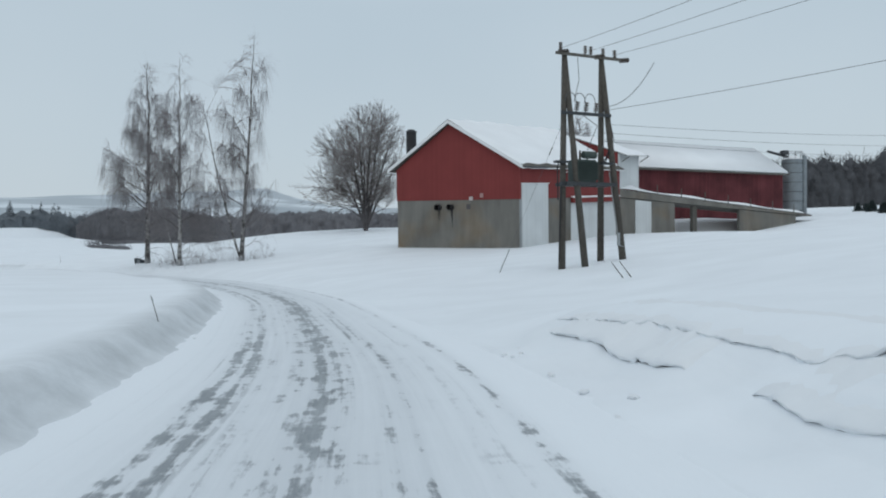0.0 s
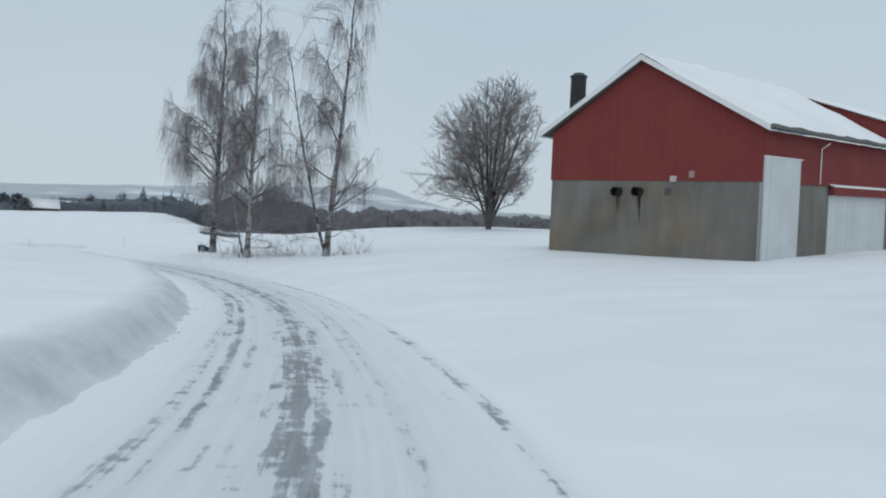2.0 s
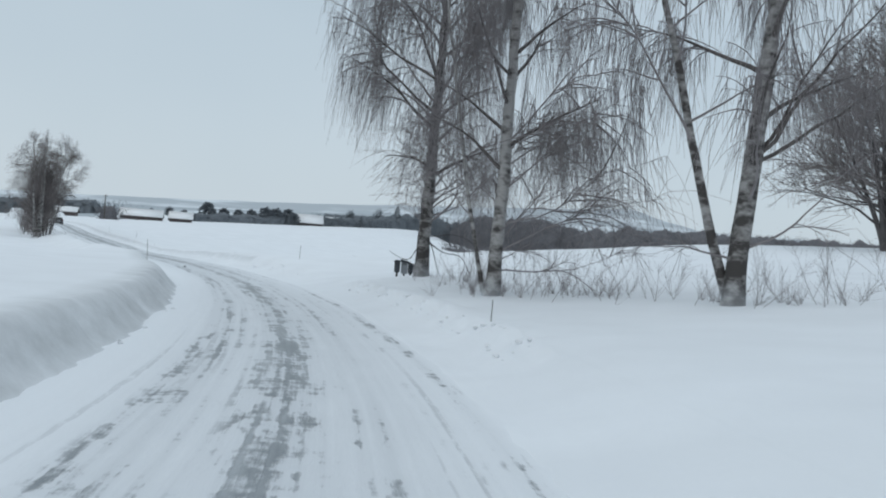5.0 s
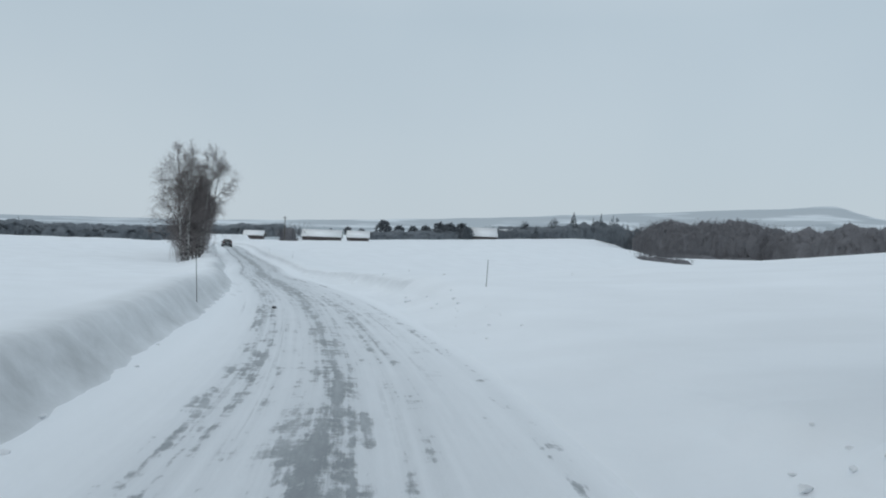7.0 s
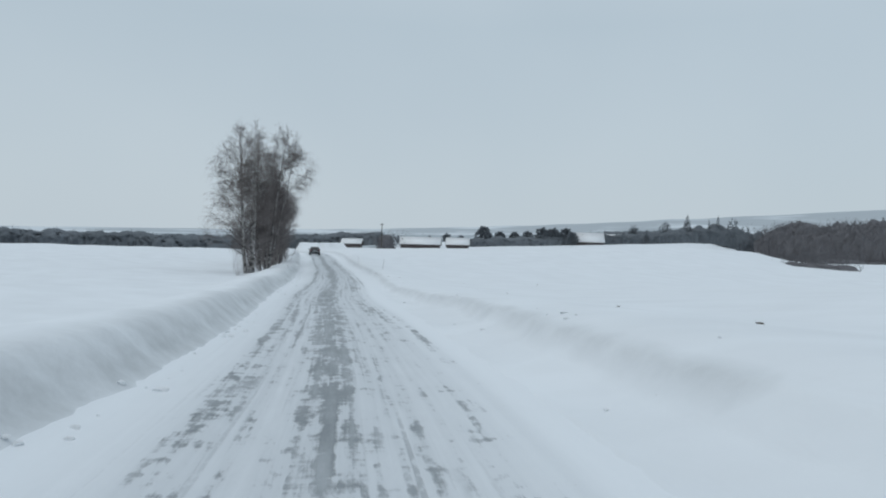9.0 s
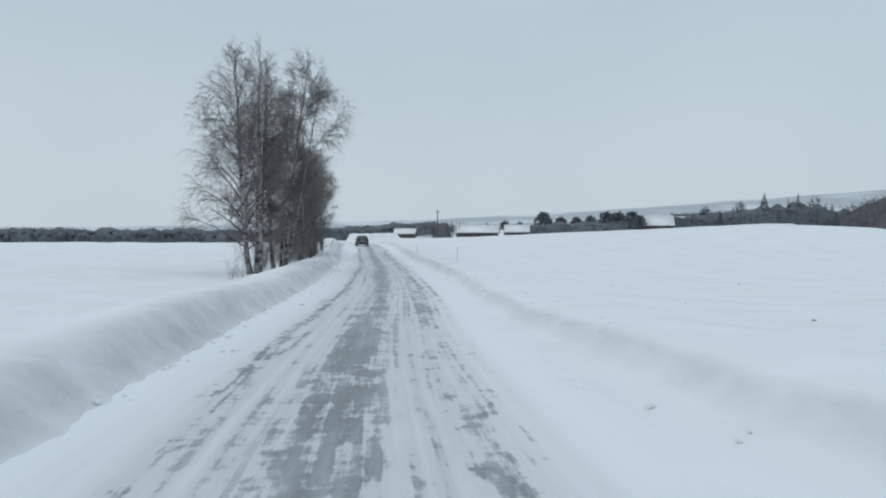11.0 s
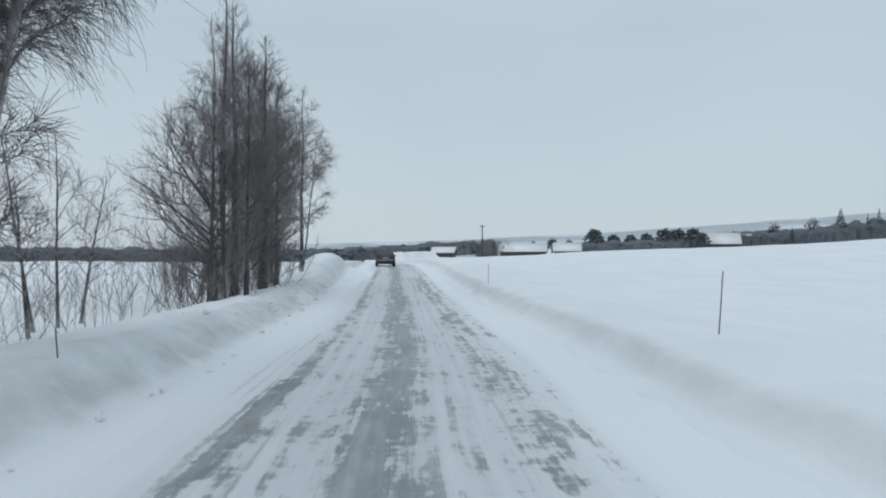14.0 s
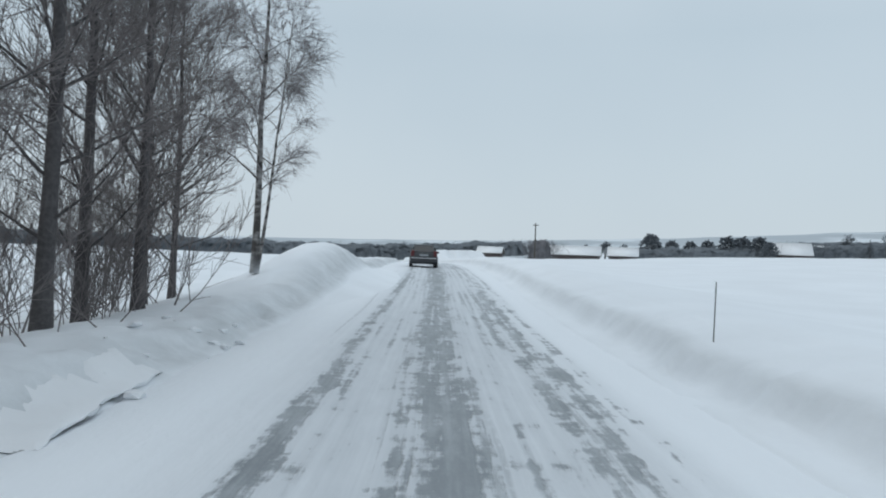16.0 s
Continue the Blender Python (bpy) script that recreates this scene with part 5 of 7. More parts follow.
def bare_tree(name, x, y, seed, stems, env, label, group="", limbs=30, rise=(38, 62), sub=14, sub_len=(0.22, 0.5), fine=10, twig=(0.5, 1.4), hang=0.0, droop=0.08,
              crown_from=2.0, bark=None, twigs=None, limb_r=0.30, branch_r=0.016, twig_r=0.006, extra=(), thin=0.4, bare=0.30, shy=None, z=None, rings=18):
    """A bare winter tree. Stems: (foot east, foot north, tip east, tip north, height, radius, bow). Limbs fill the crown that env bounds; branches and twigs follow.
    extra: limbs of their own (stem, height, azimuth, rise, length, radius, droop). shy: an azimuth on which the lower twigs stay short."""
    rng = np.random.RandomState(seed)
    bark, twigs = bark or BIRCH, twigs or TWIG
    z = gz(x, y) if z is None else z
    tree = empty(name, pose(x, y, z - 0.05), label, "tree", group)
    all_l, all_r, all_b, all_br, all_t = [], [], [], [], []
    share = limbs / sum(s[4] for s in stems)
    for k, (bx, by, tx, ty, H, radius, bow) in enumerate(stems):
        n = rings
        f = np.linspace(0, 1, n)
        wob = np.cumsum(rng.normal(0, 0.010 * math.sqrt(18 / n), (n, 2)), 0) * H * 0.3
        tp = np.stack([bx + (tx - bx) * f ** bow + wob[:, 0] * f, by + (ty - by) * f ** bow + wob[:, 1] * f, f * H], -1)
        rr = radius * (1 - f) ** 0.9 + 0.010
        rr = rr * (1 + 0.28 * np.exp(-f * H / 0.45))
        sides = 9 if n < 30 else 14
        v, fc = tubes(tp[None], rr[None], sides)
        if n >= 30:                                   # knots and swellings on trunks seen close by
            mid, hv = np.repeat(tp, sides, 0), np.repeat(f * H, sides)
            v = mid + (v - mid) * (1 + 0.10 * crumble(np.tile(np.arange(sides), n) * 0.5, hv, 0.7, seed % 7) + 0.05 * crumble(np.tile(np.arange(sides), n), hv, 0.25, 3))[:, None]
        child("trunk", np_mesh("trunk", v, fc, bark), tree)
        m = max(5, int(share * H))
        h = crown_from + (0.97 * H - crown_from) * (np.arange(m) + rng.rand(m)) / m
        hf = h / H
        st, _ = on(np.repeat(tp[None], m, 0), hf)
        az = np.arange(m) * 2.4 + rng.rand() * 6 + rng.normal(0, 0.35, m)
        rel = np.clip((h - crown_from) / (H - crown_from), 0, 1)
        el = np.radians(rise[0] + (rise[1] - rise[0]) * rel + rng.normal(0, 7, m))
        hd = np.stack([np.cos(az) * np.cos(el), np.sin(az) * np.cos(el), np.sin(el)], -1)
        ln = np.maximum(reach_in(env, st, hd, H * 0.5) * (0.62 + 0.42 * rng.rand(m)), 0.35)
        r0 = np.interp(hf, f, rr) * limb_r * np.clip(ln / 2.2, 0.45, 1.15) + 0.006
        L = grow(rng, st, hd, ln, 10, droop=droop, lift=0.02, wob=0.075)
        for q, lh, laz, lel, ll, lr, ld in extra:
            if q != k:
                continue
            s1, _ = on(tp[None], np.array([lh / H]))
            d1 = np.array([[math.cos(laz) * math.cos(lel), math.sin(laz) * math.cos(lel), math.sin(lel)]])
            L = np.concatenate([L, grow(rng, s1, d1, np.array([ll]), 10, droop=ld, lift=0.02, wob=0.14)])
            r0, ln = np.append(r0, lr), np.append(ln, ll)
        full = np.where(np.arange(len(L)) < m, 1.0, thin)
        all_l.append(L)
        all_r.append(r0[:, None] * (1 - np.linspace(0, 0.88, 10)))
        many = np.maximum(3, (sub * full * np.clip(ln / ln.mean(), 0.4, 1.7)).astype(int))
        idx = np.repeat(np.arange(len(L)), many)
        bf = bare + (0.99 - bare) * rng.rand(len(idx)) ** 0.85
        bs, bd = on(L[idx], bf)
        bl = ln[idx] * (sub_len[0] + (sub_len[1] - sub_len[0]) * rng.rand(len(idx))) * (1.15 - 0.5 * bf) + 0.2
        bh = off_axis(rng, bd, np.radians(22 + 38 * rng.rand(len(idx)))) + np.array([0, 0, 0.15 - 0.2 * hang])
        bl = np.minimum(bl, reach_in(env, bs, bh, 4.0) + 0.25)
        B = grow(rng, bs, bh, bl, 6, droop=droop + hang * 0.20, lift=0.03, wob=0.10)
        all_b.append(B)
        all_br.append(branch_r * np.clip(bl / 1.2, 0.5, 1.6)[:, None] * np.linspace(1, 0.35, 6))
        idx = np.repeat(np.arange(len(B)), np.maximum(3, (fine * np.clip(bl / bl.mean(), 0.5, 1.8)).astype(int)))
        ts, td = on(B[idx], 0.12 + 0.87 * rng.rand(len(idx)))
        tl = twig[0] + (twig[1] - twig[0]) * rng.rand(len(idx)) ** 1.6
        hg = hang * ease(ts[:, 2], 1.5, 5.0) * (1 - 0.75 * ease(ts[:, 2] / H, 0.78, 0.98))
        tl = tl * (0.45 + 0.55 * ease(ts[:, 2], 1.5, 5.5)) * (1 - 0.55 * ease(ts[:, 2] / H, 0.75, 0.98))
        if shy is not None:
            low = (ts[:, 0] * math.cos(shy) + ts[:, 1] * math.sin(shy) > 0.15) & (ts[:, 2] < 5.5)
            hg, tl = np.where(low, 0.1, hg), np.where(low, tl * 0.55, tl)
        td = unit(off_axis(rng, td, 0.3 + 0.55 * rng.rand(len(idx)))) * (1 - 0.85 * hg[:, None]) + np.array([0, 0, -1.0]) * hg[:, None] + np.array([0, 0, 0.22 * (1 - hang)])
        all_t.append(grow(rng, ts, td, tl, 4 if hang > 0.3 else 3, droop=0.6 * hg[:, None], wob=0.14))
    L, LR = np.concatenate(all_l), np.concatenate(all_r)
    order = np.argsort(-LR[:, 0])
    big, rest = order[:12], order[12:]
    for q in big:
        v, fc = tubes(L[q:q + 1], LR[q:q + 1], 6)
        child("limb", np_mesh("limb", v, fc, bark if bark is BARK else LIMB), tree)
    B, T = np.concatenate(all_b), np.concatenate(all_t)
    bits = [tubes(B, np.concatenate(all_br), 4), tubes(T, np.linspace(twig_r, twig_r * 0.5, T.shape[1]) * np.ones((len(T), 1)), 3)]
    if len(rest):
        bits.append(tubes(L[rest], LR[rest], 5))
    v, fc = join(bits)
    child("crown", np_mesh("crown", v, fc, twigs), tree, "fine bare branches and twigs")
    return tree


def thicket(name, spots, rng_seed, height, mat, label, stems=5, spread=0.5, twigs=10, r=0.012, lean=0.25, even=0.5):
    """Brushwood: many thin upright shoots with side twigs at the given places of the plan."""
    rng = np.random.RandomState(rng_seed)
    spots = np.asarray(spots, float)
    xy = np.repeat(spots, stems, 0) + rng.normal(0, spread, (len(spots) * stems, 2))
    z = ground_z(xy[:, 0], xy[:, 1]) - 0.1
    M = len(xy)
    hd = np.stack([rng.normal(0, lean, M), rng.normal(0, lean, M), np.ones(M)], -1)
    ln = height * (even + (1 - even) * rng.rand(M)) * (1 + 0.12 * ripple(xy[:, 0], xy[:, 1], 25.0, 17))
    P = grow(rng, np.column_stack([xy, z]), hd, ln, 6, lift=0.1, wob=0.10)
    idx = np.repeat(np.arange(M), twigs)
    ts, td = on(P[idx], 0.12 + 0.86 * rng.rand(len(idx)))
    T = grow(rng, ts, off_axis(rng, td, 0.4 + 0.5 * rng.rand(len(idx))) + np.array([0, 0, 0.25]), height * (0.10 + 0.22 * rng.rand(len(idx))), 3, wob=0.12)
    v, f = join([tubes(P, np.linspace(r * 1.6, r * 0.5, 6) * np.ones((M, 1)), 3), tubes(T, np.linspace(r * 0.7, r * 0.35, 3) * np.ones((len(T), 1)), 3)])
    return tagged(new(name, np_mesh(name, v, f, mat)), label, "bushes", kind="stuff")


def spruce(name, x, y, seed, height, width, label, mat=None, z=None, group=""):
    """A spruce: trunk and drooping whorls of needled branches, gaps between them."""
    rng = np.random.RandomState(seed)
    z = gz(x, y) if z is None else z
    tree = empty(name, pose(x, y, z), label, "tree", group)
    f = np.linspace(0, 1, 8)
    tp = np.stack([0.02 * height * np.sin(f * 3 + seed), 0 * f, f * height], -1)
    v, fc = tubes(tp[None], (0.018 * height * (1 - f) + 0.02)[None], 6)
    child("trunk", np_mesh("trunk", v, fc, BARK), tree)
    m = 130
    hf = 0.06 + 0.93 * (np.arange(m) + rng.rand(m)) / m
    az = np.arange(m) * 2.4 + rng.normal(0, 0.4, m)
    ln = width * (1 - hf) ** 0.8 * (0.6 + 0.5 * rng.rand(m)) + 0.15
    st = np.stack([0 * hf, 0 * hf, hf * height], -1)
    hd = np.stack([np.cos(az), np.sin(az), 0.15 - 0.35 * (1 - hf)], -1)
    B = grow(rng, st, hd, ln, 5, droop=0.10, lift=0.03, wob=0.05)
    side = unit(np.cross(hd, np.array([0, 0, 1.0])))
    wdt = (ln * 0.30)[:, None] * np.array([0.35, 1.0, 0.95, 0.65, 0.1])
    up, lo = B + side[:, None] * wdt[:, :, None], B - side[:, None] * wdt[:, :, None]
    lo2 = B + np.array([0, 0, 0.10]) * (ln[:, None, None] * 0.8)
    dn = B - np.array([0, 0, 1.0]) * wdt[:, :, None] * 0.55
    V = np.stack([up, lo2, lo, dn], 2).reshape(-1, 3)
    i = (np.arange(m)[:, None, None] * 5 + np.arange(4)[None, :, None]) * 4
    k = np.arange(4)[None, None]
    F = np.stack([i + k, i + (k + 1) % 4, i + 4 + (k + 1) % 4, i + 4 + k], -1).reshape(-1, 4)
    child("crown", np_mesh("crown", V, F, mat or NEEDLE, smooth=False), tree, "dark green needled branches")
    return tree


def far_wood(name, line, seed, height, count, mat, label, depth=25.0, z=None):
    """A distant wood: hundreds of small ragged crowns along a line of the plan."""
    rng = np.random.RandomState(seed)
    line = np.asarray(line, float)
    seg = np.r_[0, np.cumsum(np.linalg.norm(np.diff(line[:, :2], axis=0), axis=1))]
    s = rng.rand(count) * seg[-1]
    x, y = np.interp(s, seg, line[:, 0]), np.interp(s, seg, line[:, 1])
    x, y = x + rng.normal(0, depth, count) * 0.5, y + rng.normal(0, depth, count) * 0.5
    h = height * (0.80 + 0.20 * rng.rand(count)) * (np.interp(s, seg, line[:, 2]) if line.shape[1] > 2 else 1)
    zz = ground_z(x, y) - 0.5 if z is None else np.full(count, z)
    V, F, n = [], [], 0
    ang = np.arange(6) * math.pi / 3
    prof = np.array([[0.05, 0.35], [0.25, 1.0], [0.55, 0.85], [0.8, 0.5], [1.0, 0.06]])
    ring = prof[:, 1][None, :, None] * (0.75 + 0.5 * rng.rand(count, 5, 6))
    wid = (h * 0.24)[:, None, None]
    a = ang[None, None] + rng.rand(count, 1, 1) * 6
    px = x[:, None, None] + np.cos(a) * ring * wid
    py = y[:, None, None] + np.sin(a) * ring * wid
    pz = zz[:, None, None] + h[:, None, None] * prof[:, 0][None, :, None] + 0 * px + rng.normal(0, 0.04, px.shape) * h[:, None, None]
    V = np.stack([px, py, pz], -1).reshape(-1, 3)
    i = (np.arange(count)[:, None, None] * 5 + np.arange(4)[None, :, None]) * 6
    k = np.arange(6)[None, None]
    F = np.stack([i + k, i + (k + 1) % 6, i + 6 + (k + 1) % 6, i + 6 + k], -1).reshape(-1, 4)
    return tagged(new(name, np_mesh(name, V, F, mat, smooth=False)), label, "woods", kind="stuff")


def wood_mass(name, line, seed, height, count, size, mat, label, depth=8.0, bays=9.0, heart=0.93, lobes=0.10):
    """Woods seen from afar: a dense, lumpy heart under an uneven skyline, and thousands of upright shoots and twigs that fray it."""
    rng = np.random.RandomState(seed)
    line = np.asarray(line, float)
    seg = np.r_[0, np.cumsum(np.linalg.norm(np.diff(line[:, :2], axis=0), axis=1))]

    def sky(x, y, q):
        tall = np.interp(q, seg, line[:, 2]) if line.shape[1] > 2 else 1.0
        return height * tall * (0.84 + 0.10 * ripple(x, y, bays, seed) + 0.08 * ripple(x, y, bays * 0.3, seed + 1))

    m = 22
    n = max(12, int(seg[-1] / (size * 0.35)))
    q = np.linspace(0, seg[-1], n)
    cx, cy = np.interp(q, seg, line[:, 0]), np.interp(q, seg, line[:, 1])
    tx, ty = np.gradient(cx), np.gradient(cy)
    tl = np.hypot(tx, ty)
    a = np.linspace(0, math.pi, m)
    off = np.cos(a)[None] * depth * 0.8 * (1 + 0.10 * rng.normal(0, 1, (n, m)))
    X, Y = cx[:, None] + off * (ty / tl)[:, None], cy[:, None] - off * (tx / tl)[:, None]
    end = np.clip(np.minimum(np.arange(n), np.arange(n)[::-1]) / 2.0, 0.15, 1)[:, None]
    Z = ground_z(X.ravel(), Y.ravel()).reshape(X.shape) - 0.6
    Z = Z + (0.6 + sky(X, Y, q[:, None]) * heart * (1 + lobes * crumble(X, Y, size * 1.3, seed) + 0.02 * rng.normal(0, 1, X.shape))) * np.sin(a)[None] ** 0.45 * end
    i = np.arange(n - 1)[:, None] * m + np.arange(m - 1)
    F = np.stack([i, i + m, i + m + 1, i + 1], -1).reshape(-1, 4)
    core = (np.stack([X, Y, Z], -1).reshape(-1, 3), F)
    s = rng.rand(count) * seg[-1]
    x = np.interp(s, seg, line[:, 0]) + rng.normal(0, depth * 0.45, count)
    y = np.interp(s, seg, line[:, 1]) + rng.normal(0, depth * 0.45, count)
    up = rng.rand(count) ** 0.6
    top = sky(x, y, s)
    ln = size * (0.35 + 0.6 * rng.rand(count)) * (1.1 - 0.45 * up)
    p = np.column_stack([x, y, ground_z(x, y) - 0.2 + np.maximum(top * up - ln * 0.7, 0)])
    hd = np.column_stack([rng.normal(0, 0.45, count), rng.normal(0, 0.45, count), np.ones(count)])
    P = grow(rng, p, hd, ln, 2, wob=0.0)
    v, f = join([core, tubes(P, np.array([0.030, 0.010]) * size * (0.7 + 0.6 * rng.rand(count, 1)), 3)])
    return tagged(new(name, np_mesh(name, v, f, mat)), label, "woods", kind="stuff")


def pine(name, x, y, seed, height, width, label, group, boughs=260, slim=1.0):
    """A dense conifer seen from afar: trunk and a crown heaped from several hundred short boughs."""
    rng = np.random.RandomState(seed)
    tree = empty(name, pose(x, y, gz(x, y)), label, "tree", group)
    v, fc = tubes(np.array([[[0, 0, -0.3], [0, 0, height * 0.5], [0, 0, height * 0.9]]]), np.array([[0.25, 0.18, 0.05]]), 6)
    child("trunk", np_mesh("trunk", v, fc, BARK), tree)
    up = rng.rand(boughs) ** 0.8
    rad = width * 0.5 * np.sqrt(rng.rand(boughs)) * (np.sqrt(np.clip(1 - (up * 1.25 - 0.25) ** 2, 0, 1)) if slim == 1.0 else (1.02 - up) ** slim)
    az = rng.rand(boughs) * 6.283
    p = np.stack([rad * np.cos(az), rad * np.sin(az), height * (0.10 + 0.86 * up)], -1)
    hd = np.stack([np.cos(az), np.sin(az), rng.normal(0.15, 0.5, boughs)], -1)
    thin = np.ones(boughs) if slim == 1.0 else 1.15 - up
    P = grow(rng, p, hd, width * (0.10 + 0.12 * rng.rand(boughs)) * thin, 2, wob=0.0)
    v, fc = tubes(P, np.array([0.05, 0.02]) * width * thin[:, None], 4)
    child("crown", np_mesh("crown", v, fc, HAZED_FOREST, smooth=False), tree, "dark needled crown")
    return tree


def birch(x, y, seed, stems, env, **k):
    k.setdefault("label", "tall bare weeping birch with white bark beside the snowy road")
    return bare_tree("birch_tree", x, y, seed, stems, env, **k)


# three big weeping birches on the outer side of the bend
BEND = dict(limbs=42, rise=(40, 66), sub=13, fine=9, rings=72, hang=0.9, twig=(0.6, 2.7), droop=0.10, limb_r=0.30, branch_r=0.015, twig_r=0.0062, group="birches on the bend")
spray = np.random.RandomState(77)
TWIGGY = tuple((0, 1.6 + 0.16 * k, 3.6 + spray.normal(0, 0.5), 0.95 + spray.normal(0, 0.1), 1.0 + 0.7 * spray.rand(), 0.013, 0.0) for k in range(22))
TWIGGY += tuple((0, 1.8 + 0.17 * k, 0.5 + spray.normal(0, 0.5), 0.62 + spray.normal(0, 0.14), 2.4 + 1.8 * spray.rand(), 0.034, 0.0) for k in range(9))
first = birch(-19.02, 76.89, 14, ((0, 0, 0.7, 0.2, 20.2, 0.225, 1.3),), ((1.5, 1.2, 0.3, 0.2), (3.2, 2.2, 0.5, 0.3), (5.5, 3.0, 0, 0), (9, 3.9, -0.3, 0), (12.5, 3.4, -0.2, 0), (16, 2.1, 0.3, 0), (20.5, 0.3, 0.7, 0.2)), crown_from=3.4, shy=3.9,
              extra=TWIGGY + ((0, 5.6, 3.6, 0.85, 3.4, 0.05, 0.12), (0, 7.0, 3.2, 0.9, 3.8, 0.05, 0.12), (0, 6.2, 2.6, 0.7, 4.2, 0.05, 0.14)), thin=0.30, **BEND)
birch(-14.9, 71.7, 12, ((0, 0, 0.5, 0.3, 19.6, 0.185, 1.2), (-0.20, -0.02, -2.5, -0.6, 13.0, 0.052, 0.85)), ((0.4, 3.0, 1.6, 0.5), (2.5, 3.4, 1.0, 0.5), (6, 3.0, 0.4, 0.2), (10, 2.6, 0, 0), (15, 1.9, 0.1, 0.1), (20, 0.3, 0.5, 0.3)), crown_from=2.2,
      extra=((0, 0.75, 0.30, 0.05, 3.2, 0.027, -0.02), (0, 1.2, 0.10, 0.50, 4.8, 0.027, 0.03), (0, 1.45, 0.75, 0.80, 4.6, 0.027, 0.02), (0, 2.0, 0.35, 0.42, 4.8, 0.026, 0.0), (0, 2.6, 0.9, 0.95, 4.4, 0.027, 0.0), (0, 2.9, -0.2, 0.75, 4.2, 0.024, 0.04),
             (0, 3.5, 0.5, 0.62, 4.4, 0.026, 0.05), (0, 1.0, 1.0, 0.25, 2.0, 0.02, 0.02), (0, 1.7, -0.8, 0.75, 2.8, 0.024, 0.02), (0, 4.2, 0.1, 0.8, 4.4, 0.026, 0.06), (0, 2.4, 2.6, 0.7, 2.8, 0.024, 0.05), (1, 2.2, 2.9, 0.6, 2.4, 0.020, 0.06), (1, 3.4, 3.6, 0.7, 2.6, 0.020, 0.06)), thin=0.5, bark=BIRCH_PALE, **{**BEND, "limbs": 46, "sub": 12, "fine": 10})
birch(-8.95, 69.4, 13, ((0, 0, 1.5, 0.6, 20.8, 0.20, 1.15), (0.0, 0.1, -3.6, 0.9, 15.2, 0.10, 0.85)), ((0.5, 2.0, 0.5, 0), (3.5, 2.6, 0, 0), (7, 3.6, -1.2, 0.2), (11, 3.6, -1.4, 0.3), (15, 2.9, -0.8, 0.3), (18, 1.7, 1.0, 0.4), (21.2, 0.4, 1.5, 0.6)), crown_from=3.2,
      extra=((0, 1.2, 0.1, 0.4, 2.8, 0.035, 0.03), (0, 1.0, 2.8, 0.35, 2.4, 0.03, 0.03), (0, 2.2, -1.0, 0.7, 3.2, 0.035, 0.05), (0, 3.1, 0.15, 0.34, 4.6, 0.055, -0.035), (0, 3.2, 0.0, 0.55, 5.2, 0.055, 0.0), (0, 3.3, 0.4, 0.75, 4.6, 0.045, 0.03)), **{**BEND, "limbs": 40})
thicket("birch_shoots", [(-15.2, 73.4), (-13.6, 72.8), (-12.6, 72.4), (-10.4, 70.8), (-7.6, 70.6), (-6.6, 70.2), (-11.6, 71.6), (-16.6, 75.4), (-16.0, 74.4), (-17.4, 76.2), (-15.6, 72.6), (-14.2, 71.9), (-13.5, 71.6), (-14.5, 71.2), (-12.0, 72.6), (-9.6, 70.2), (-8.2, 69.8)], 31, 1.8, TWIG, "thin bare shoots round the birch trunks", stems=8, spread=0.7, twigs=18, r=0.004, lean=0.45, even=0.0)
# low hooked limbs of the first birch
right, out = np.array([0.87, 0.49, 0.0]), np.array([0.49, -0.87, 0.0])
for pts, r0 in ((((-0.20, 0.0, 1.02), (-0.31, 0.06, 0.88), (-0.42, 0.10, 0.66), (-0.62, 0.12, 0.58), (-0.90, 0.14, 0.69), (-1.22, 0.14, 0.86)), 0.021),
                (((0.12, 0.02, 1.42), (0.27, 0.06, 1.22), (0.38, 0.10, 0.92), (0.46, 0.12, 0.62), (0.56, 0.12, 0.30), (0.70, 0.10, 0.02)), 0.024),
                (((0.10, 0.04, 1.38), (0.42, 0.12, 1.10), (0.80, 0.20, 0.90), (1.22, 0.24, 0.92), (1.52, 0.24, 0.70), (1.78, 0.22, 0.12)), 0.026),
                (((0.10, -0.05, 1.52), (0.45, -0.10, 1.50), (0.90, -0.20, 1.62), (1.40, -0.30, 1.60), (1.90, -0.36, 1.36), (2.30, -0.40, 0.95)), 0.026)):
    P = np.array([right * a + out * b + np.array([0, 0, c]) for a, b, c in pts])
    for k in range(2):
        P = np.concatenate([P[:1], np.stack([P[:-1] * 0.75 + P[1:] * 0.25, P[:-1] * 0.25 + P[1:] * 0.75], 1).reshape(-1, 3), P[-1:]])
    v, fc = tubes(P[None], (r0 * np.linspace(1, 0.35, len(P)))[None], 6)
    child("limb", np_mesh("limb", v, fc, BARK), first)
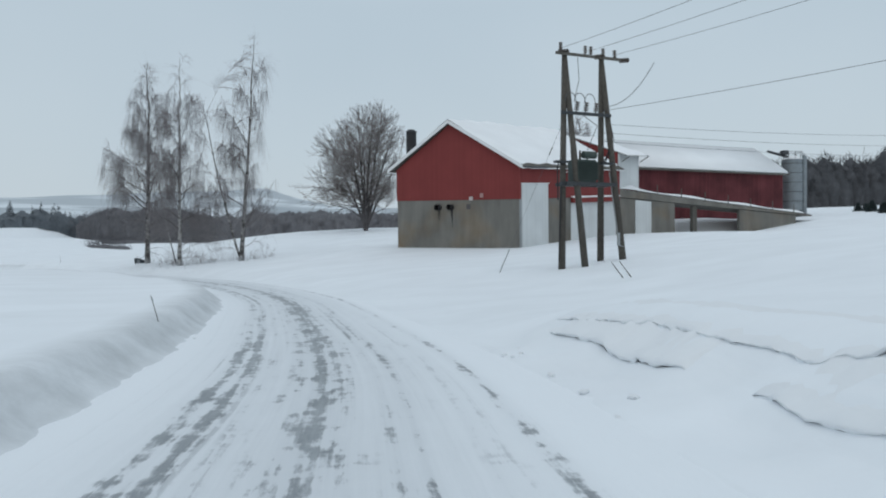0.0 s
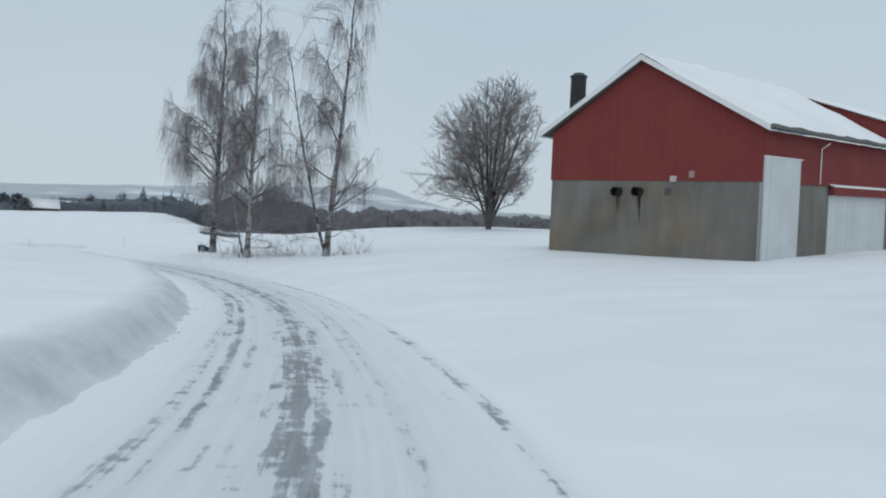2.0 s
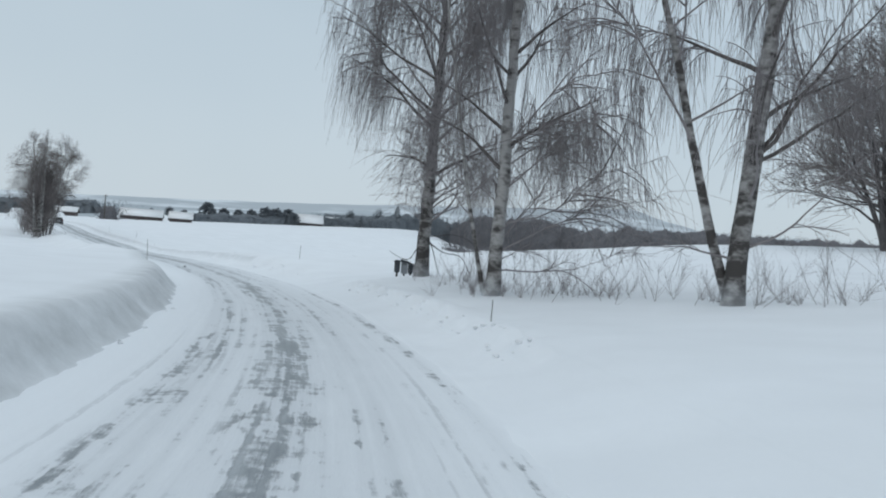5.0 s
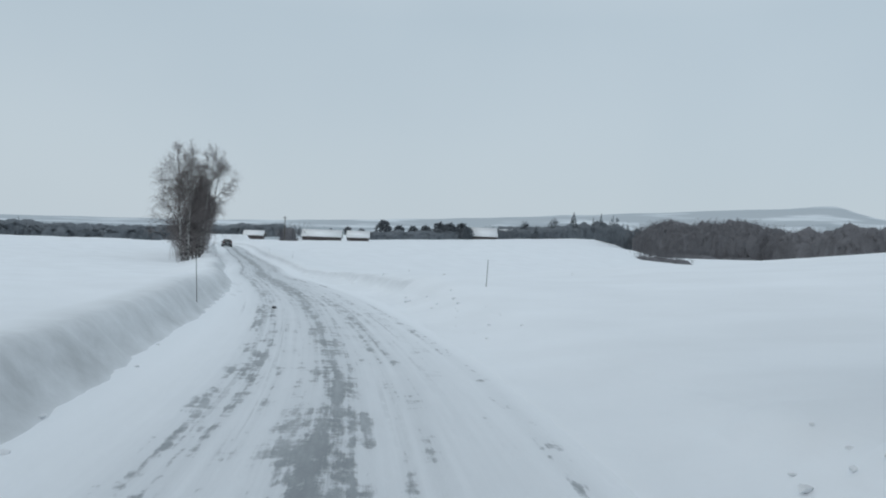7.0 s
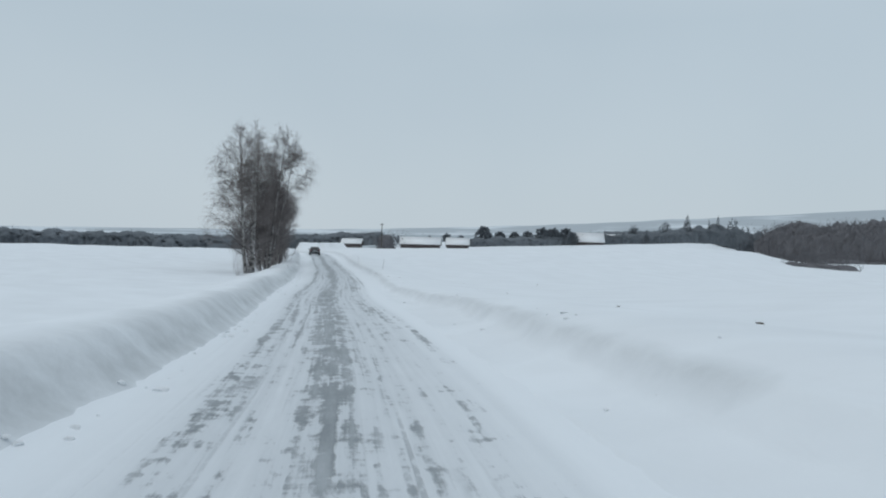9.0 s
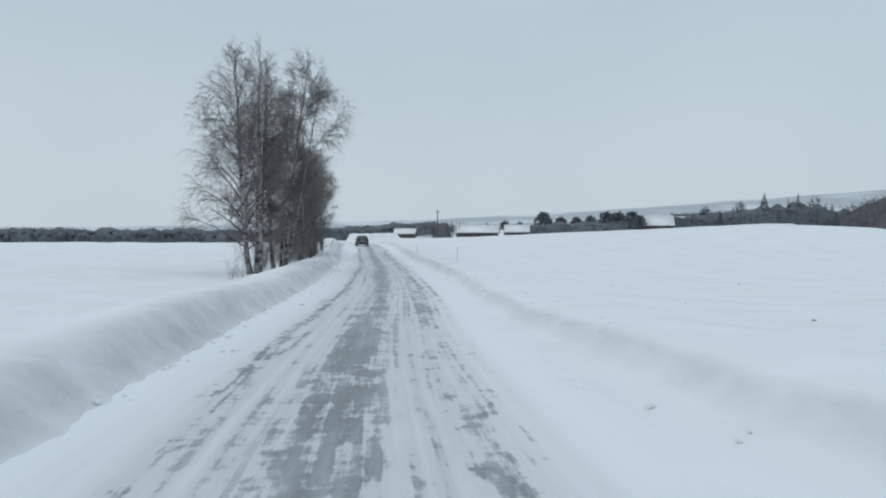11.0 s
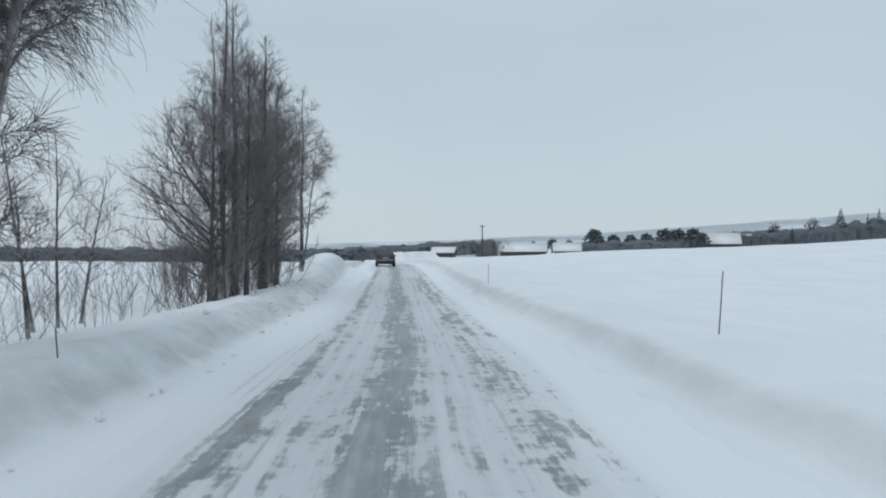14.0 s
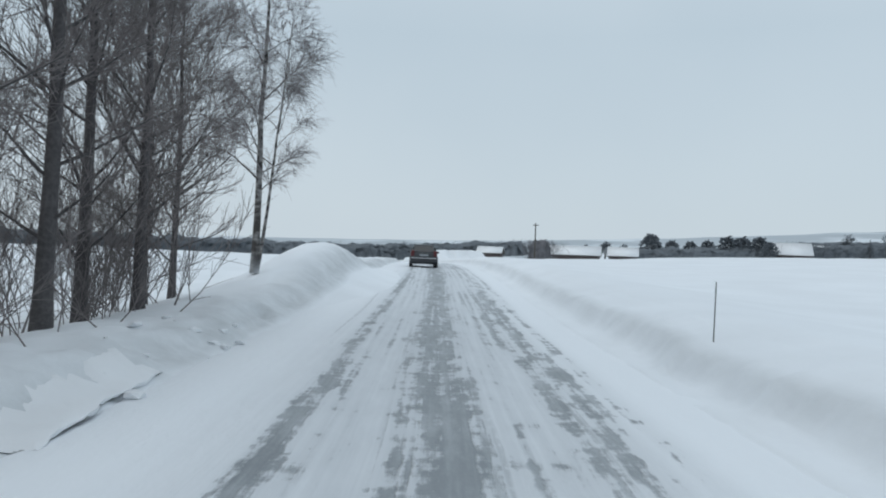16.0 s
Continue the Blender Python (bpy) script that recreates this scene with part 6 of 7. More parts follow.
# the copse on the inner side, farther on
COPSE = dict(limbs=50, rise=(34, 64), sub=13, fine=12, droop=0.05, hang=0.42, twig=(0.3, 1.2), limb_r=0.26, branch_r=0.011, twig_r=0.0050, crown_from=1.1, bark=BIRCH_COPSE, twigs=TWIG_DARK, label="bare birch with pale bark in a roadside copse", group="copse trees")
for k, (x, y, stems, env) in enumerate((
        (-90.75, 122.85, ((0, 0, -0.6, -0.55, 13.4, 0.155, 0.6),), ((1.2, 1.6, -0.4, -0.4), (3.2, 2.8, -0.8, -0.8), (5.5, 2.8, -0.55, -0.55), (8, 2.9, -0.7, -0.7), (11, 2.5, -0.6, -0.6), (13.7, 0.8, -0.5, -0.45))),
        (-90.6, 123.4, ((0, 0, 0.2, 0.1, 13.7, 0.14, 1.0), (-0.15, -0.18, -0.6, 0.5, 13.0, 0.11, 0.9)), ((1.4, 1.7, 0, 0), (3.5, 2.3, -0.2, -0.2), (6, 2.1, -0.3, -0.2), (9, 1.8, -0.2, 0), (13.9, 0.5, 0.2, 0.1))),
        (-92.6, 124.6, ((0, 0, 0.1, 0.5, 13.4, 0.115, 1.0),), ((1.4, 1.8, 0, 0), (4, 2.4, 0, 0), (9, 1.8, 0, 0.2), (13.8, 0.4, 0.1, 0.5))),
        (-92.0, 125.2, ((0, 0, -0.7, -0.2, 12.8, 0.115, 0.55),), ((1.4, 1.8, -0.3, -0.2), (4, 2.4, -0.4, -0.2), (9, 1.7, -0.5, 0), (13.0, 0.4, -0.7, -0.2))),
        (-91.5, 125.7, ((0, 0, 0.9, 0.9, 13.4, 0.13, 1.0), (-0.1, 0.1, 1.6, 1.6, 12.2, 0.08, 0.85)), ((2.4, 0.8, 0.1, 0.1), (5, 1.8, 0.6, 0.6), (7.5, 2.2, 1.1, 1.1), (10.5, 2.2, 1.2, 1.2), (13.6, 0.8, 0.9, 0.9))),
        (-92.4, 125.95, ((0, 0, 0.3, 0.6, 11.6, 0.09, 1.0),), ((2.2, 1.0, 0, 0), (6, 1.8, 0.2, 0.2), (12.0, 0.4, 0.3, 0.6))))):
    birch(x, y, 20 + k, stems, env, **{**COPSE, "limbs": 50 if k in (0, 4) else 34})
# slender young birches in the gap
for k, (x, y, h, lx, ly) in enumerate(((-99.6, 128.6, 4.9, -1.0, -0.6), (-100.3, 129.3, 5.0, -0.1, -0.1), (-101.3, 130.1, 4.0, 0.4, 0.4), (-98.2, 128.2, 3.6, -0.5, -0.2))):
    birch(x, y, 140 + k, ((0, 0, lx, ly, h, 0.034, 1.0),), ((0.8, 0.6, lx * 0.2, ly * 0.2), (h * 0.6, 1.2, lx * 0.5, ly * 0.5), (h + 0.2, 0.2, lx, ly)), crown_from=1.0, limbs=14, sub=8, fine=7, hang=0.0, twig=(0.15, 0.5), branch_r=0.008, twig_r=0.004, label="slender young birch standing in the roadside copse", group="copse trees")
ALDER = dict(limbs=38, rise=(34, 70), sub=12, fine=9, hang=0.0, droop=-0.01, twig=(0.25, 0.8), bark=BARK, twigs=TWIG_DARK, limb_r=0.28, branch_r=0.011, twig_r=0.0050, crown_from=0.9, bare=0.15, label="bare dark alder with upright twigs in a roadside copse", group="copse trees")
FAN = tuple((0, h, a, e, l, 0.045, -0.02) for h, a, e, l in ((0.5, 3.5, 0.10, 3.4), (0.7, 4.2, 0.25, 3.6), (0.9, 3.0, 0.30, 3.2), (1.2, 3.8, 0.40, 4.0), (1.5, 4.4, 0.45, 3.8), (1.8, 3.4, 0.55, 4.0), (2.2, 4.0, 0.6, 4.2), (2.6, 3.6, 0.7, 4.2), (3.0, 4.3, 0.75, 4.0), (3.4, 3.2, 0.8, 3.8), (3.8, 3.9, 0.85, 3.8)))
for k, (x, y, h, r) in enumerate(((-104.6, 135.6, 11.2, 0.17), (-106.0, 136.8, 11.4, 0.14), (-107.8, 139.0, 10.8, 0.12), (-109.8, 139.9, 10.2, 0.11), (-110.4, 141.0, 9.6, 0.10), (-113.0, 141.8, 8.8, 0.09), (-114.4, 142.9, 8.2, 0.08), (-104.1, 135.0, 8.0, 0.09), (-105.0, 136.8, 9.2, 0.08))):
    side = 1.7 if k in (0, 7) else 0.0
    bare_tree("alder_tree", x, y, 40 + k, ((0, 0, 0.1 * (k % 3 - 1), 0.1, h, r, 1.0),),
              ((0.5, 1.3 + side, -0.7 * side, -0.6 * side), (2.5, 1.7 + side * 0.9, -0.55 * side, -0.5 * side), (5.0, 1.9 + side * 0.5, -0.4 * side, -0.4 * side), (8.0, 1.35 + side * 0.1, -0.1 * side, -0.1 * side), (h + 0.2, 0.15, 0, 0)), extra=FAN if k == 0 else (), **({**ALDER, "limbs": 26, "sub": 10, "fine": 9} if side else ALDER))
birch(-103.2, 135.0, 52, ((0, 0, -0.35, -0.3, 9.6, 0.07, 1.0),), ((3.5, 0.5, 0, 0), (6, 1.1, -0.2, -0.2), (9.8, 0.2, -0.3, -0.3)), crown_from=4.2, limbs=14, sub=8, fine=9, hang=0.2, twig=(0.3, 0.9), twig_r=0.005, label="slender white birch before dark alders in the copse", group="copse trees")
birch(-116.6, 146.0, 53, ((0, 0, -0.15, 0.1, 10.6, 0.11, 1.0), (0.02, 0.05, 0.6, 0.6, 7.6, 0.045, 0.8)), ((1.6, 1.0, 0, 0), (4.5, 1.8, 0.0, 0.0), (7.5, 1.5, 0.0, 0.0), (10.8, 0.3, -0.1, 0.1)), crown_from=2.0, limbs=34, rise=(36, 60), sub=12, fine=15, droop=0.03, hang=0.35, twig=(0.25, 0.9), branch_r=0.011, twig_r=0.005, label="single bare birch at the end of the copse", group="copse trees")
thicket("copse_scrub", [(-105.4, 135.6), (-107.2, 136.8), (-109.4, 138.4), (-106.2, 135.4), (-111.6, 140.0), (-108.0, 136.2), (-104.4, 134.4), (-113.0, 141.0)], 32, 5.6, TWIG_DARK, "dense dark leafless scrub under the alders", stems=10, spread=0.75, twigs=29, r=0.007, lean=0.12, even=0.3)
thicket("copse_scrub", [(-96.0, 128.2), (-97.0, 129.0), (-97.8, 129.6), (-95.2, 126.6), (-93.4, 125.0), (-98.6, 131.0), (-96.6, 127.4), (-92.4, 124.6), (-91.8, 124.0), (-94.4, 126.0), (-94.0, 125.2)], 33, 3.8, TWIG_DARK, "thin leafless scrub under the birches", stems=6, spread=0.75, twigs=24, r=0.0045, lean=0.3, even=0.3)
thicket("copse_scrub", [(-104.6, 134.6), (-105.6, 135.6), (-106.8, 136.8), (-103.6, 133.8), (-108.2, 138.2), (-110.0, 139.4), (-111.5, 140.6), (-112.6, 141.3), (-108.8, 139.6), (-110.6, 141.2)], 35, 3.0, TWIG_DARK, "low tangled twigs round the feet of the alders", stems=13, spread=0.7, twigs=24, r=0.008, lean=0.6)
thicket("dry_shoots", [(-88.2, 120.6), (-88.8, 121.2), (-87.6, 120.0)], 34, 1.3, TWIG, "dry thin shoots sticking out of the snow", stems=7, spread=0.3, twigs=3, r=0.006, lean=0.3)
# a broad many-stemmed tree behind the barnyard, and one half hidden by the barn
fan = [(0.012 * tx, 0.02 * ty, tx, ty, h, 0.30 - 0.014 * k, 1.22) for k, (tx, ty, h) in enumerate(
    ((1.2, -1.0, 20.6), (-1.2, 1.4, 19.4), (3.3, 0.8, 20.4), (-3.4, -1.2, 17.4), (5.0, -0.6, 17.2), (-5.8, 0.8, 13.6), (6.2, 1.2, 12.4), (-0.2, -3.6, 16.0), (0.8, 3.8, 16.0)))]
reach = np.random.RandomState(9)
SPREAD = tuple((j, 2.2 + 0.9 * k, math.pi + reach.normal(0, 0.35), 0.52 + 0.06 * k, 9.0 - 0.5 * k, 0.11 - 0.006 * k, 0.02) for k, j in enumerate((5, 3, 5, 1, 3, 5, 1, 3)))
SPREAD += tuple((j, 2.6 + 1.3 * k, reach.normal(0, 0.35), 0.70, 5.0 - 0.3 * k, 0.08, 0.03) for k, j in enumerate((6, 4, 6, 4)))
bare_tree("lime_tree", 4.9, 121.4, 60, fan, ((2.4, 5.4, -3.6, 0), (4.2, 8.2, -3.8, 0), (8.0, 9.8, -3.8, 0), (14.5, 8.2, -1.3, 0), (18.5, 6.0, 0.6, 0), (20.5, 3.8, 1.8, 0), (21.6, 1.8, 2.6, 0)),
          "broad bare many-limbed tree standing in snow", limbs=190, rise=(18, 56), sub=11, fine=11, sub_len=(0.25, 0.55), hang=0.0, droop=0.03, twig=(0.5, 1.3), bark=BARK, twigs=TWIG_DARK, limb_r=0.36, branch_r=0.019, twig_r=0.011, crown_from=3.2, bare=0.2, extra=SPREAD, thin=0.9)
bare_tree("lime_tree", 17.2, 108.0, 61, ((0, 0, -2.0, 0, 11.0, 0.2, 0.9), (0, 0, 0.5, 1, 13.5, 0.2, 0.9), (0, 0, 2.5, 0, 12, 0.18, 0.9)), ((1.0, 2.4, 0, 0), (6, 4.2, 0, 0), (10, 3.4, 0, 0), (13.8, 0.5, 0.4, 0)),
          "bare tree standing behind the barn", limbs=60, sub=10, fine=9, hang=0.0, twig=(0.5, 1.2), bark=BARK, twigs=TWIG_DARK, branch_r=0.026, twig_r=0.015, crown_from=1.2)

bare_tree("lime_tree", 35.6, 106.0, 62, ((0, 0, -1.6, 0, 14.0, 0.2, 0.9), (0, 0, 0.4, 0.6, 16.6, 0.22, 0.9), (0, 0, 2.2, -0.4, 14.6, 0.18, 0.9)), ((4.0, 2.4, 0, 0), (9, 4.2, 0, 0), (13.5, 3.4, 0, 0), (16.0, 1.6, 0.2, 0), (17.0, 0.4, 0.4, 0)),
          "bare tree whose crown shows over the barn roof", limbs=60, sub=10, fine=9, hang=0.0, twig=(0.5, 1.2), bark=BARK, twigs=TWIG, branch_r=0.024, twig_r=0.013, crown_from=4.0)

# overhead wires: three bare lines on, one service cable, three to the barns
top = [(9.5, 32.2, 9.75), (10.9, 32.6, 9.75), (12.4, 33.0, 9.75)]
for p, q in zip(top, [(22.0, -10.0, 11.5), (24.0, -9.0, 11.3), (26.5, -8.0, 11.0)]):
    wire(p, q, 0.9)
wire((11.7, 32.8, 7.1), (38.0, 0.0, 10.6), 0.7, r=0.011, label="dark twisted service cable")
wire((11.7, 32.8, 6.5), (95.0, 70.0, 15.2), 1.5)
wire((11.7, 32.8, 6.1), (95.0, 70.6, 13.9), 1.5)
wire((11.7, 32.8, 5.7), (95.0, 71.2, 12.6), 1.5)
wire((11.75, 32.8, 7.3), (14.6, 33.6, 9.6), 0.55, r=0.016, label="slack dark wire looped from the pole")
stay = empty("stay_wire", pose(6.95, 33.9, gz(6.95, 33.9)), "taut stay wire with a dark guard at its snowy foot", "stay wire")
lo, hi = Vector((0, 0, -0.2)), Vector((9.62 - 6.95, 32.3 - 33.9, 6.45 - gz(6.95, 33.9)))
bm = bmesh.new()
rod(bm, lo, hi, 0.006, 0.006, 5)
part("cable", bm, WIRE, stay)
bm = bmesh.new()
rod(bm, lo.lerp(hi, 0.03), lo.lerp(hi, 0.18), 0.018, 0.016, 8)
part("guard", bm, BLACK_PIPE, stay, "dark plastic guard")
bm = bmesh.new()
rod(bm, lo.lerp(hi, 0.80), lo.lerp(hi, 0.85), 0.024, 0.024, 8)
part("strain_insulator", bm, PORCELAIN, stay)

# ---------------------------------------------------------------- brush, woods and far farms
rng = np.random.RandomState(5)
wood_mass("brush_wood", [(-192, 619, 0.8), (-180, 604, 1.0), (-120, 526, 1.0), (-96, 495, 0.92), (-84, 480, 0.7)], 1, 27.5, 42000, 3.4, HAZED_BRUSH, "dense dark leafless wood in a hollow beyond the snowfield", depth=16, bays=30.0, lobes=0.05)
wood_mass("brush_wood", [(-88, 492, 1.2), (-62, 470, 1.1), (0, 455, 1.0), (130, 430, 1.0)], 2, 18.0, 20000, 3.2, HAZED_BRUSH, "dark wood at the far edge of a snowfield", depth=14, bays=26.0, lobes=0.03)
wood_mass("brush_fringe", [(-172, 572), (-140, 534)], 3, 6.0, 1600, 2.4, HAZED_BRUSH, "low scrub with snow between", depth=9, bays=7.0, heart=0.4)
wood_mass("brush_fringe", [(-124, 512), (-92, 470)], 5, 5.5, 1400, 2.4, HAZED_BRUSH, "low scrub with snow between", depth=8, bays=7.0, heart=0.4)
wood_mass("brush_fringe", [(-84, 266), (-76, 258), (-68, 252)], 18, 3.4, 900, 1.6, HAZED_BRUSH, "low scrub scattered down a snowy hollow", depth=3, bays=5.0, heart=0.3)
wood_mass("brush_fringe", [(-118, 395), (-104, 392), (-92, 384)], 19, 5.0, 1200, 2.2, HAZED_BRUSH, "low scrub scattered down a snowy hollow", depth=5, bays=7.0, heart=0.35)
wood_mass("hill_wood", [(72, 165, 1.0), (130, 148, 1.1), (190, 130, 1.1)], 4, 13.2, 42000, 2.0, HILL_BRUSH, "dark leafless wood on the rise behind the farm", depth=10, bays=16.0, heart=0.90, lobes=0.03)
for k, (x, y, h, w) in enumerate(((61.4, 78.3, 1.0, 0.55), (61.7, 77.3, 0.9, 0.5), (60.7, 75.2, 1.3, 0.75), (58.8, 71.2, 1.2, 0.6))):
    spruce("spruce_sapling", x, y, 90 + k, h, w, "small dark spruce sapling standing in deep snow", group="saplings before the wood")
LEFT_EDGE = [(-760, -40, 1.0), (-740, 120, 1.0), (-700, 260, 1.1), (-650, 350, 1.1), (-600, 430, 1.0), (-590, 500, 1.0), (-520, 560, 0.9)]
far_wood("spruce_forest", LEFT_EDGE, 6, 10.0, 900, HAZED_FOREST, "long dark spruce forest edge across the fields", depth=12)
wood_mass("forest_edge", LEFT_EDGE, 16, 15.0, 15000, 6.0, HAZED_FOREST, "ragged tops of a long dark spruce forest edge", depth=34, bays=40.0, lobes=0.03)
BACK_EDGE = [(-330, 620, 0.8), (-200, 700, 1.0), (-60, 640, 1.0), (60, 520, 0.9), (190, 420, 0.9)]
far_wood("spruce_forest", BACK_EDGE, 7, 9.5, 500, HAZED_FOREST, "dark far woods beyond the snowfields", depth=30)
wood_mass("forest_edge", BACK_EDGE, 17, 13.0, 8000, 6.5, HAZED_FOREST, "ragged tops of dark far woods beyond snowfields", depth=30, bays=30.0, lobes=0.03)
wood_mass("orchard_wood", [(-345, 455, 0.7), (-300, 500, 0.85), (-262, 560, 0.9), (-226, 615, 1.7), (-196, 645, 2.4), (-180, 655, 2.0)], 8, 9.0, 7000, 3.6, HAZED_FOREST, "low dark trees round far farmhouses", depth=10, bays=16.0)

for k, (x, y, h) in enumerate(((-335.2, 471.8, 11.8), (-326.9, 478.3, 8.7), (-321.7, 488.7, 8.3), (-314.8, 494.1, 8.7), (-304.2, 496.1, 10.6), (-298.6, 500.4, 10.2), (-291.8, 505.8, 10.2), (-282.9, 500.1, 7.7))):
    pine("pine_tree", x, y, 70 + k, h * 1.12, h * 0.95, "dark rounded pine in a row by far farm buildings", "row of pines")
for k, (x, y, h, w) in enumerate(((-243, 592, 21, 4.6), (-233, 607, 18, 2.2), (-228, 611, 21, 3.2), (-209, 626, 17, 3.6), (-203, 631, 19, 4.0), (-199, 634, 19, 4.0), (-254, 549, 10.5, 2.2), (-219, 637, 18, 3.4), (-193, 640, 20, 4.4), (-206, 640, 22, 4.6), (-213, 630, 20, 4.2), (-186, 646, 21, 4.6), (-189, 636, 17, 4.0))):
    pine("spruce_tree", x, y, 90 + k, h, w * 2.0, "tall dark spruce near far farmhouses", "farm spruces", 420, 0.9)
for k, (x, y, h) in enumerate(((-270, 561, 13), (-258, 588, 16), (-224, 628, 20), (-335.7, 433.3, 9), (-328.4, 439.0, 7.5), (-324.2, 404.2, 7))):
    bare_tree("garden_tree", x, y, 110 + k, ((0, 0, -0.1 * h, 0, h * 0.9, 0.3, 0.9), (0, 0, 0.1 * h, 0.05 * h, h, 0.3, 0.9)), ((h * 0.1, h * 0.18, 0, 0), (h * 0.45, h * 0.34, 0, 0), (h * 0.8, h * 0.24, 0, 0), (h * 1.02, 0.3, 0, 0)),
              "bare garden tree near far farmhouses", "garden trees", limbs=26, sub=8, fine=7, twig=(0.8, 1.8), bark=BARK, twigs=HAZED_FOREST, branch_r=0.06, twig_r=0.05, crown_from=h * 0.12)

DARK_WALL = plain("dark_farm_wall", (0.10, 0.085, 0.085), 0.9, vary=0.3)
for p, q, dep, z0, ev, rd in (((-330.7, 386.4), (-312.6, 400.6), 9, -2, 3.2, 6.8), ((-283.0, 506.3), (-269.2, 517.2), 9, 2, 6.6, 12.0), ((-288, 556), (-266, 572), 8, 3, 10.2, 13.5), ((-334.9, 345.0), (-326.9, 351.2), 7, -2, 3.0, 5.2), ((-262, 562), (-247, 573), 8, 4, 9.5, 13.0), ((-310.0, 404), (-300, 412), 8, -2, 3.0, 6.4)):
    g = gz((p[0] + q[0]) / 2, (p[1] + q[1]) / 2)
    gabled("farm_building", p, q, dep, g - 1.0, g + 2.4, g + 2.4 + (rd - ev), DARK_WALL, "far dark farm building under a snow-white roof", "farmhouse", over=0.8, snow=0.5, group="far farm buildings")

wood_mass("roadside_scrub", [(-243, 285), (-238, 288)], 9, 6.5, 1300, 1.7, HAZED_BRUSH, "dark scrub round a far pole", depth=5, bays=6.0)
pole = empty("power_pole", pose(-237.7, 281.4, gz(-237.7, 281.4)), "far wooden power pole with a crossarm", "power pole")
bm = bmesh.new()
rod(bm, (0, 0, -0.5), (0, 0, 10.0), 0.2, 0.16, 8)
part("post", bm, POLE, pole)
bm = bmesh.new()
box(bm, (-1.0, -0.1, 9.3), (1.0, 0.1, 9.5))
part("crossarm", bm, WOOD_GREY, pole)


# ---------------------------------------------------------------- along the road
def snow_stake(x, y, length, tilt=(0, 0), label="thin dark roadside snow stake standing in the bank", r=0.011):
    z = gz(x, y)
    st = empty("snow_stake", pose(x, y, z), label, "stake", "snow stakes")
    bm = bmesh.new()
    rod(bm, (0, 0, -0.25), (tilt[0] * length, tilt[1] * length, length), r, r * 0.8, 6)
    part("rod", bm, WOOD_GREY, st)
    a, b = Vector((tilt[0], tilt[1], 1)) * length * 0.80, Vector((tilt[0], tilt[1], 1)) * length * 0.88
    bm = bmesh.new()
    rod(bm, a, b, r * 1.25, r * 1.25, 6)
    part("band", bm, STEEL, st, "pale reflector band")


for x, y, ln, tx, ty in ((-102.00, 146.60, 0.85, 0.02, 0), (-85.6, 135.05, 0.98, 0.07, 0.05), (-36.8, 83.1, 1.22, -0.05, -0.03), (-31.7, 89.7, 0.8, 0.05, 0.03), (-13.26, 65.8, 0.36, 0.02, 0), (-4.12, 16.5, 0.56, -0.40, 0.1), (-89.85, 126.8, 0.38, -0.15, -0.1)):
    snow_stake(x, y, ln, (tx, ty))


def mailbox(x, y, turn, size, mat, label, post=0.5, lid="slope", snow=0.0):
    """A letter box on a short post: bevelled body, lid with its slot, cap of snow."""
    z = gz(x, y)
    mb = empty("mailbox", pose(x, y, z, 0, 0, turn), label, "mailbox", "mailboxes by the birch")
    w, d, h = size
    bm = bmesh.new()
    prism(bm, [(-w * 0.46, post), (w * 0.46, post), (w / 2, post + h), (-w / 2, post + h)], -d / 2, d / 2)
    bmesh.ops.bevel(bm, geom=bm.edges[:], offset=0.015, segments=2, affect="EDGES")
    part("body", bm, mat, mb)
    bm = bmesh.new()
    top = post + h
    if lid == "dome":
        arc = [(math.cos(a) * (w / 2 + 0.03), top + 0.005 + math.sin(a) * 0.085) for a in (math.pi * k / 10 for k in range(11))]
        prism(bm, arc, -d / 2 - 0.03, d / 2 + 0.03)
    else:
        prism(bm, [(-w / 2 - 0.04, top + 0.075), (-w / 2 - 0.03, top + 0.105), (w / 2 + 0.05, top + 0.03), (w / 2 + 0.05, top), (-w / 2 + 0.02, top)], -d / 2 - 0.04, d / 2 + 0.04)
    part("lid", bm, PLASTIC, mb, "dark lid")
    bm = bmesh.new()
    box(bm, (-w * 0.3, -d / 2 - 0.012, top - 0.075), (w * 0.3, -d / 2 - 0.002, top - 0.045))
    part("slot", bm, DARK_STEEL, mb)
    bm = bmesh.new()
    rod(bm, (0, 0, -0.25), (0, 0, post + 0.02), 0.04, 0.04, 8)
    part("post", bm, WOOD_GREY, mb)
    if snow:
        bm = bmesh.new()
        bmesh.ops.create_uvsphere(bm, u_segments=16, v_segments=10, radius=1)
        for v in bm.verts:
            a, b, c = v.co
            k = 1 + 0.12 * math.sin(5 * a + 3 * b)
            v.co = ((abs(a) ** 0.7) * math.copysign(w * 0.56, a), (abs(b) ** 0.7) * math.copysign(d * 0.56, b), top + 0.06 - a * 0.04 + max(c, -0.25) * snow * k)
        part("snow_cap", bm, SNOW_ROOF, mb, "uneven cap of snow", smooth=True)


mailbox(-20.44, 78.0, 22, (0.22, 0.24, 0.38), PLASTIC, "dark plastic mailbox with a domed lid on a short post", 0.18, "dome")
mailbox(-20.27, 78.30, 30, (0.24, 0.30, 0.44), PLASTIC_GREY, "tall grey mailbox with a sloping lid capped with snow", 0.10, "slope", 0.10)
mailbox(-20.08, 78.46, 34, (0.15, 0.28, 0.34), PLASTIC, "narrow dark mailbox beside a tall grey one", 0.08, "slope", 0.06)
mailbox(-19.88, 78.72, 30, (0.34, 0.30, 0.26), PLASTIC, "wide dark mailbox half buried in snow near the birch", 0.03, "slope", 0.09)

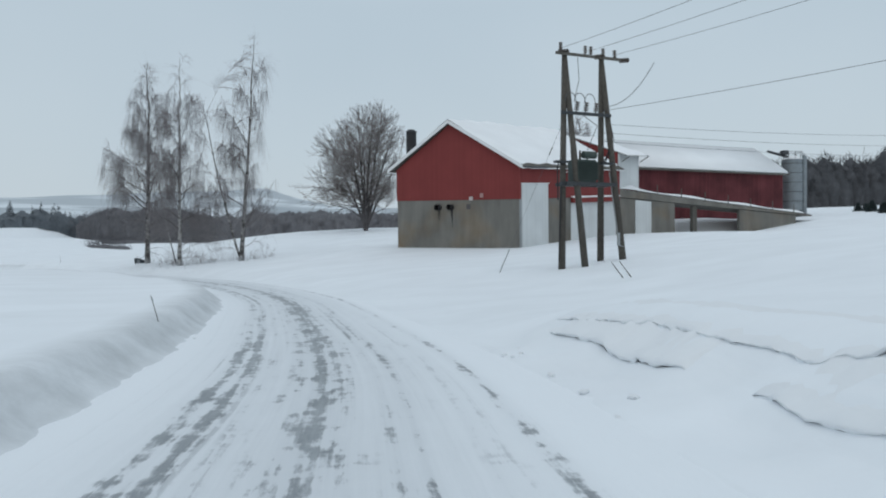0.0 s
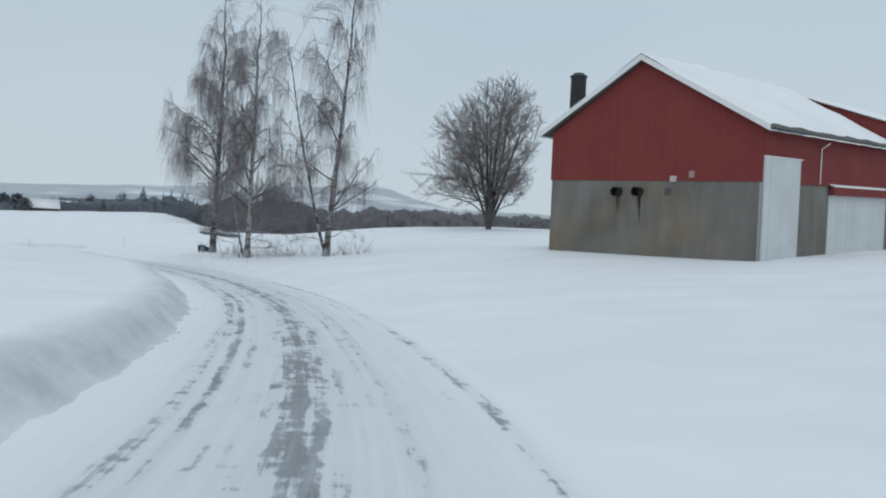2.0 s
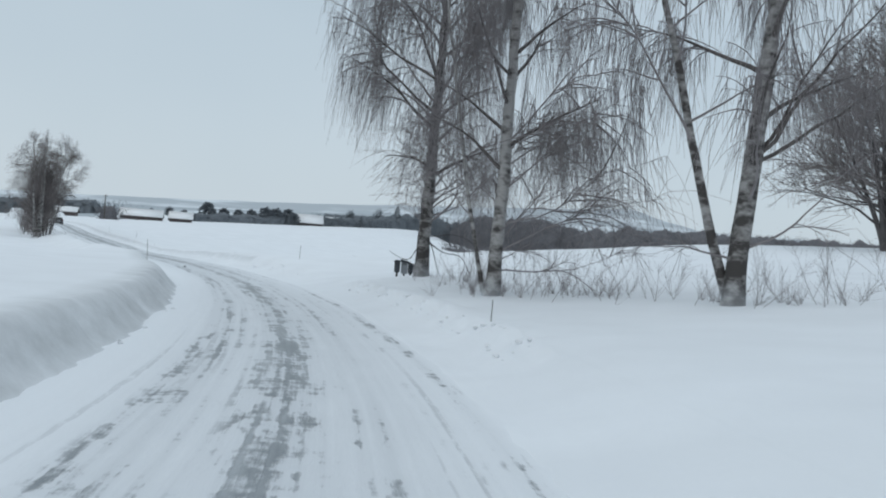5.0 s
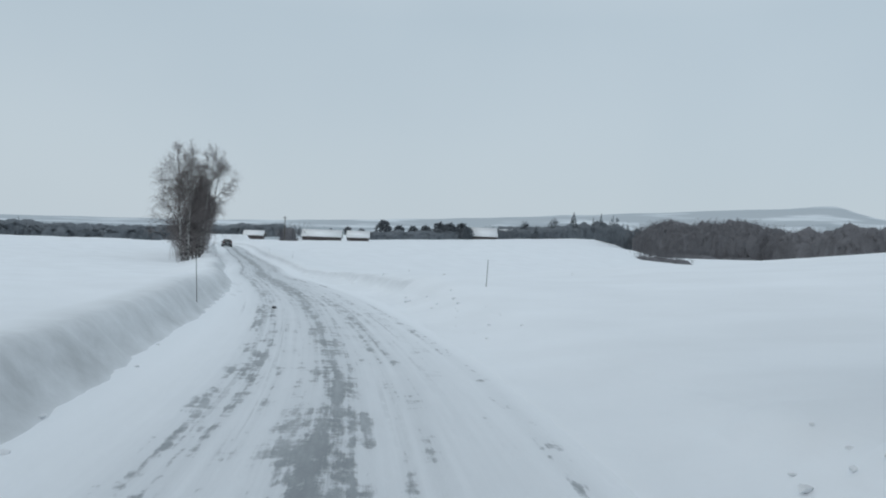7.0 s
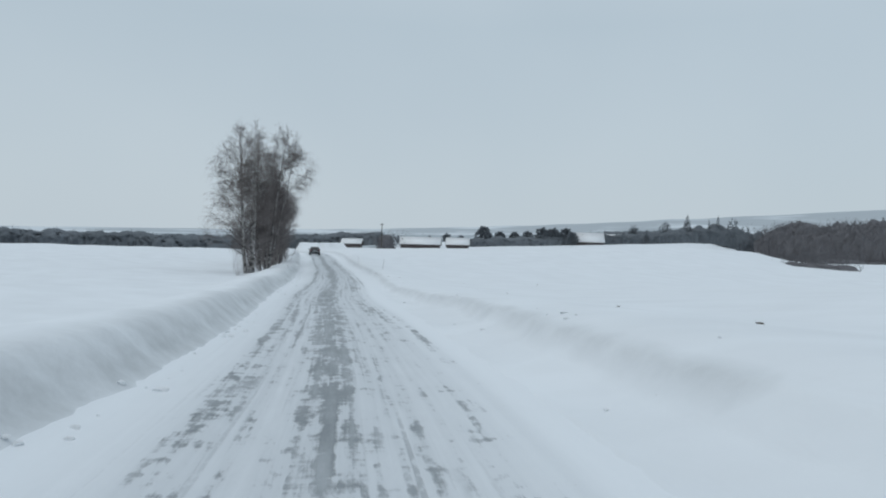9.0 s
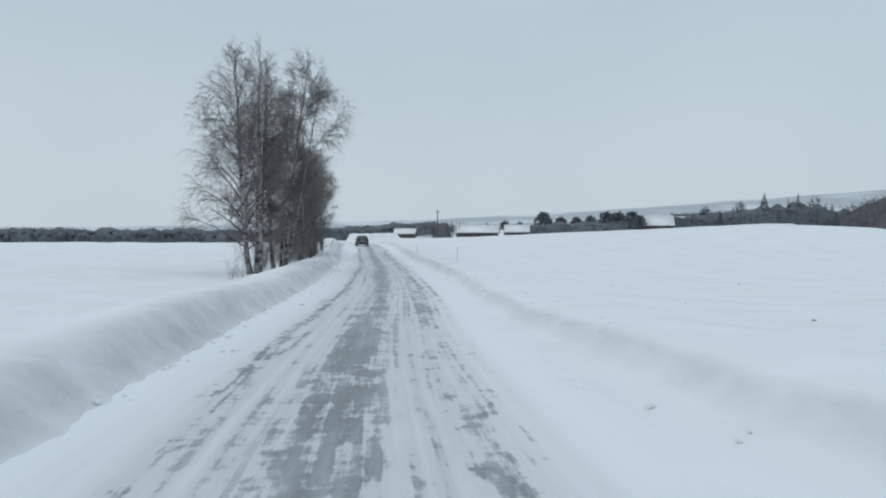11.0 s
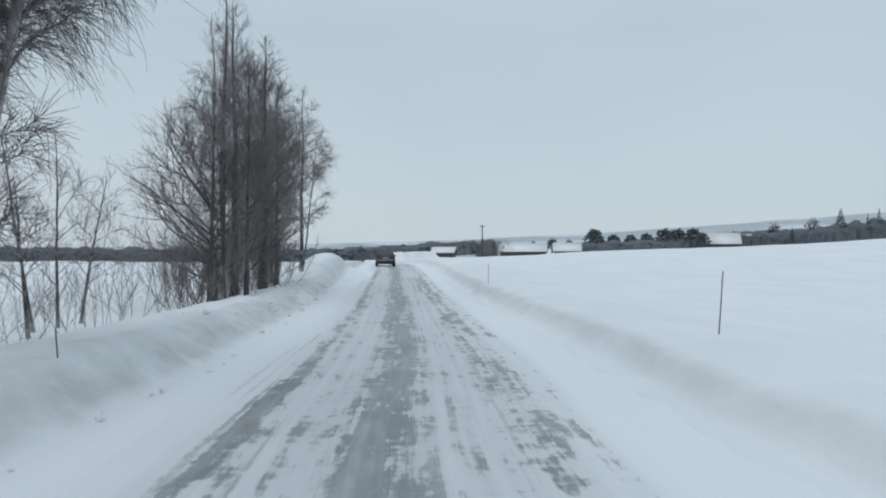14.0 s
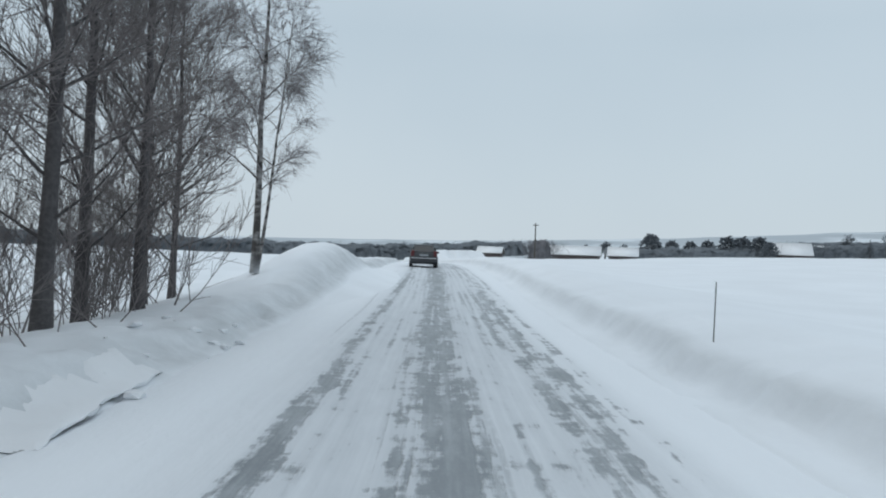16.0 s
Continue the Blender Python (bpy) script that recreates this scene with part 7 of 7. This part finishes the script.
# loose lumps of ploughed snow and one dark lump of ice on the carriageway
lump_me = []
for k in range(5):
    r = random.Random(300 + k)
    bm = bmesh.new()
    bmesh.ops.create_icosphere(bm, subdivisions=1, radius=1)
    for v in bm.verts:
        v.co *= r.uniform(0.65, 1.25)
        v.co.z *= 0.6
    me = bpy.data.meshes.new("snow_lump")
    bm.to_mesh(me)
    bm.free()
    me.materials.append(CLOD)
    lump_me.append(me)


def lumps(count, s0, s1, d0, d1, size, seed):
    r = random.Random(seed)
    for k in range(count):
        s, d = r.uniform(s0, s1), r.uniform(d0, d1)
        if d1 < 1.5:
            d = float(foot(np.array([s]))[0]) + d          # along the foot of the left bank
        x, y, _, nx, ny = (float(v) for v in line_at(s))
        x, y = x + nx * d, y + ny * d
        q = size * r.uniform(0.4, 1.0) ** 1.6
        ob = new("snow_lump", lump_me[k % 5])
        ob.matrix_basis = Matrix.Translation((x, y, gz(x, y) + q * 0.2)) @ Euler((0, 0, r.uniform(0, 6))).to_matrix().to_4x4() @ Matrix.Diagonal((q * r.uniform(0.8, 1.5), q, q, 1))
        tagged(ob, "broken lump of ploughed snow at the road edge", "snow lump", "snow lumps")


lumps(70, 62.5, 78.5, 3.80, 4.30, 0.07, 1)
lumps(24, 87, 98, 3.5, 4.6, 0.08, 8)
lumps(24, 100, 140, 3.4, 5.0, 0.08, 2)
lumps(8, 4, 48, 0.0, 0.2, 0.05, 6)
lumps(16, 62, 100, 0.0, 0.25, 0.06, 7)
lumps(20, 98, 175, -0.12, 0.55, 0.09, 3)
lumps(54, 169, 187, -1.3, 0.45, 0.11, 4)
lumps(50, 128, 166, -0.05, 0.75, 0.075, 11)
lumps(20, 100, 128, -0.05, 0.45, 0.065, 12)
lumps(10, 0, 12, 2.9, 3.5, 0.09, 5)
# clods of earth and grass tips that poke through the field
r = random.Random(9)
EARTH = plain("earth_clod", (0.10, 0.085, 0.07), 0.95)
for k, (x, y) in enumerate(((-72.3, 123.9), (-74.5, 124.9), (-69.2, 127.8), (-66.0, 133.0), (-78.8, 127.9), (-81.2, 129.9), (-38.0, 97.0), (-33.5, 100.5), (-44.0, 104.0), (-58.0, 118.0), (-62.5, 121.0))):
    c = new("earth_clod", lump_me[k % 5].copy())
    c.data.materials.clear()
    c.data.materials.append(EARTH)
    q = r.uniform(0.025, 0.05)
    c.matrix_basis = Matrix.Translation((x, y, gz(x, y) + q * 0.2)) @ Matrix.Diagonal((q * 1.6, q, q * 0.8, 1))
    tagged(c, "small dark clod of earth on the snowfield", "earth clod", "earth clods")
ob = new("ice_lump", lump_me[0].copy())
ob.data.materials.clear()
ob.data.materials.append(plain("dirty_ice", (0.08, 0.08, 0.085), 0.6))
ob.matrix_basis = Matrix.Translation((-36.2, 85.3, gz(-36.2, 85.3) + 0.04)) @ Matrix.Diagonal((0.10, 0.09, 0.09, 1))
tagged(ob, "small dark lump of dirty ice lying on the road", "ice lump")


# crusts of hard snow broken and pushed aside by the plough, hollow below the lip
def snow_ledge(s0, s1, d0, d1, width, lip, gap, side, seed, label):
    """A crust from s0 to s1 whose lip runs from d0 to d1 and whose back sinks into the bank."""
    rng = np.random.RandomState(seed)
    n = int((s1 - s0) / 0.12) + 2
    f = np.linspace(0, 1, n)
    s = s0 + (s1 - s0) * f
    ends = np.sqrt(np.clip(np.minimum(f, 1 - f) / 0.12, 0.0, 1))
    d = d0 + (d1 - d0) * f + 0.05 * ripple(s, 0 * s, 1.5, seed) + 0.02 * ripple(s, 0 * s, 0.4, seed + 1)
    x, y, _, nx, ny = line_at(s)
    rows = []
    for off, up in ((width, -0.06), (width * 0.75, lip * 0.75 + 0.03), (width * 0.4, lip * 1.12), (0.10, lip * 1.05), (0.02, lip * 0.9), (0.0, lip * 0.6 + gap * 0.4), (0.03, gap)):
        dd = d + side * off
        px, py = x + nx * dd, y + ny * dd
        base = ground_z(x + nx * (d + side * min(off, 0.2)), y + ny * (d + side * min(off, 0.2)))
        back = ground_z(px, py)
        g = base if off < width * 0.6 else np.maximum(base, back) - (0.0 if off < width else 0.02)
        if off >= width * 0.7:
            g = back
            up = up if off >= width else 0.03
        rows.append(np.stack([px, py, g + up * ends + 0.012 * rng.normal(0, 1, n) - 0.03 * (1 - ends)], -1))
    V = np.stack(rows, 0)
    ledge = empty("snow_ledge", pose(float(x[n // 2]), float(y[n // 2]), float(V[4, n // 2, 2])), label, "snow ledge", "snow ledges")
    mid = np.array([x[n // 2], y[n // 2], V[4, n // 2, 2]])
    r, c = V.shape[:2]
    i = np.arange(r - 1)[:, None] * c + np.arange(c - 1)
    F = np.stack([i, i + 1, i + c + 1, i + c], -1).reshape(-1, 4)
    if side < 0:
        F = F[:, ::-1]
    child("crust", np_mesh("crust", V.reshape(-1, 3) - mid, F, CLOD), ledge)
    low = []
    for off, up in ((0.03, gap), (0.16, gap * 0.8), (0.20, -0.05)):
        dd = d + side * off
        px, py = x + nx * dd, y + ny * dd
        low.append(np.stack([px, py, ground_z(x + nx * d, y + ny * d) + up * ends - 0.03 * (1 - ends)], -1))
    V = np.stack(low, 0)
    i = np.arange(2)[:, None] * c + np.arange(c - 1)
    F = np.stack([i, i + 1, i + c + 1, i + c], -1).reshape(-1, 4)
    child("hollow", np_mesh("hollow", V.reshape(-1, 3) - mid, F, HOLLOW_SHADE), ledge, "grey strip painted as shade under the lip")


# mid-grey that stands in for shade in the hollows under the lips
HOLLOW_SHADE = plain("hollow_shade", (0.36, 0.37, 0.38), 0.8)
snow_ledge(7.7, 11.8, 4.06, 3.92, 0.75, 0.10, 0.010, 1, 3, "broken crust of hard ploughed snow beside the road")
snow_ledge(4.6, 6.6, 3.98, 4.10, 0.90, 0.07, 0.006, 1, 4, "broken crust of hard ploughed snow beside the road")
snow_ledge(4.6, 12.4, 4.85, 4.25, 1.3, 0.045, 0.004, 1, 5, "broken crust of hard ploughed snow beside the road")
snow_ledge(179.6, 182.9, -3.10, -3.32, 0.7, 0.06, 0.008, -1, 6, "tipped crust of hard snow by the roadside")
for x, y in ((9.75, 25.9), (10.0, 25.75)):
    st = empty("dead_stick", pose(x, y, gz(x, y)), "grey weathered stick leaning out of the snow", "stick", "sticks by the pole frame")
    bm = bmesh.new()
    rod(bm, (0.08, 0, -0.12), (-0.42, 0.08, 0.58), 0.022, 0.014, 6)
    part("stick", bm, WOOD_GREY, st)


# ---------------------------------------------------------------- the estate car on the road ahead
PAINT = plain("dark_car_paint", (0.040, 0.044, 0.050), 0.45, 0.1, vary=0.35, spec=0.5)
GLASS = plain("tinted_car_glass", (0.02, 0.024, 0.028), 0.12, vary=0.1, spec=0.6, bump=0.0)
TAIL = plain("red_lamp_glass", (0.09, 0.012, 0.014), 0.35, vary=0.1, spec=0.5)
RUBBER = plain("tyre_rubber", (0.02, 0.02, 0.021), 0.9, vary=0.3)


def loft(bm, rings, caps=True):
    vs = [[bm.verts.new(p) for p in r] for r in rings]
    n = len(rings[0])
    for a, b in zip(vs, vs[1:]):
        for i in range(n):
            bm.faces.new((a[i], a[(i + 1) % n], b[(i + 1) % n], b[i]))
    if caps:
        bm.faces.new(vs[0])
        bm.faces.new(vs[-1][::-1])
    bmesh.ops.recalc_face_normals(bm, faces=bm.faces)


def build_car(x, y, turn):
    car = empty("estate_car", pose(x, y, gz(x, y) - 0.01, 0, 0, turn), "dark estate car dusted with snow, driving away on the road", "car")

    def ring(yy, w0, w1, z0, z1):
        return [(-w1, yy, z1), (-w1 * 0.98, yy, z1 - 0.12), (-w0, yy, (z0 + z1) / 2), (-w0 * 0.97, yy, z0 + 0.06), (-w0 * 0.86, yy, z0), (w0 * 0.86, yy, z0), (w0 * 0.97, yy, z0 + 0.06), (w0, yy, (z0 + z1) / 2), (w1 * 0.98, yy, z1 - 0.12), (w1, yy, z1)]

    bm = bmesh.new()
    loft(bm, [ring(0.0, 0.80, 0.76, 0.34, 0.92), ring(0.10, 0.88, 0.84, 0.28, 0.95), ring(0.6, 0.91, 0.86, 0.24, 0.97), ring(2.3, 0.91, 0.86, 0.24, 0.95), ring(3.5, 0.91, 0.84, 0.24, 0.93), ring(4.3, 0.86, 0.78, 0.25, 0.80), ring(4.68, 0.70, 0.66, 0.30, 0.66)])
    part("body", bm, PAINT, car, smooth=True)

    def cab(yy, w0, z0, w1, z1):
        return [(-w0, yy, z0), (-w1 - (w0 - w1) * 0.15, yy, z1 - 0.10), (-w1 * 0.92, yy, z1), (0, yy, z1 + 0.02), (w1 * 0.92, yy, z1), (w1 + (w0 - w1) * 0.15, yy, z1 - 0.10), (w0, yy, z0)]

    bm = bmesh.new()
    loft(bm, [cab(0.06, 0.80, 0.93, 0.74, 1.0), cab(0.42, 0.83, 0.93, 0.60, 1.42), cab(0.9, 0.84, 0.93, 0.61, 1.48), cab(2.2, 0.84, 0.93, 0.62, 1.48), cab(2.75, 0.84, 0.93, 0.58, 1.38), cab(3.55, 0.80, 0.92, 0.74, 0.97)])
    part("cabin", bm, PAINT, car, smooth=True)
    bm = bmesh.new()
    slab(bm, [(-0.66, 0.09, 1.02), (0.66, 0.09, 1.02), (0.54, 0.37, 1.36), (-0.54, 0.37, 1.36)], (0, -0.02, 0.012))
    part("rear_window", bm, GLASS, car, "dark tinted rear window")
    bm = bmesh.new()
    slab(bm, [(-0.70, 3.42, 1.01), (0.70, 3.42, 1.01), (0.54, 2.82, 1.34), (-0.54, 2.82, 1.34)], (0, 0.02, 0.012))
    part("windscreen", bm, GLASS, car)
    for sd in (-1, 1):
        for y0, y1 in ((0.62, 1.35), (1.42, 2.15), (2.22, 2.85)):
            bm = bmesh.new()
            slab(bm, [(sd * 0.835, y0 - 0.08, 0.98), (sd * 0.835, y1, 0.98), (sd * 0.685, y1 - 0.05 - (0.25 if y1 > 2.5 else 0), 1.32), (sd * 0.685, y0, 1.32)], (sd * 0.012, 0, 0.004))
            part("side_window", bm, GLASS, car)
        bm = bmesh.new()
        box(bm, (sd * 0.60, -0.02, 0.72), (sd * 0.83, 0.10, 1.08), 0.03)
        part("tail_lamp", bm, TAIL, car, "red tail lamp")
        bm = bmesh.new()
        box(bm, (sd * 0.90, 2.75, 0.96), (sd * 1.04, 2.87, 1.10), 0.03)
        part("mirror", bm, PAINT, car)
        bm = bmesh.new()
        rod(bm, (sd * 0.57, 0.55, 1.535), (sd * 0.58, 2.3, 1.535), 0.018, 0.018, 6)
        rod(bm, (sd * 0.57, 0.55, 1.535), (sd * 0.57, 0.5, 1.47), 0.018, 0.018, 6)
        rod(bm, (sd * 0.58, 2.3, 1.535), (sd * 0.58, 2.36, 1.46), 0.018, 0.018, 6)
        part("roof_rail", bm, DARK_STEEL, car)
    bm = bmesh.new()
    box(bm, (-0.84, -0.10, 0.36), (0.84, 0.06, 0.62), 0.05)
    bump = part("bumper", bm, PAINT, car)
    bm = bmesh.new()
    box(bm, (-0.80, -0.112, 0.60), (0.80, 0.0, 0.628), 0.015)
    part("snow_rim", bm, SNOW_ROOF, bump, "snow caught on the bumper")
    bm = bmesh.new()
    box(bm, (-0.27, -0.03, 0.74), (0.27, -0.005, 0.86), 0.006)
    part("number_plate", bm, PLASTIC_GREY, car, "plain pale plate")
    for k, (wx, wy) in enumerate(((-0.80, 0.85), (0.80, 0.85), (-0.80, 3.65), (0.80, 3.65))):
        bm = bmesh.new()
        bmesh.ops.create_cone(bm, cap_ends=True, segments=24, radius1=0.32, radius2=0.32, depth=0.21, matrix=Matrix.Translation((wx, wy, 0.32)) @ Matrix.Rotation(math.pi / 2, 4, "Y"))
        bmesh.ops.bevel(bm, geom=bm.edges[:], offset=0.02, segments=2, affect="EDGES")
        w = part("wheel", bm, RUBBER, car, "black winter tyre")
        bm = bmesh.new()
        bmesh.ops.create_cone(bm, cap_ends=True, segments=20, radius1=0.20, radius2=0.20, depth=0.225, matrix=Matrix.Translation((wx, wy, 0.32)) @ Matrix.Rotation(math.pi / 2, 4, "Y"))
        part("rim", bm, STEEL, w)


build_car(-132.4, 164.1, 54.0)
